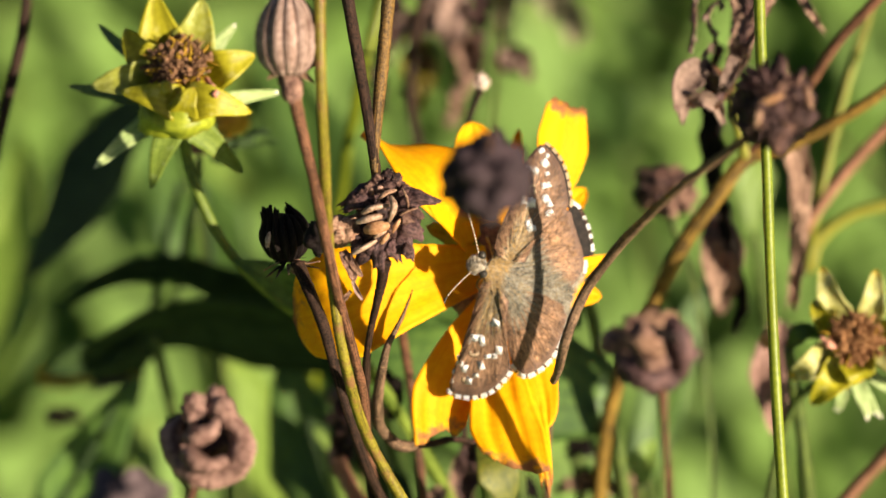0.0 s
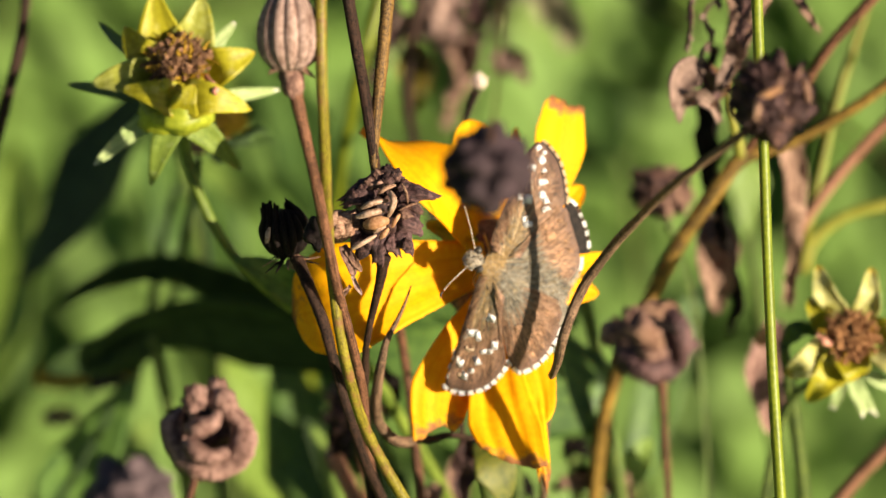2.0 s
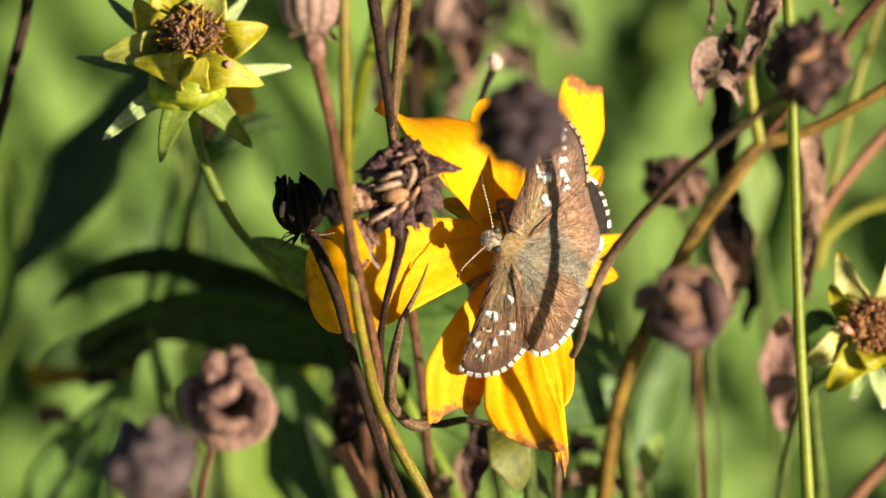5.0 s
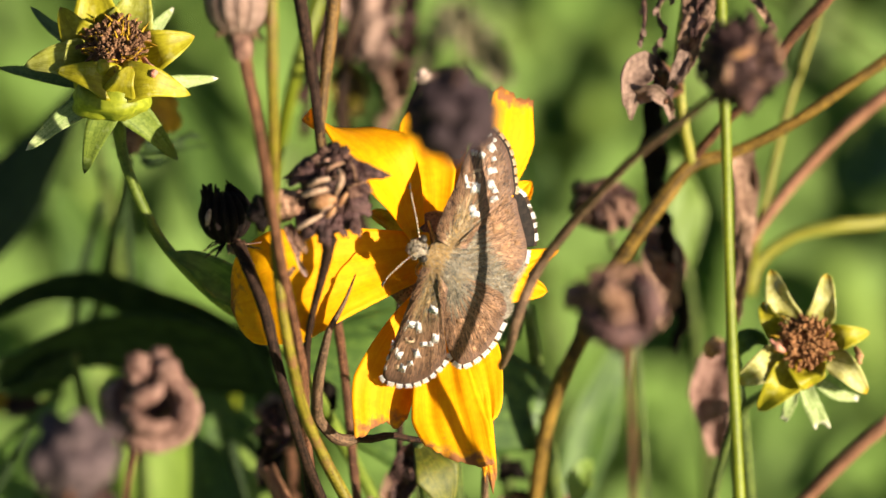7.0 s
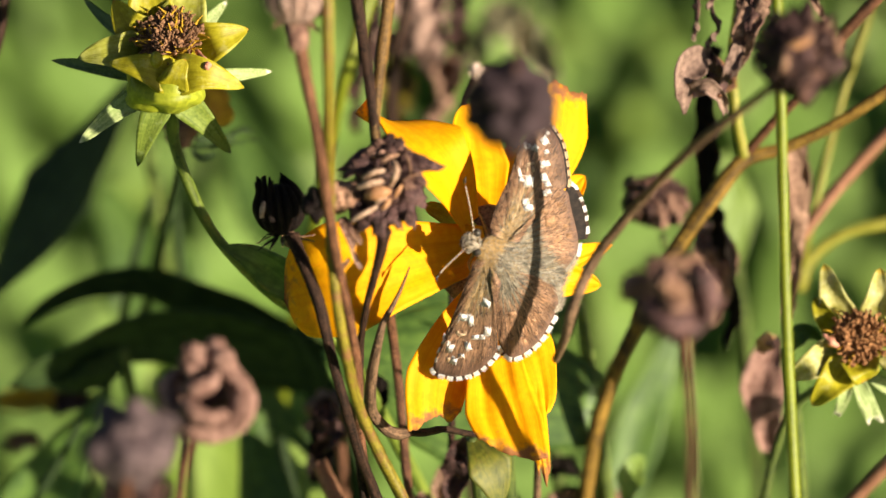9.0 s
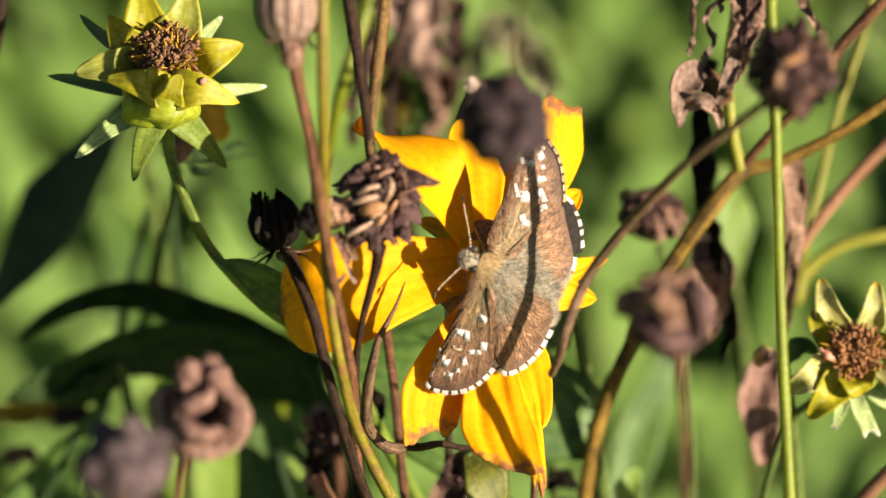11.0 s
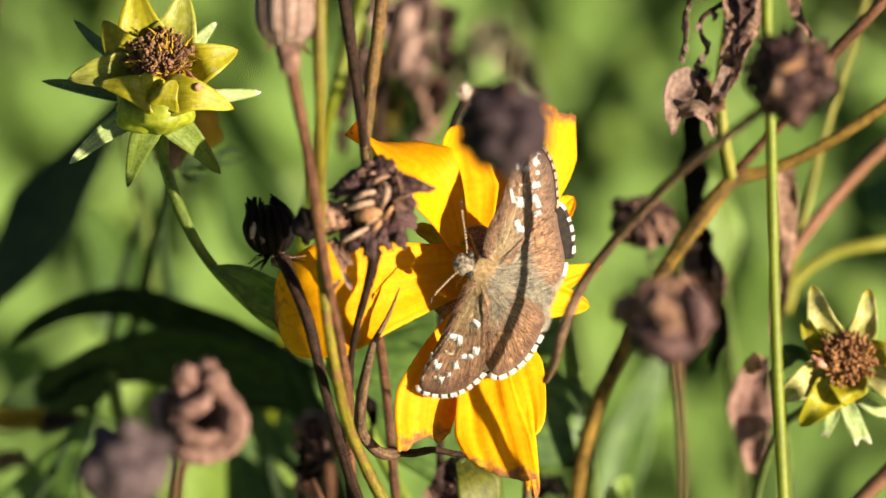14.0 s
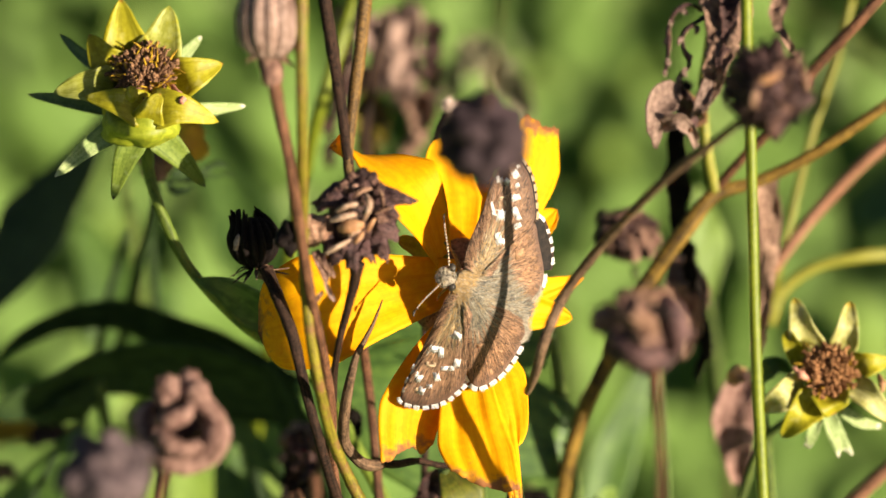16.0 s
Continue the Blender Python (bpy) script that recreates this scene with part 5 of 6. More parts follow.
    for k, (c, ax) in enumerate((((-0.32, -0.22, 0.88), (0.25, 1, 0)), ((-0.06, 0.12, 0.96), (1, 0.4, 0)), ((0.78, 0.14, 0.55), (-0.2, 1, 0)))):
        part("seed", lump(Geo(), np.array(c) * size, (0.4, 1.15, 0.35), axis=ax, seed=k, rough=0.2, rings=10, sides=12), SEED_ORANGE if k == 1 else HUSK_TAN, th)
    stem(th, o, stem_pts, stem_r, stem_m, seed=seed)
    return th


# shaggy head on the long curved brown stem
shaggy_head((31.2, 15.2, 55.0), 4.15, "shaggy dark purple-brown dried seed head", [(28.7, 12.0, 53.0), (27.6, 11.1, 51.0), (23.1, 7.6, 44.0), (19.7, 4.1, 35.5), (16.5, 0.3, 28.5), (13.8, -3.7, 25.0), (12.0, -8.1, 25.0), (11.5, -10.4, 23.0), (10.8, -12.7, 16.0), (10.9, -12.9, 14.0), (11.1, -13.1, 8.0), (10.9, -14.5, -4.0), (10.6, -17.0, -11.0), (10.1, -23.1, -18.0), (10.2, -33.7, -28.0)],
            [0.4, 0.4, 0.42, 0.45, 0.5, 0.52, 0.5, 0.45, 0.34, 0.01, 0.008, 0.01, 0.36, 0.4, 0.45], STEM_GREY, 2)
# dusky closed head low in the view
husk_head("dried_flower", (-27.0, -19.7, 80.0), 3.9, "dusky purple-brown closed dried seed head", [(-27.2, -22.7, 82.0), (-27.3, -25.5, 84.0), (-27.4, -27.7, 86.0)], [0.4, 0.4, 0.4], STEM_BROWN, husk=HUSK_DUSK, inner=HUSK_DUSK,
          axis=(-0.1, 0.9, 0.4), bracts=10, seed=5, core=0.92, curl=0.85, width=0.9)
husk_head("dried_flower", (-27.8, -24.7, 60.0), 2.9, "dark ragged seed head low among the stems", [(-28.0, -26.4, 61.0), (-28.1, -28.8, 62.0)], [0.4, 0.4], STEM_DARK, husk=HUSK, inner=HUSK, axis=(-0.1, 0.9, 0.4), bracts=10, seed=6, core=0.7)
# brown ones behind
husk_head("dried_flower", (-11.0, -19.2, -55.0), 3.4, "withered brown seed head in the shade behind the stems", [(-11.0, -22.7, -56.0), (-10.6, -27.2, -58.0), (-10.3, -32.3, -60.0)], [0.6, 0.6, 0.6], STEM_BROWN, husk=HUSK_BROWN, inner=HUSK_TAN, seed=7, bracts=8, width=0.7)
husk_head("dried_flower", (24.0, 4.6, -55.0), 3.4, "reddish brown withered head behind the branch", [(24.7, 0.8, -56.0), (26.7, -4.5, -60.0), (28.8, -19.7, -64.0), (29.7, -43.2, -70.0)], [0.5, 0.32, 0.3, 0.3], STEM_MOSS, husk=HUSK_BROWN, inner=HUSK, seed=8)


def lobed_head(o, label, rolls, lumps, stem_pts, stem_r, seed, size=1.0, wrinkle=0.4):
    """A withered head of thick rolled husks round a sunken heart: rolls are (line, radii, material), lumps (place, half-sizes, axis, material)."""
    th = thing("dried_flower", o, label, "seed head", "dried seed heads")
    for k, (pts, rad, m) in enumerate(rolls):
        part("rolled_husk", crinkle(tube(Geo(), np.array(away(pts, o)) * size, np.array(rad) * size, sides=22, n=14 * len(pts), ridge=0.02, knots=0.03, seed=seed + k), wrinkle * size, 1.5, seed + k), m, th)
    for k, (at, half, ax, m) in enumerate(lumps):
        part("crumpled_husk", crinkle(lump(Geo(), away([at], o)[0] * size, np.array(half) * size, axis=ax, seed=seed + k, rough=0.3, rings=28, sides=34, freq=2.2), wrinkle * size, 1.3, seed + k), m, th)
    stem(th, o, stem_pts, stem_r, STEM_BROWN, seed=seed)


lobed_head((19.4, -6.8, 67.0), "open dried flower with tan heart and rolled husks",
           [([(21.2, -3.5, 66.0), (22.7, -4.6, 67.0), (23.4, -6.6, 67.0), (23.3, -8.5, 66.0), (22.0, -10.0, 65.0)], [0.9, 1.25, 1.3, 1.2, 0.7], HUSK_DEEP),
            ([(19.1, -3.9, 68.0), (20.5, -4.6, 69.0), (21.7, -5.0, 69.0), (22.5, -5.6, 68.0)], [0.5, 0.7, 0.6, 0.3], HUSK_BLACK),
            ([(16.4, -6.6, 67.0), (17.1, -8.6, 69.0), (19.0, -9.9, 70.0), (21.3, -9.5, 68.0)], [1.1, 1.5, 1.6, 1.0], HUSK_DEEP),
            ([(18.0, -7.6, 70.0), (19.4, -8.2, 71.5), (21.0, -7.8, 70.0)], [0.6, 0.8, 0.5], HUSK_BROWN)],
           [((15.5, -5.6, 67.0), (1.6, 1.7, 1.3), (0.3, 1, 0), HUSK_BROWN), ((17.8, -4.0, 68.0), (1.5, 1.2, 1.0), (0.3, 1, 0), HUSK_BROWN), ((20.2, -3.4, 66.0), (1.3, 2.2, 1.0), (1, 0.15, 0), HUSK_TAN),
            ((18.4, -5.7, 69.0), (2.0, 2.4, 1.3), (1, -0.5, 0), HUSK_BROWN), ((19.0, -6.1, 70.5), (1.1, 1.9, 0.9), (1, -0.5, 0), HUSK_TAN), ((20.1, -6.8, 70.5), (0.9, 0.9, 0.7), (1, 0.5, 0), HUSK_TAN),
            ((20.0, -7.3, 65.0), (4.4, 3.9, 2.0), (0.2, 1, 0), HUSK_DEEP), ((17.4, -7.6, 67.0), (1.9, 2.2, 1.4), (0.6, 1, 0), HUSK_DEEP), ((20.2, -10.1, 66.0), (1.5, 1.7, 1.4), (0, 1, 0), HUSK_DEEP)],
           [(20.5, -10.5, 67.0), (20.6, -13.0, 68.0), (20.8, -18.3, 70.0), (20.8, -24.1, 72.0), (20.8, -28.9, 74.0)], [0.5, 0.34, 0.32, 0.32, 0.34], 40, size=0.78)
lobed_head((-21.8, -15.6, 50.0), "curled brown dried flower on a thin stem",
           [([(-20.2, -13.1, 51.0), (-18.4, -15.1, 51.0), (-18.4, -17.6, 52.0), (-20.2, -19.3, 52.0), (-22.7, -19.2, 52.0), (-24.8, -17.4, 51.0), (-25.4, -15.1, 50.0), (-24.4, -13.6, 49.0)], [0.8, 1.1, 1.4, 1.0, 1.3, 1.05, 1.2, 0.5], HUSK_ROSE),
            ([(-23.7, -15.4, 52.0), (-22.4, -15.2, 53.0), (-21.3, -14.8, 53.0), (-20.7, -13.8, 52.0)], [0.8, 1.0, 0.8, 0.5], HUSK_ROSE),
            ([(-23.7, -16.6, 53.0), (-22.6, -17.6, 54.0), (-21.4, -18.1, 54.0), (-19.9, -17.6, 53.0)], [0.9, 1.0, 0.9, 0.6], HUSK_ROSE),
            ([(-21.5, -12.8, 50.0), (-20.2, -12.4, 51.0), (-19.2, -13.6, 51.0)], [0.8, 1.1, 0.8], HUSK_ROSE)],
           [((-23.1, -12.4, 51.0), (1.15, 1.5, 1.0), (0.2, 1, 0), HUSK_ROSE), ((-20.9, -11.4, 50.0), (0.95, 1.0, 0.8), (0, 1, 0), HUSK_ROSE), ((-22.1, -16.2, 48.0), (3.2, 3.2, 1.6), (0, 1, 0), HUSK),
            ((-24.6, -14.3, 49.0), (1.0, 1.0, 0.9), (0, 1, 0), HUSK_BLACK)],
           [(-23.0, -19.7, 50.0), (-23.4, -21.0, 51.0), (-23.8, -23.0, 52.0), (-24.5, -28.9, 55.0)], [0.5, 0.36, 0.35, 0.4], 60, size=0.94, wrinkle=0.2)


def black_head():
    o = (-16.2, 1.7, 11.0)
    th = thing("dried_flower", o, "closed seed head, shade in its black colour, with ragged pale base fibres", "seed head", "dried seed heads")
    r1 = np.random.default_rng(9)
    a = unit(np.array([-0.12, 0.95, 0.25]))
    x = unit(np.cross(a, (0, 0, 1.0)))
    z = np.cross(x, a)
    # husks and stem are near-black, with the shade over them in the colour
    part("core", lump(Geo(), a * 0.1, (1.9, 2.5, 1.9), axis=a, seed=4, rough=0.1), HUSK_BLACK, th)
    for i in range(16):
        ph = 2 * math.pi * i / 16
        out = x * math.cos(ph) + z * math.sin(ph)
        top = 2.6 + r1.uniform(-0.4, 0.5) + (0.5 if out[0] < -0.3 else 0)
        sp = [-a * 2.2 + out * 0.8, -a * 1.2 + out * 2.0, a * 0.6 + out * 2.5, a * 2.0 + out * 2.05, a * top + out * (1.35 + 0.7 * max(0, -out[0]))]
        part("husk", blade(Geo(), sp, [0.5, 0.95, 1.0, 0.8, 0.45], face=out, cup=-0.6, ragged=0.25, ruffle=0.05, thick=0.15, nu=14, nv=6, seed=i), HUSK_BLACK, th)
    part("seed", lump(Geo(), away([(-17.8, 1.7, 14.0)], o)[0], (0.28, 0.75, 0.2), axis=(0.15, 1, 0), rough=0.2), SEED, th, "pale seed between the husks")
    for i in range(12):
        ph = 2 * math.pi * i / 12
        out = x * math.cos(ph) + z * math.sin(ph)
        sp = [-a * 2.4 + out * 0.6, -a * 2.6 + out * 1.7, -a * (2.4 + r1.uniform(0, 1.1)) + out * r1.uniform(2.2, 3.6)]
        part("fibre", blade(Geo(), [p + r1.normal(size=3) * 0.1 for p in sp], [0.5, 0.45, 0.08], face=out + a, thick=0.06, nu=6, nv=3, seed=i), HUSK_TAN if i % 3 == 0 else HUSK_BLACK, th)
    part("neck", lump(Geo(), away([(-15.0, -1.3, 11.0)], o)[0], (0.75, 0.9, 0.75), axis=(0.35, -1, 0), rough=0.3, seed=3), HUSK_TAN, th, "pale ragged neck")
    stem(th, o, [(-15.0, -0.8, 11.5), (-14.0, -3.1, 12.5), (-12.4, -7.1, 13.0), (-11.2, -12.0, 12.0), (-9.8, -17.2, 10.0), (-8.6, -21.4, 7.0), (-6.7, -26.5, 2.0), (-4.5, -32.4, -0.0)], [0.72, 0.62, 0.6, 0.52, 0.5, 0.52, 0.56, 0.6], STEM_DARK, seed=3, label="dark stem of the closed head")


black_head()


def seedy_head():
    o = (-5.6, 4.1, 22.0)
    th = thing("dried_flower", o, "burst dark seed head full of pale tan seeds", "seed head", "dried seed heads")
    part("core", crinkle(lump(Geo(), (-0.3, -0.5, -1.0), (3.1, 3.0, 2.0), seed=8, rough=0.25, rings=32, sides=40, freq=2.2), 0.5, 1.4, 3), HUSK, th)
    # dry petals round the seeds: a pointed one to each side, broken ones below
    for k, (pts, w, m) in enumerate((([(-0.4, 1.9, -0.2), (-2.6, 1.6, 1.0), (-4.3, 0.7, 0.4)], [2.2, 2.4, 0.5], HUSK_DEEP), ([(-0.97, 2.94, -0.6), (-3.0, 2.24, 0.4), (-4.7, 1.1, -0.2)], [1.8, 1.7, 0.4], HUSK_DEEP),
                                     ([(1.0, 1.7, 0.0), (3.17, 1.9, 1.0), (5.25, 1.5, 0.6)], [2.4, 2.6, 0.5], HUSK_DEEP), ([(1.29, 1.45, 0.5), (2.6, 0.71, 1.1), (3.8, 0.0, 0.5)], [1.8, 1.9, 0.5], HUSK),
                                     ([(1.2, -0.4, 0.6), (2.39, -1.1, 1.3), (3.6, -1.8, 0.5)], [2.4, 2.6, 1.2], HUSK_DEEP), ([(0.88, -1.35, 0.4), (1.81, -2.83, 1.1), (2.4, -4.0, 0.4)], [1.8, 2.2, 1.0], HUSK_DEEP),
                                     ([(-0.25, -2.0, 0.6), (-0.8, -3.55, 1.2), (-0.84, -5.0, 0.5)], [2.0, 2.2, 1.0], HUSK_DEEP), ([(-1.39, -2.46, 0.2), (-2.31, -3.73, 0.9), (-3.0, -4.5, 0.2)], [1.6, 1.9, 0.8], HUSK),
                                     ([(0.5, -1.9, 0.4), (0.69, -3.2, 1.0), (1.22, -4.1, 0.3)], [1.4, 1.8, 0.7], HUSK_DEEP), ([(-2.2, -1.6, 0.0), (-3.0, -2.6, 0.6), (-3.3, -3.6, 0.2)], [1.4, 1.6, 0.6], HUSK_DEEP))):
        part("husk", blade(Geo(), pts, w, cup=-0.25, ruffle=0.08, ragged=0.2, thick=0.12, nu=20, nv=14, seed=k + 70, crumple=0.34), m, th)
    # crumbled florets along the upper rim
    for k, (c, sz) in enumerate((((-0.76, 3.7, 0), 0.62), ((0.18, 4.15, 0), 0.6), ((1.02, 3.58, 0), 0.66), ((-1.5, 2.97, 0.5), 0.6), ((-2.25, 2.42, 0.6), 0.55), ((0.1, 3.2, 0.5), 0.6), ((-0.6, 2.8, 0.9), 0.5), ((1.7, 2.7, 0.3), 0.55), ((-3.1, 2.0, 0.6), 0.45),
                                 ((1.9, -0.2, 1.3), 0.5), ((2.0, -3.2, 1.2), 0.5), ((-1.7, -3.0, 1.0), 0.5))):
        part("crumpled_husk", crinkle(lump(Geo(), c, (sz, sz * 1.2, sz * 0.9), seed=k + 20, rough=0.3, rings=14, sides=18, freq=2.4, axis=(math.cos(k), math.sin(k), 0)), 0.28, 0.7, k), HUSK if k % 3 else HUSK_BROWN, th)
    for pts, w, m in (([(-2.4, 0.5, 1.8), (-1.27, 1.05, 2.4), (0.3, 1.28, 2.0)], 0.30, SEED), ([(0.5, 2.15, 2.0), (0.86, 1.2, 2.9), (0.31, -0.35, 2.4)], 0.33, SEED), ([(-2.9, -0.38, 1.6), (-1.48, 0.05, 2.2), (-0.08, 0.29, 2.0)], 0.37, SEED),
                      ([(-2.1, -1.2, 1.5), (-0.93, -0.9, 2.0), (0.3, -0.74, 1.7)], 0.64, SEED_ORANGE), ([(-3.4, -3.55, 1.4), (-2.17, -2.85, 1.9), (-0.93, -2.19, 1.6)], 0.27, SEED), ([(-0.6, -2.5, 1.6), (-0.11, -2.0, 1.9), (0.26, -1.5, 1.7)], 0.28, SEED_ORANGE),
                      ([(0.64, -1.4, 1.8), (1.03, -0.65, 2.1), (1.4, -0.1, 1.8)], 0.24, SEED_ORANGE), ([(1.6, 2.95, 1.2), (2.07, 2.03, 1.6), (2.23, 0.9, 1.2)], 0.14, HUSK_TAN), ([(-0.83, 1.78, 1.5), (0.04, 2.5, 2.0), (1.05, 2.78, 1.5)], 0.24, HUSK_TAN),
                      ([(1.29, 0.25, 1.4), (2.24, 0.72, 1.8), (3.16, 0.98, 1.4)], 0.13, HUSK_TAN), ([(-1.2, -1.9, 1.5), (-0.6, -1.5, 1.8), (0.0, -1.3, 1.6)], 0.26, SEED)):
        part("seed", tube(Geo(), pts, [w * 0.55, w, w * 1.05, w, w * 0.5], sides=12, n=16, knots=0.04, ridge=0.03), m, th)
    part("tuft", crinkle(lump(Geo(), (-4.4, -1.2, -0.2), (1.5, 1.9, 1.3), axis=(1, 0.1, 0), seed=6, rough=0.22, rings=28, sides=34, freq=2.2), 0.45, 0.9, 4), HUSK_TAN, th, "pinkish tan withered tuft")
    part("tuft", crinkle(lump(Geo(), (-6.9, -2.0, -1.0), (1.2, 1.7, 1.1), seed=7, rough=0.3, rings=18, sides=22), 0.3, 0.9, 5), HUSK_BLACK, th, "black shrivelled tuft")
    for k, (pts, w, m) in enumerate((([(-4.39, -3.2, 0.1), (-3.74, -4.66, 0.5), (-3.2, -6.36, 0.4)], [0.8, 1.1, 0.6], HUSK_BROWN), ([(-3.93, -3.6, 0.2), (-2.99, -5.04, 0.6), (-2.45, -5.81, 0.3)], [0.6, 0.8, 0.4], HUSK_TAN),
                                     ([(-3.39, -6.2, 0.4), (-3.0, -7.3, 0.7), (-2.5, -8.2, 0.4)], [0.35, 0.5, 0.3], BUD_HUSK), ([(-3.59, -7.2, 0.3), (-4.24, -7.93, 0.5), (-5.05, -8.82, 0.2)], [0.45, 0.5, 0.4], HUSK_TAN))):
        part("shred", blade(Geo(), pts, w, ruffle=0.15, cup=0.3, thick=0.1, nu=12, nv=6, seed=k, crumple=0.18), m, th, "torn hanging husk shred")
    stem(th, o, [(-6.0, -0.3, 21.0), (-6.12, -1.57, 20.0), (-6.77, -4.36, 18.0), (-7.43, -6.8, 16.0), (-7.9, -9.06, 14.0), (-8.2, -10.8, 12.0), (-8.3, -13.1, 9.0), (-8.6, -19.1, 5.0), (-8.0, -25.8, 2.0), (-6.9, -32.6, -2.0)], [0.8, 0.55, 0.42, 0.36, 0.34, 0.34, 0.38, 0.42, 0.45, 0.5], STEM_DARK, seed=4, label="dark stem")


seedy_head()


def ribbed_bud():
    o = (-14.3, 21.7, 40.0)
    th = thing("seed_bud", o, "closed pinkish brown ribbed seed bud on a brown stem", "seed head", "dried seed heads")
    part("core", lump(Geo(), (0, 0.4, 0), (2.7, 3.7, 2.7), seed=4, rough=0.05), HUSK_BROWN, th, "darker core between the ribs")
    for i in range(13):
        ph = 2 * math.pi * i / 13
        out = np.array([math.cos(ph), 0, math.sin(ph)])
        up = np.array([0, 1.0, 0])
        sp = [-up * 3.4 + out * 1.3, -up * 1.8 + out * 2.75, up * 0.8 + out * 2.95, up * 3.0 + out * 2.2, up * 4.6 + out * 0.9]
        part("husk", blade(Geo(), sp, [0.8, 1.35, 1.5, 1.2, 0.4], face=out, cup=-0.3, ruffle=0.02, thick=0.2, nu=14, nv=6, seed=i), BUD_HUSK, th)
    for k, e in enumerate(((3.3, -2.6, 0), (2.6, -4.2, 0.3), (-2.0, -3.8, 0.4))):
        part("fibre", blade(Geo(), [(e[0] * 0.4, -3.0, 0.5), (e[0] * 0.8, e[1] + 0.4, 0.5), e], [0.6, 0.6, 0.1], thick=0.08, nu=6, nv=3, ruffle=0.1, seed=k), HUSK_TAN, th)
    part("neck", lump(Geo(), (0.2, -4.3, 0), (1.1, 1.8, 1.0), axis=(0.2, -1, 0), seed=9, rough=0.2, ribs=6, rib_depth=0.1), HUSK_BROWN, th)
    stem(th, o, [(-14.1, 18.0, 40.0), (-13.5, 14.8, 39.0), (-12.3, 8.8, 36.0), (-11.4, 2.7, 31.0), (-10.4, -3.5, 25.0), (-9.1, -10.0, 18.0), (-8.5, -14.2, 12.0), (-8.4, -19.2, 6.0), (-7.5, -26.6, 0.0), (-6.6, -32.8, -4.0)],
         [0.75, 0.62, 0.56, 0.55, 0.52, 0.52, 0.5, 0.5, 0.5, 0.5], STEM_BROWN, seed=5, label="reddish brown stem")


ribbed_bud()


# ---- bare stems ----
def bare_stem(points, radii, material, label, ground=True, name="plant_stem", seed=0, **k):
    o = points[0]
    th = thing(name, o, label, "stem")
    stem(th, o, points, radii, material, ground=ground, seed=seed, **k)
    return th


bare_stem([(-9.5, 26.7, 18.0), (-8.6, 21.1, 18.0), (-7.7, 15.5, 18.0), (-7.0, 10.4, 17.5), (-6.6, 6.6, 16.0), (-6.3, 1.7, 14.0), (-6.2, -1.5, 13.0), (-6.85, -4.3, 11.0), (-7.5, -6.7, 10.0), (-7.95, -9.0, 9.0), (-8.3, -13.0, 6.0), (-8.6, -20.0, 2.0), (-7.4, -27.5, -4.0), (-6.4, -33.1, -8.0)], [0.62, 0.62, 0.56, 0.55, 0.5, 0.4, 0.34, 0.3, 0.3, 0.3, 0.34, 0.4, 0.45, 0.5], STEM_DARK, "dark dry stem joined to another", seed=11)
bare_stem([(-5.3, 26.6, 17.5), (-5.7, 22.2, 17.5), (-6.2, 17.7, 17.5), (-6.7, 12.7, 17.5), (-6.9, 9.9, 17.5), (-6.9, 8.0, 17.5)], [0.64, 0.64, 0.60, 0.52, 0.4, 0.25], STEM_GOLD, "ridged golden brown dry stem joined to a dark one", seed=12, ridge=0.14, ground=False)
bare_stem([(-11.2, 26.8, 41.0), (-11.2, 19.3, 41.0), (-11.1, 11.8, 38.0), (-11.1, 4.8, 32.0), (-11.0, -1.9, 25.0), (-10.5, -6.9, 23.0), (-9.6, -12.1, 20.0), (-8.1, -18.1, 14.0), (-6.5, -21.7, 11.0), (-4.0, -26.5, 8.0), (-1.4, -31.9, 6.0)],
          [0.56, 0.56, 0.54, 0.52, 0.5, 0.5, 0.52, 0.55, 0.58, 0.6, 0.6], STEM_OCHRE, "ochre green stem mottled with brown", seed=13, ridge=0.1)
bare_stem([(-2.1, -18.8, -2.0), (-3.6, -20.2, -0.5), (-5.3, -20.1, 1.0), (-6.8, -18.6, 2.0), (-7.25, -16.2, 5.5), (-6.97, -13.5, 8.0), (-6.5, -11.2, 9.5), (-5.93, -9.1, 9.8), (-5.18, -7.7, 9.5), (-4.42, -6.2, 9.2), (-3.86, -4.8, 8.9), (-3.45, -3.7, 8.6)], [0.5, 0.55, 0.58, 0.58, 0.55, 0.5, 0.42, 0.32, 0.24, 0.17, 0.11, 0.05],
          STEM_GREY, "grey-brown stem bent into a hook", seed=14, knots=0.012, ridge=0.08, ground=False, sides=12)
bare_stem([(9.5, -21.2, -12.0), (5.6, -20.7, -9.0), (2.2, -20.3, -6.0), (0.2, -19.9, -4.0), (-1.9, -20.2, -2.0), (-3.4, -20.1, -0.5)], [0.3, 0.3, 0.32, 0.36, 0.42, 0.45], STEM_DARK, "thin dark side stem of the hooked one", ground=False, seed=24)
bare_stem([(31.3, 27.7, 25.3), (31.5, 19.9, 25.3), (31.9, 10.5, 25.3), (32.2, -0.5, 25.3), (32.6, -11.6, 25.3), (33.3, -24.5, 25.3), (33.6, -30.0, 25.3)], [0.58, 0.55, 0.53, 0.52, 0.54, 0.58, 0.6], STEM_GREEN, "smooth bright green upright stem", knots=0.008, seed=15, ridge=0.02)
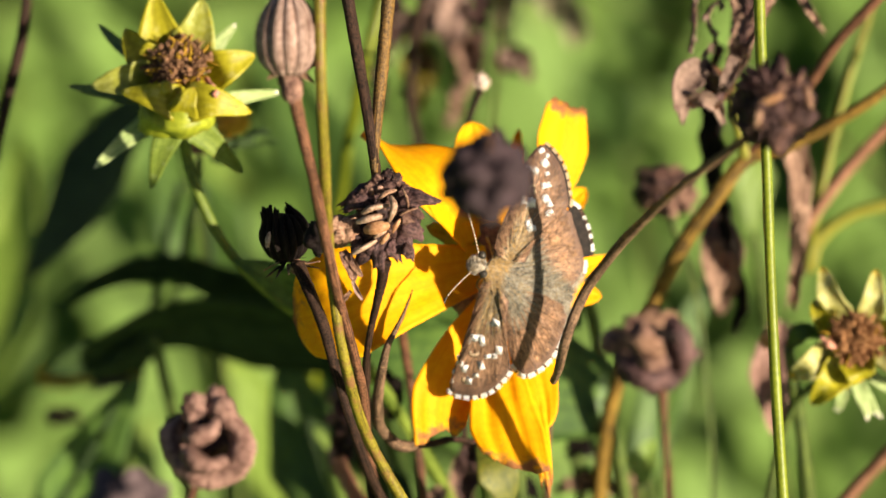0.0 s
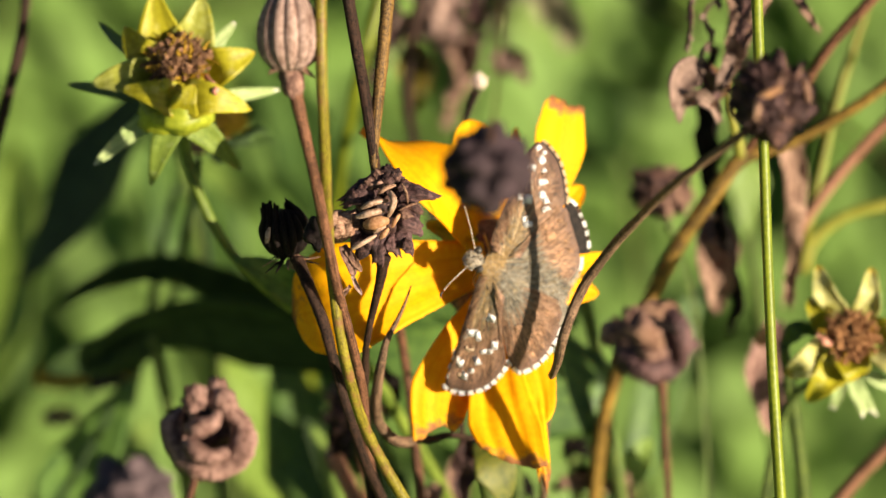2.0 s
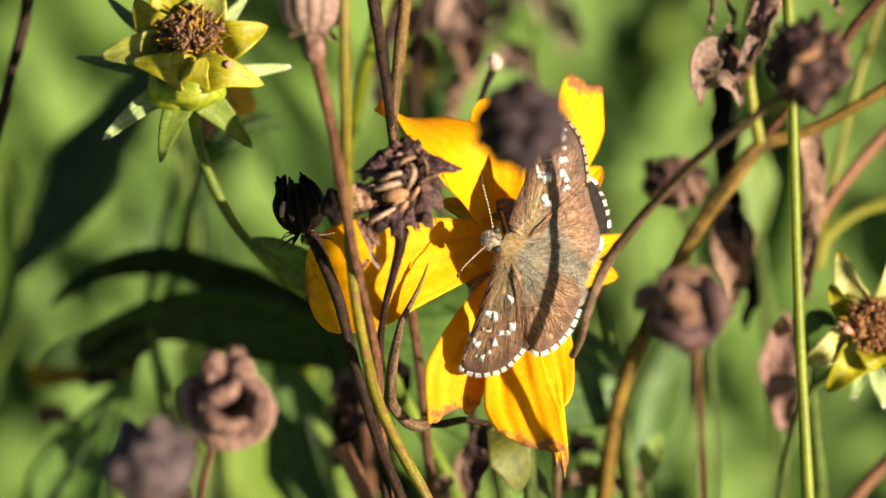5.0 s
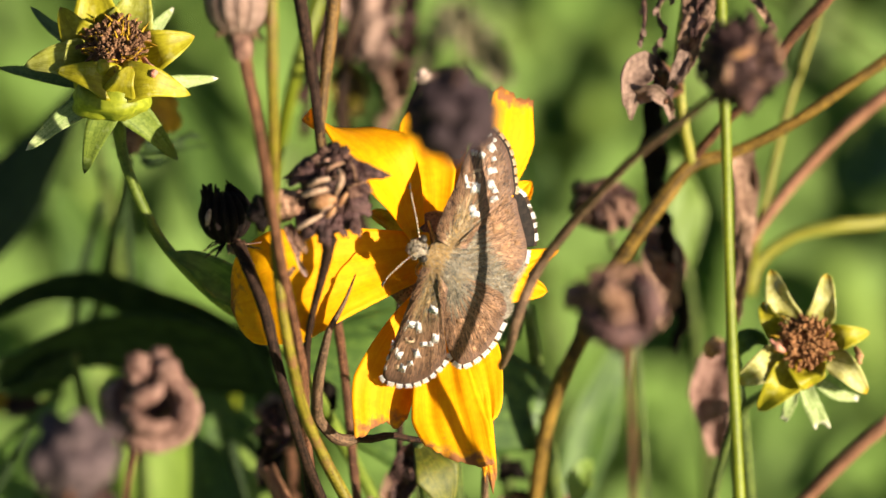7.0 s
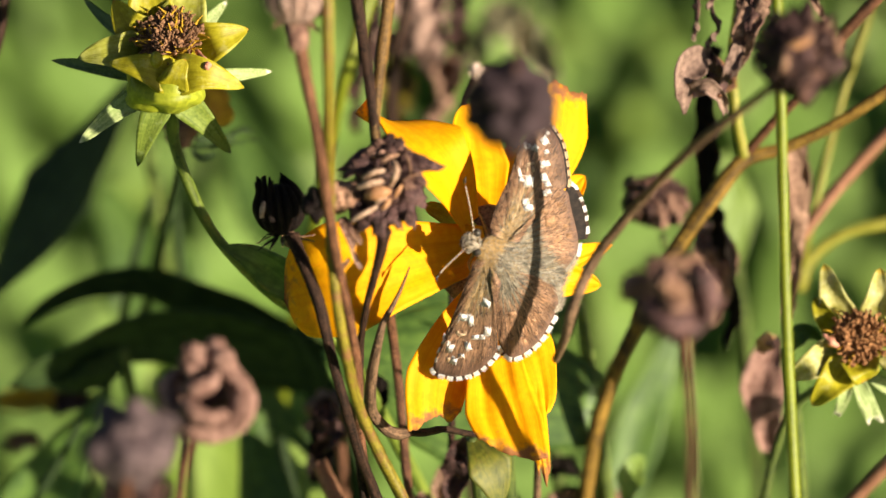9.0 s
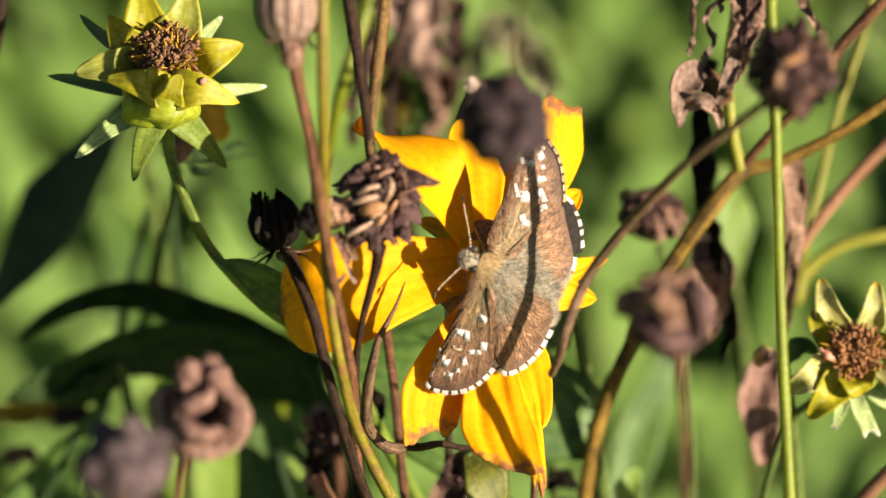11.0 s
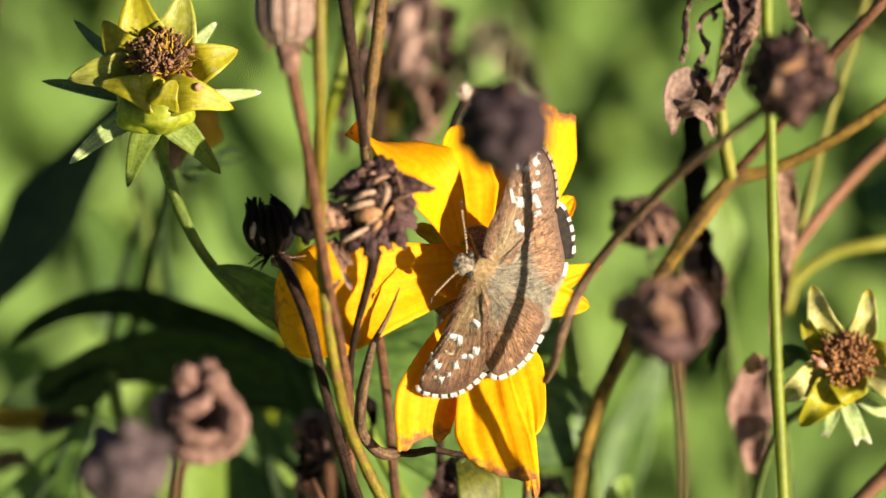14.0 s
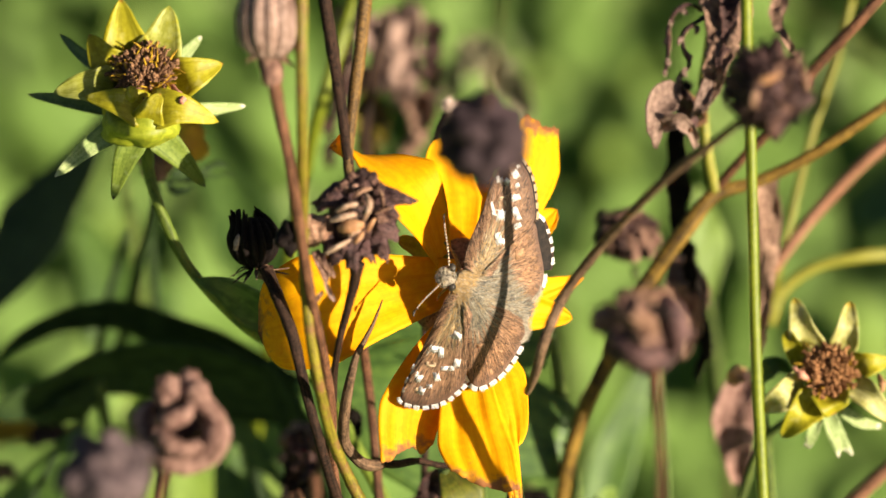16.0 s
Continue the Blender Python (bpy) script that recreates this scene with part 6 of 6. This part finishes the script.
bare_stem([(54.3, 20.6, -30.0), (48.9, 17.0, -30.0), (42.4, 12.6, -31.0), (36.4, 9.7, -32.0), (32.2, 8.4, -32.0), (29.2, 4.8, -32.0), (25.7, -0.1, -33.0), (21.7, -8.0, -36.0), (17.6, -17.8, -40.0), (15.5, -31.5, -46.0)], [0.6, 0.6, 0.62, 0.66, 0.8, 0.92, 0.9, 0.85, 0.8, 0.8],
          STEM_BRANCH, "golden brown branched stem", seed=16)
bare_stem([(50.8, 31.3, -20.0), (46.2, 26.0, -21.0), (42.2, 21.6, -23.0), (37.8, 15.2, -27.0), (35.3, 12.6, -29.0), (32.3, 8.9, -32.0)], [0.62, 0.62, 0.6, 0.55, 0.5, 0.5], STEM_BROWN, "reddish brown side branch", seed=17, ground=False)
bare_stem([(57.6, 19.1, -48.0), (50.8, 13.5, -50.0), (45.5, 7.9, -52.0), (41.8, 3.2, -52.0), (39.6, -0.3, -52.0), (38.7, -3.4, -52.0)], [0.72, 0.72, 0.70, 0.65, 0.5, 0.4], STEM_RUST, "rust brown slanting stem", seed=18, ground=False)
bare_stem([(32.3, 8.4, -32.0), (31.1, 13.8, -30.0), (30.7, 18.6, -29.0), (31.3, 24.6, -29.0), (32.5, 31.9, -30.0)], [0.7, 0.6, 0.55, 0.5, 0.5], STEM_YELLOW, "yellow stem between withered leaves", seed=19, ground=False)
bare_stem([(60.2, 4.6, -70.0), (56.2, 3.1, -68.0), (50.8, 2.5, -66.0), (45.7, 1.2, -66.0), (41.8, -2.0, -66.0), (40.7, -5.2, -66.0)], [0.75, 0.75, 0.75, 0.7, 0.7, 0.8], STEM_YELLOW, "yellow green arching stem far back", seed=20, ground=False)
bare_stem([(49.3, 31.5, -58.0), (47.5, 24.6, -58.0), (45.0, 16.9, -58.0), (42.5, 6.8, -58.0), (41.2, 1.1, -58.0), (40.5, -5.2, -64.0)], [0.5, 0.5, 0.5, 0.5, 0.5, 0.5], STEM_YELLOW, "thin yellow green stem", seed=21, ground=False)
bare_stem([(-46.2, 29.1, -30.0), (-46.9, 23.0, -30.0), (-48.5, 16.2, -30.0), (-50.4, 8.8, -30.0), (-52.8, -5.4, -32.0)], [0.6, 0.6, 0.6, 0.6, 0.6], STEM_DARK, "thin dark stem beside the spent flower", seed=22)
bare_stem([(-5.9, -5.0, -10.0), (-5.2, -10.2, -17.0), (-4.5, -15.6, -20.0), (-3.9, -22.1, -22.0), (-2.8, -32.8, -24.0)], [0.45, 0.5, 0.5, 0.5, 0.5], STEM_BROWN, "thin pinkish brown stem under the flower", seed=23)
bare_stem([(-13.1, -23.9, -30.0), (-10.7, -28.9, -30.0), (-8.9, -35.2, -32.0)], [0.9, 0.9, 0.9], STEM_RUST, "dull brown stem behind the others", seed=25)
bare_stem([(54.0, -18.7, -36.0), (49.4, -23.0, -38.0), (45.9, -26.8, -40.0), (38.9, -35.6, -44.0)], [0.8, 0.8, 0.8, 0.8], STEM_RUST, "pale brown stem crossing low", seed=26, ground=False)
bare_stem([(-6.1, 33.8, -60.0), (-8.5, 26.0, -58.0), (-10.4, 19.7, -58.0), (-12.6, 10.8, -66.0), (-14.5, 2.0, -78.0), (-17.0, -8.0, -88.0), (-18.0, -14.0, -94.0)], [0.9, 0.9, 0.8, 0.7, 0.7, 0.7, 0.7], STEM_GREEN, "mid-green stem behind the bud", seed=27)
bare_stem([(-3.3, 30.2, -72.0), (-4.9, 22.3, -72.0), (-5.6, 15.7, -72.0), (-4.0, 6.4, -74.0), (1.2, -11.2, -80.0), (3.8, -28.0, -90.0)], [0.6, 0.6, 0.6, 0.6, 0.6, 0.6], STEM_DARK, "dark brown stalk far back", seed=28)
bare_stem([(19.3, -13.5, -45.0), (17.7, -18.0, -46.0), (16.5, -23.9, -48.0), (15.6, -37.0, -52.0)], [0.8, 0.8, 0.8, 0.8], STEM_OCHRE, "ochre stem behind the open seed head", seed=29)
bare_stem([(-33.6, 5.5, -84.0), (-35.2, -0.4, -84.0), (-36.8, -8.4, -84.0), (-39.5, -20.3, -86.0), (-42.1, -33.7, -88.0)], [0.5, 0.5, 0.5, 0.55, 0.55], LEAF_SHADE, "green stem coloured dark for shade", seed=30)
bare_stem([(-30.8, 5.5, -80.0), (-30.0, -3.1, -82.0), (-29.5, -14.9, -84.0), (-28.8, -33.6, -88.0)], [0.5, 0.5, 0.5, 0.5], LEAF_SHADE, "green stem coloured dark for shade", seed=31)


bare_stem([(-40.8, -20.4, -72.0), (-41.8, -22.4, -72.0), (-44.2, -26.7, -72.0), (-47.6, -32.4, -72.0)], [0.5, 0.5, 0.5, 0.5], LEAF_SHADE, "green stem coloured dark for shade, leaning low behind the curled head", seed=32)


def fluffy_stalk():
    o = (3.5, 17.2, -24.0)
    th = thing("withered_stalk", o, "dark thin stalk with a small white fluffy end", "stem")
    r1 = np.random.default_rng(3)
    part("tuft", lump(Geo(), (0, 0, 0), (0.75, 0.7, 0.7), rough=0.35, seed=2), FLUFF, th, "white fluffy tuft")
    geo = Geo()
    for _ in range(90):
        d = unit(r1.normal(size=3) + (0, 0.5, 0.4))
        sd = unit(np.cross(d, (0.3, 0.2, 1.0))) * 0.06
        geo.add([d * 0.4 - sd, d * 0.4 + sd, d * r1.uniform(0.8, 1.3)], [(0, 1, 2)], [(0, 0), (1, 0), (.5, 1)])
    part("bristles", geo, FLUFF, th, kind="stuff")
    stem(th, o, [(3.3, 16.4, -24.0), (2.4, 14.3, -24.0), (1.8, 12.5, -24.0), (1.2, 5.2, -22.0), (1.1, -17.4, -24.0)], [0.4, 0.36, 0.34, 0.34, 0.4], STEM_DARK)


fluffy_stalk()


# ---- withered leaves ----
def withered_leaf(spine, widths, label, material=DRY_LEAF, face=(0, 0, 1), cup=0.25, ruffle=0.12, seed=0, stalk=None, name="withered_leaf", crumple=0.55):
    o = spine[0]
    th = thing(name, o, label, "leaf", "withered leaves")
    part("leaf_blade", blade(Geo(), away(spine, o), widths, face=face, cup=cup, ruffle=ruffle, ragged=0.35, thick=0.15, nu=28, nv=14, seed=seed, crumple=crumple), material, th)
    if stalk:
        part("leaf_stalk", tube(Geo(), away(stalk, o), [0.3, 0.35, 0.4], sides=7), STEM_BROWN, th)
    return th


withered_leaf([(27.8, 18.8, -17.0), (26.1, 18.2, -15.0), (25.0, 16.8, -14.0), (24.8, 14.8, -14.0), (25.0, 12.7, -15.0)], [1.2, 3.0, 3.6, 2.6, 1.2, 0.5], "pale brown withered leaf curling on the stalk", seed=1, face=(0.3, 0.1, 1), cup=0.15, crumple=0.3, material=LEAF_PAPER, stalk=[(27.8, 18.8, -17.0), (29.8, 17.7, -24.0), (30.9, 16.8, -29.0)])
withered_leaf([(25.5, 14.8, -14.0), (27.1, 15.3, -13.0), (28.4, 14.4, -14.0), (29.2, 12.7, -16.0)], [1.6, 1.7, 1.3, 0.7], "narrow tan withered leaf folded over", seed=2, crumple=0.25, material=LEAF_PAPER, stalk=[(28.4, 14.4, -14.0), (29.9, 15.6, -24.0), (30.9, 16.2, -29.0)])
withered_leaf([(27.6, 19.4, -18.0), (28.0, 17.9, -17.0), (28.7, 16.1, -17.0), (29.2, 15.0, -18.0)], [1.0, 2.4, 2.2, 1.0], "dark shrivelled fold of a withered leaf", seed=3, material=HUSK_DEEP, face=(-0.9, 0.1, 0.6), crumple=0.4)
withered_leaf([(32.2, 30.0, -18.0), (32.3, 26.3, -16.0), (31.9, 23.4, -15.0), (30.9, 20.4, -15.0), (30.1, 17.7, -16.0), (29.3, 16.1, -17.0)], [5.6, 5.8, 5.2, 3.6, 2.0, 0.6], "brown wrinkled withered leaf hanging", seed=4, ruffle=0.22, crumple=0.9)
withered_leaf([(32.6, 29.6, -17.0), (32.5, 25.9, -15.5), (32.0, 23.0, -15.0), (31.2, 20.9, -15.0)], [1.6, 2.0, 1.6, 0.6], "dark wrinkled fold beside the hanging leaf", seed=16, ruffle=0.22, crumple=0.8, material=HUSK)
withered_leaf([(33.8, 30.2, -20.0), (34.2, 27.1, -18.0), (33.7, 24.6, -17.0), (33.0, 22.6, -17.0)], [2.0, 2.4, 1.8, 0.6], "brown curled withered leaf", seed=17, ruffle=0.2)
withered_leaf([(30.5, 19.8, -15.0), (30.0, 18.3, -14.0), (29.3, 16.6, -14.0), (28.9, 16.0, -15.0)], [0.8, 1.8, 1.4, 0.5], "small tan withered leaf", seed=5, material=LEAF_PAPER)
withered_leaf([(29.7, 21.0, -40.0), (29.2, 15.6, -42.0), (29.0, 8.3, -44.0), (29.9, 2.1, -46.0)], [1.6, 4.2, 3.8, 3.4, 2.6], "black leaf hanging behind the branch", material=BLACK_LEAF, seed=6, cup=0.15, face=(-1, 0, 0.55))
withered_leaf([(30.3, 3.3, -44.0), (31.3, -2.8, -46.0), (32.1, -7.8, -48.0), (31.6, -11.4, -50.0)], [2.6, 2.8, 3.4, 3.8, 1.6], "black leaf end", material=BLACK_LEAF, seed=7, cup=0.15, face=(-1, 0, 0.55))
withered_leaf([(29.2, 2.2, -48.0), (29.8, -1.6, -46.0), (30.2, -5.4, -46.0), (29.8, -9.2, -48.0)], [2.4, 4.6, 5.2, 4.2, 1.2], "smooth brown withered leaf behind the open seed head", seed=8)
withered_leaf([(37.7, 10.5, -36.0), (38.5, 4.9, -38.0), (38.3, -1.4, -40.0), (37.6, -8.4, -42.0)], [3.2, 3.0, 2.0, 2.0, 1.0], "pinkish brown shrivelled leaf on the branch", seed=9, ruffle=0.25)
withered_leaf([(36.9, -10.3, -52.0), (35.8, -14.1, -50.0), (35.7, -18.4, -50.0), (36.3, -23.5, -52.0)], [1.6, 4.6, 5.4, 4.6, 1.0], "pinkish grey withered leaf behind the green stem", seed=10, crumple=0.25, material=HUSK_ROSE)
withered_leaf([(38.8, 29.9, -26.0), (38.1, 26.7, -24.0), (39.4, 23.6, -22.0), (40.3, 22.4, -22.0)], [1.4, 1.6, 1.2, 0.4], "thin curled dry leaf", seed=11)


def tendril(points, seed):
    """A shrivelled leaf strip, knotted and twisted like a thread."""
    o = points[0]
    r1 = np.random.default_rng(seed)
    th = thing("withered_tendril", o, "thin dark knotted leaf strip with tan edges hanging", "leaf", "withered leaves")
    c = spline(away(points, o), 40)
    rad = 0.16 + 0.16 * np.abs(np.sin(np.linspace(0, 9, 9) + seed)) * r1.uniform(0.6, 1.3, 9)
    part("strip", tube(Geo(), c[::2], list(rad), sides=8, n=60, knots=0.16, seed=seed), HUSK, th)
    for i in (9, 17, 26, 34, 39):
        part("flake", blade(Geo(), [c[i], c[i] + (0.3 * r1.normal(), -0.5, 0.3), c[i] + (0.5 * r1.normal(), -1.0, 0.1)], [0.3, 0.6, 0.2], ruffle=0.2, thick=0.06, nu=6, nv=4, seed=seed + i), LEAF_PAPER, th, "tan curled flake")


tendril([(29.8, 27.2, -18.0), (28.3, 27.7, -17.0), (26.9, 26.8, -16.0), (26.3, 25.2, -17.0), (26.3, 23.1, -16.0), (26.0, 20.8, -17.0)], 2)
tendril([(30.3, 26.5, -18.0), (29.1, 25.7, -17.0), (27.9, 24.7, -16.0), (27.9, 23.2, -17.0), (28.5, 21.5, -16.0), (27.6, 20.2, -17.0)], 5)
withered_leaf([(2.5, -21.0, -20.0), (1.9, -22.6, -21.0), (1.6, -25.0, -22.0), (1.2, -28.0, -23.0)], [0.8, 2.8, 3.4, 3.2, 1.2], "dark brown withered leaf under the flower", material=HUSK, seed=14, face=(-0.3, 0, 1))
withered_leaf([(0.8, -32.5, -44.0), (0.1, -27.5, -42.0), (0.8, -25.1, -42.0), (1.5, -22.7, -44.0)], [2.5, 3.0, 2.6, 0.8], "tan withered leaf low behind the flower", seed=15)
for k, (line, w, m) in enumerate((([(-3.4, 32.8, -100.0), (-2.0, 27.2, -98.0), (-1.3, 23.9, -98.0), (-1.6, 20.6, -100.0)], [6.5, 8, 7, 5, 2], BUD_HUSK), ([(-8.6, 22.3, -100.0), (-6.0, 24.3, -98.0), (-2.0, 24.9, -98.0)], [2.5, 4.2, 4, 2], BUD_HUSK),
                                  ([(0.1, 22.5, -98.0), (1.1, 19.1, -97.0), (0.1, 16.4, -98.0), (-1.0, 12.0, -98.0)], [3.2, 3.6, 3, 2, 1], DRY_LEAF), ([(-6.7, 21.7, -96.0), (-5.0, 19.6, -95.0), (-5.3, 16.3, -96.0), (-6.0, 13.7, -98.0)], [2.5, 4.6, 4.4, 3, 1.2], STEM_OCHRE),
                                  ([(6.4, 29.9, -150.0), (9.0, 30.2, -150.0), (12.0, 27.7, -150.0), (13.8, 25.1, -150.0), (14.6, 21.6, -150.0)], [4.2, 5.0, 4.2, 4.2, 4.6, 2.5], LEAF_KHAKI), ([(7.6, 31.4, -156.0), (5.6, 27.6, -156.0), (5.2, 23.6, -156.0), (6.2, 19.6, -156.0)], [2.2, 2.6, 2.4, 1.8, 1], LEAF_KHAKI),
                                  ([(-7.3, 32.8, -90.0), (-8.4, 26.3, -90.0), (-9.5, 20.5, -90.0), (-10.1, 13.0, -92.0)], [2.4, 3, 2.4, 1.6, 1], HUSK), ([(2.6, 31.8, -104.0), (2.2, 25.5, -104.0), (2.6, 19.6, -104.0)], [2.2, 2.6, 2.4, 1], HUSK),
                                  ([(4.8, 18.6, -100.0), (7.0, 19.6, -99.0), (9.0, 17.8, -100.0)], [2.2, 3.6, 3.2, 1.2], LEAF_PAPER))):
    withered_leaf(line, w, "brown withered leaf crumpled far behind the flower", seed=40 + k, material=m, ruffle=0.25, crumple=2.0)


def withered_yellow_flower():
    o = (-27.6, 11.6, -38.0)
    th = thing("withered_flower", o, "withered yellow flower hanging behind the spent one", "flower")
    for k, (pts, w) in enumerate((([(-26.8, 14.8, -36.0), (-25.2, 14.2, -35.0), (-23.7, 13.0, -36.0), (-23.3, 11.8, -37.0)], [2.0, 3.4, 3.4, 1.6]), ([(-25.7, 15.1, -37.0), (-24.0, 15.1, -36.0), (-23.1, 14.2, -37.0)], [1.6, 2.2, 1.0]),
                                  ([(-26.0, 13.0, -36.0), (-24.9, 12.2, -35.0), (-24.3, 11.5, -36.0)], [1.6, 2.2, 1.0]))):
        part("petal", blade(Geo(), away(pts, o), w, cup=0.15, ruffle=0.08, thick=0.15, nu=12, nv=8, seed=k, crumple=0.2), FLORET_GOLD, th)
    part("calyx", lump(Geo(), away([(-28.0, 11.6, -39.0)], o)[0], (1.9, 1.9, 1.6), seed=3, rough=0.3), HUSK_BROWN, th, "brown withered cup")
    for k, pts in enumerate(([(-27.0, 10.1, -42.0), (-24.1, 10.2, -44.0), (-21.4, 10.7, -46.0), (-19.8, 10.5, -47.0)], [(-27.6, 9.5, -42.0), (-25.3, 8.9, -44.0), (-24.1, 9.2, -45.0)], [(-24.7, 10.4, -44.0), (-22.3, 11.5, -46.0), (-20.5, 11.8, -47.0)])):
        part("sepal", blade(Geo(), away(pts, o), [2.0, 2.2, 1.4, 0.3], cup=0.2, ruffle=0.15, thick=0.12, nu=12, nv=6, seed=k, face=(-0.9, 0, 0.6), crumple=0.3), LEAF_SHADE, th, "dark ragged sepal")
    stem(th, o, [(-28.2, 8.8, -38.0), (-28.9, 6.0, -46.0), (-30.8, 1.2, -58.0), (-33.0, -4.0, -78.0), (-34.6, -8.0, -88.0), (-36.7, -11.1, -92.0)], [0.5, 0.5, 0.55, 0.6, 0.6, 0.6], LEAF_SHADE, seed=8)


withered_yellow_flower()


withered_leaf([(-52.2, -18.9, -96.0), (-47.4, -18.2, -95.0), (-44.0, -18.7, -95.0), (-40.7, -18.2, -96.0)], [2.0, 3.4, 3.0, 2.0, 0.8], "yellowish brown withered leaf lying low", material=FLORET_GOLD, seed=81, crumple=0.8)
withered_leaf([(-45.2, -19.2, -92.0), (-42.8, -18.5, -91.0), (-39.8, -19.1, -92.0)], [2.0, 3.0, 2.4, 0.8], "dark brown withered leaf lying low", material=HUSK, seed=82, crumple=0.8)
withered_leaf([(-51.7, -24.1, -100.0), (-49.0, -23.4, -99.0), (-47.0, -24.7, -100.0)], [1.5, 2.6, 2.0, 0.6], "brown withered leaf end", material=HUSK_BROWN, seed=83, crumple=0.8)
withered_leaf([(34.1, -12.0, -30.0), (34.5, -11.0, -29.0), (35.1, -10.3, -30.0)], [0.8, 1.8, 1.6, 0.6], "small orange withered floret", material=SEED_ORANGE, seed=84, name="withered_floret")
broad_leaf([(36.3, -11.9, -24.0), (37.2, -10.3, -22.0), (38.5, -10.0, -22.0), (39.9, -10.9, -23.0)], [0.8, 2.2, 2.2, 1.4, 0.4], LEAF_DEEP, "small dark green leaf beside the pale spent flower", seed=85, face=(-0.5, 0.2, 1))
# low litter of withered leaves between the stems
for k, (line, w, m) in enumerate((([(11.1, -29.3, -52.0), (14.3, -28.5, -50.0), (17.5, -29.2, -52.0), (20.1, -28.8, -54.0)], [0.8, 2.0, 1.8, 1.6, 0.6], DRY_LEAF), ([(12.5, -26.0, -60.0), (14.1, -24.9, -58.0), (15.7, -26.0, -60.0)], [1.0, 2.2, 2.0, 0.5], BLACK_LEAF),
                                  ([(13.7, -27.6, -56.0), (15.6, -28.1, -55.0), (16.9, -26.7, -56.0)], [0.8, 1.8, 1.2, 0.4], BLACK_LEAF), ([(5.7, -29.5, -46.0), (7.6, -28.1, -45.0), (9.1, -30.1, -46.0)], [1.0, 2.2, 1.8, 0.6], BLACK_LEAF),
                                  ([(-12.6, -17.5, -36.0), (-11.9, -20.5, -35.0), (-13.3, -23.7, -36.0)], [1.4, 3.0, 2.6, 0.8], HUSK), ([(-14.3, -19.8, -44.0), (-12.8, -22.3, -43.0), (-13.8, -26.8, -44.0)], [1.2, 3.2, 2.8, 0.8], BLACK_LEAF),
                                  ([(-7.6, -14.1, -30.0), (-6.6, -16.5, -30.0), (-6.9, -19.6, -30.0)], [1.0, 2.2, 1.8, 0.6], BLACK_LEAF), ([(-1.5, -27.3, -34.0), (-2.4, -29.1, -33.0), (-2.7, -32.3, -34.0)], [1.2, 2.6, 2.4, 0.8], DRY_LEAF),
                                  ([(21.5, -27.8, -58.0), (20.2, -29.0, -57.0), (19.6, -31.7, -58.0)], [1.0, 2.0, 2.0, 0.6], HUSK_BROWN))):
    withered_leaf(line, w, "shrivelled brown leaf low among the stems", seed=60 + k, material=m, ruffle=0.25, crumple=0.8)


# ---- what moves ----
def motions():
    # the butterfly slowly turns on its feet
    base = BUTTERFLY.matrix_world.copy()
    rows = []
    # seconds, shift in millimetres, turn in degrees
    for t, x, y, z, rx, ry, rz in (
        (0, 0.00, 0.00, -0.00, -0.0, -0.0, 0.0),
        (0.5, -0.13, 0.07, -0.13, -1.0, -0.9, 0.1),
        (1, -0.16, 0.08, -0.20, -1.1, -0.9, 0.1),
        (1.5, -0.23, -0.05, -0.19, -0.7, -0.5, 0.3),
        (2, -0.23, 0.06, -0.22, -0.7, -0.6, -0.4),
        (2.5, -0.26, 0.04, -0.21, -0.0, -0.4, -0.4),
        (3, -0.23, -0.00, -0.19, 0.2, -0.4, -0.4),
        (3.5, -0.35, -0.05, -0.17, 1.0, 0.1, -0.6),
        (4, -0.28, -0.02, -0.19, 1.0, -0.1, -0.5),
        (4.2, -0.31, -0.07, -0.20, 1.3, -0.5, -0.4),
        (6.3, -0.30, -0.17, -0.19, 1.6, -1.7, -1.1),
        (6.5, -0.53, -0.04, -0.15, 2.3, -1.5, -2.1),
        (7, -0.53, -0.05, -0.10, 2.7, -0.5, -1.9),
        (7.5, -0.54, 0.02, -0.06, 2.9, 0.3, -2.1),
        (8, -0.48, -0.01, -0.00, 3.0, 0.5, -2.2),
        (8.5, -0.63, -0.06, 0.08, 3.4, 1.0, -2.2),
        (9, -0.59, -0.11, 0.16, 3.9, 1.7, -2.1),
        (9.2, -0.49, -0.17, 0.25, 4.8, 2.4, -2.1),
        (11.3, -0.42, -0.25, 0.33, 6.3, 4.4, -2.2),
        (11.5, -0.40, -0.20, 0.36, 6.9, 5.1, -2.1),
        (12, -0.42, -0.20, 0.37, 6.8, 5.5, -2.2),
        (12.5, -0.37, -0.18, 0.35, 7.2, 5.9, -2.3),
        (13, -0.32, -0.21, 0.35, 7.1, 6.3, -2.0),
        (13.5, -0.34, -0.20, 0.36, 7.3, 6.7, -2.2),
        (14, -0.33, -0.18, 0.37, 7.2, 7.0, -2.7),
        (14.5, -0.39, -0.21, 0.38, 7.6, 7.3, -2.6),
        (15, -0.33, -0.24, 0.37, 7.5, 7.8, -2.2),
        (15.5, -0.38, -0.21, 0.36, 7.9, 8.6, -2.4),
        (16, -0.40, -0.24, 0.37, 7.7, 8.9, -2.3),
    ):
        rows.append((t, base @ pose(x * 0.001, y * 0.001, z * 0.001, rx, ry, rz)))
    walk(BUTTERFLY, rows)


motions()
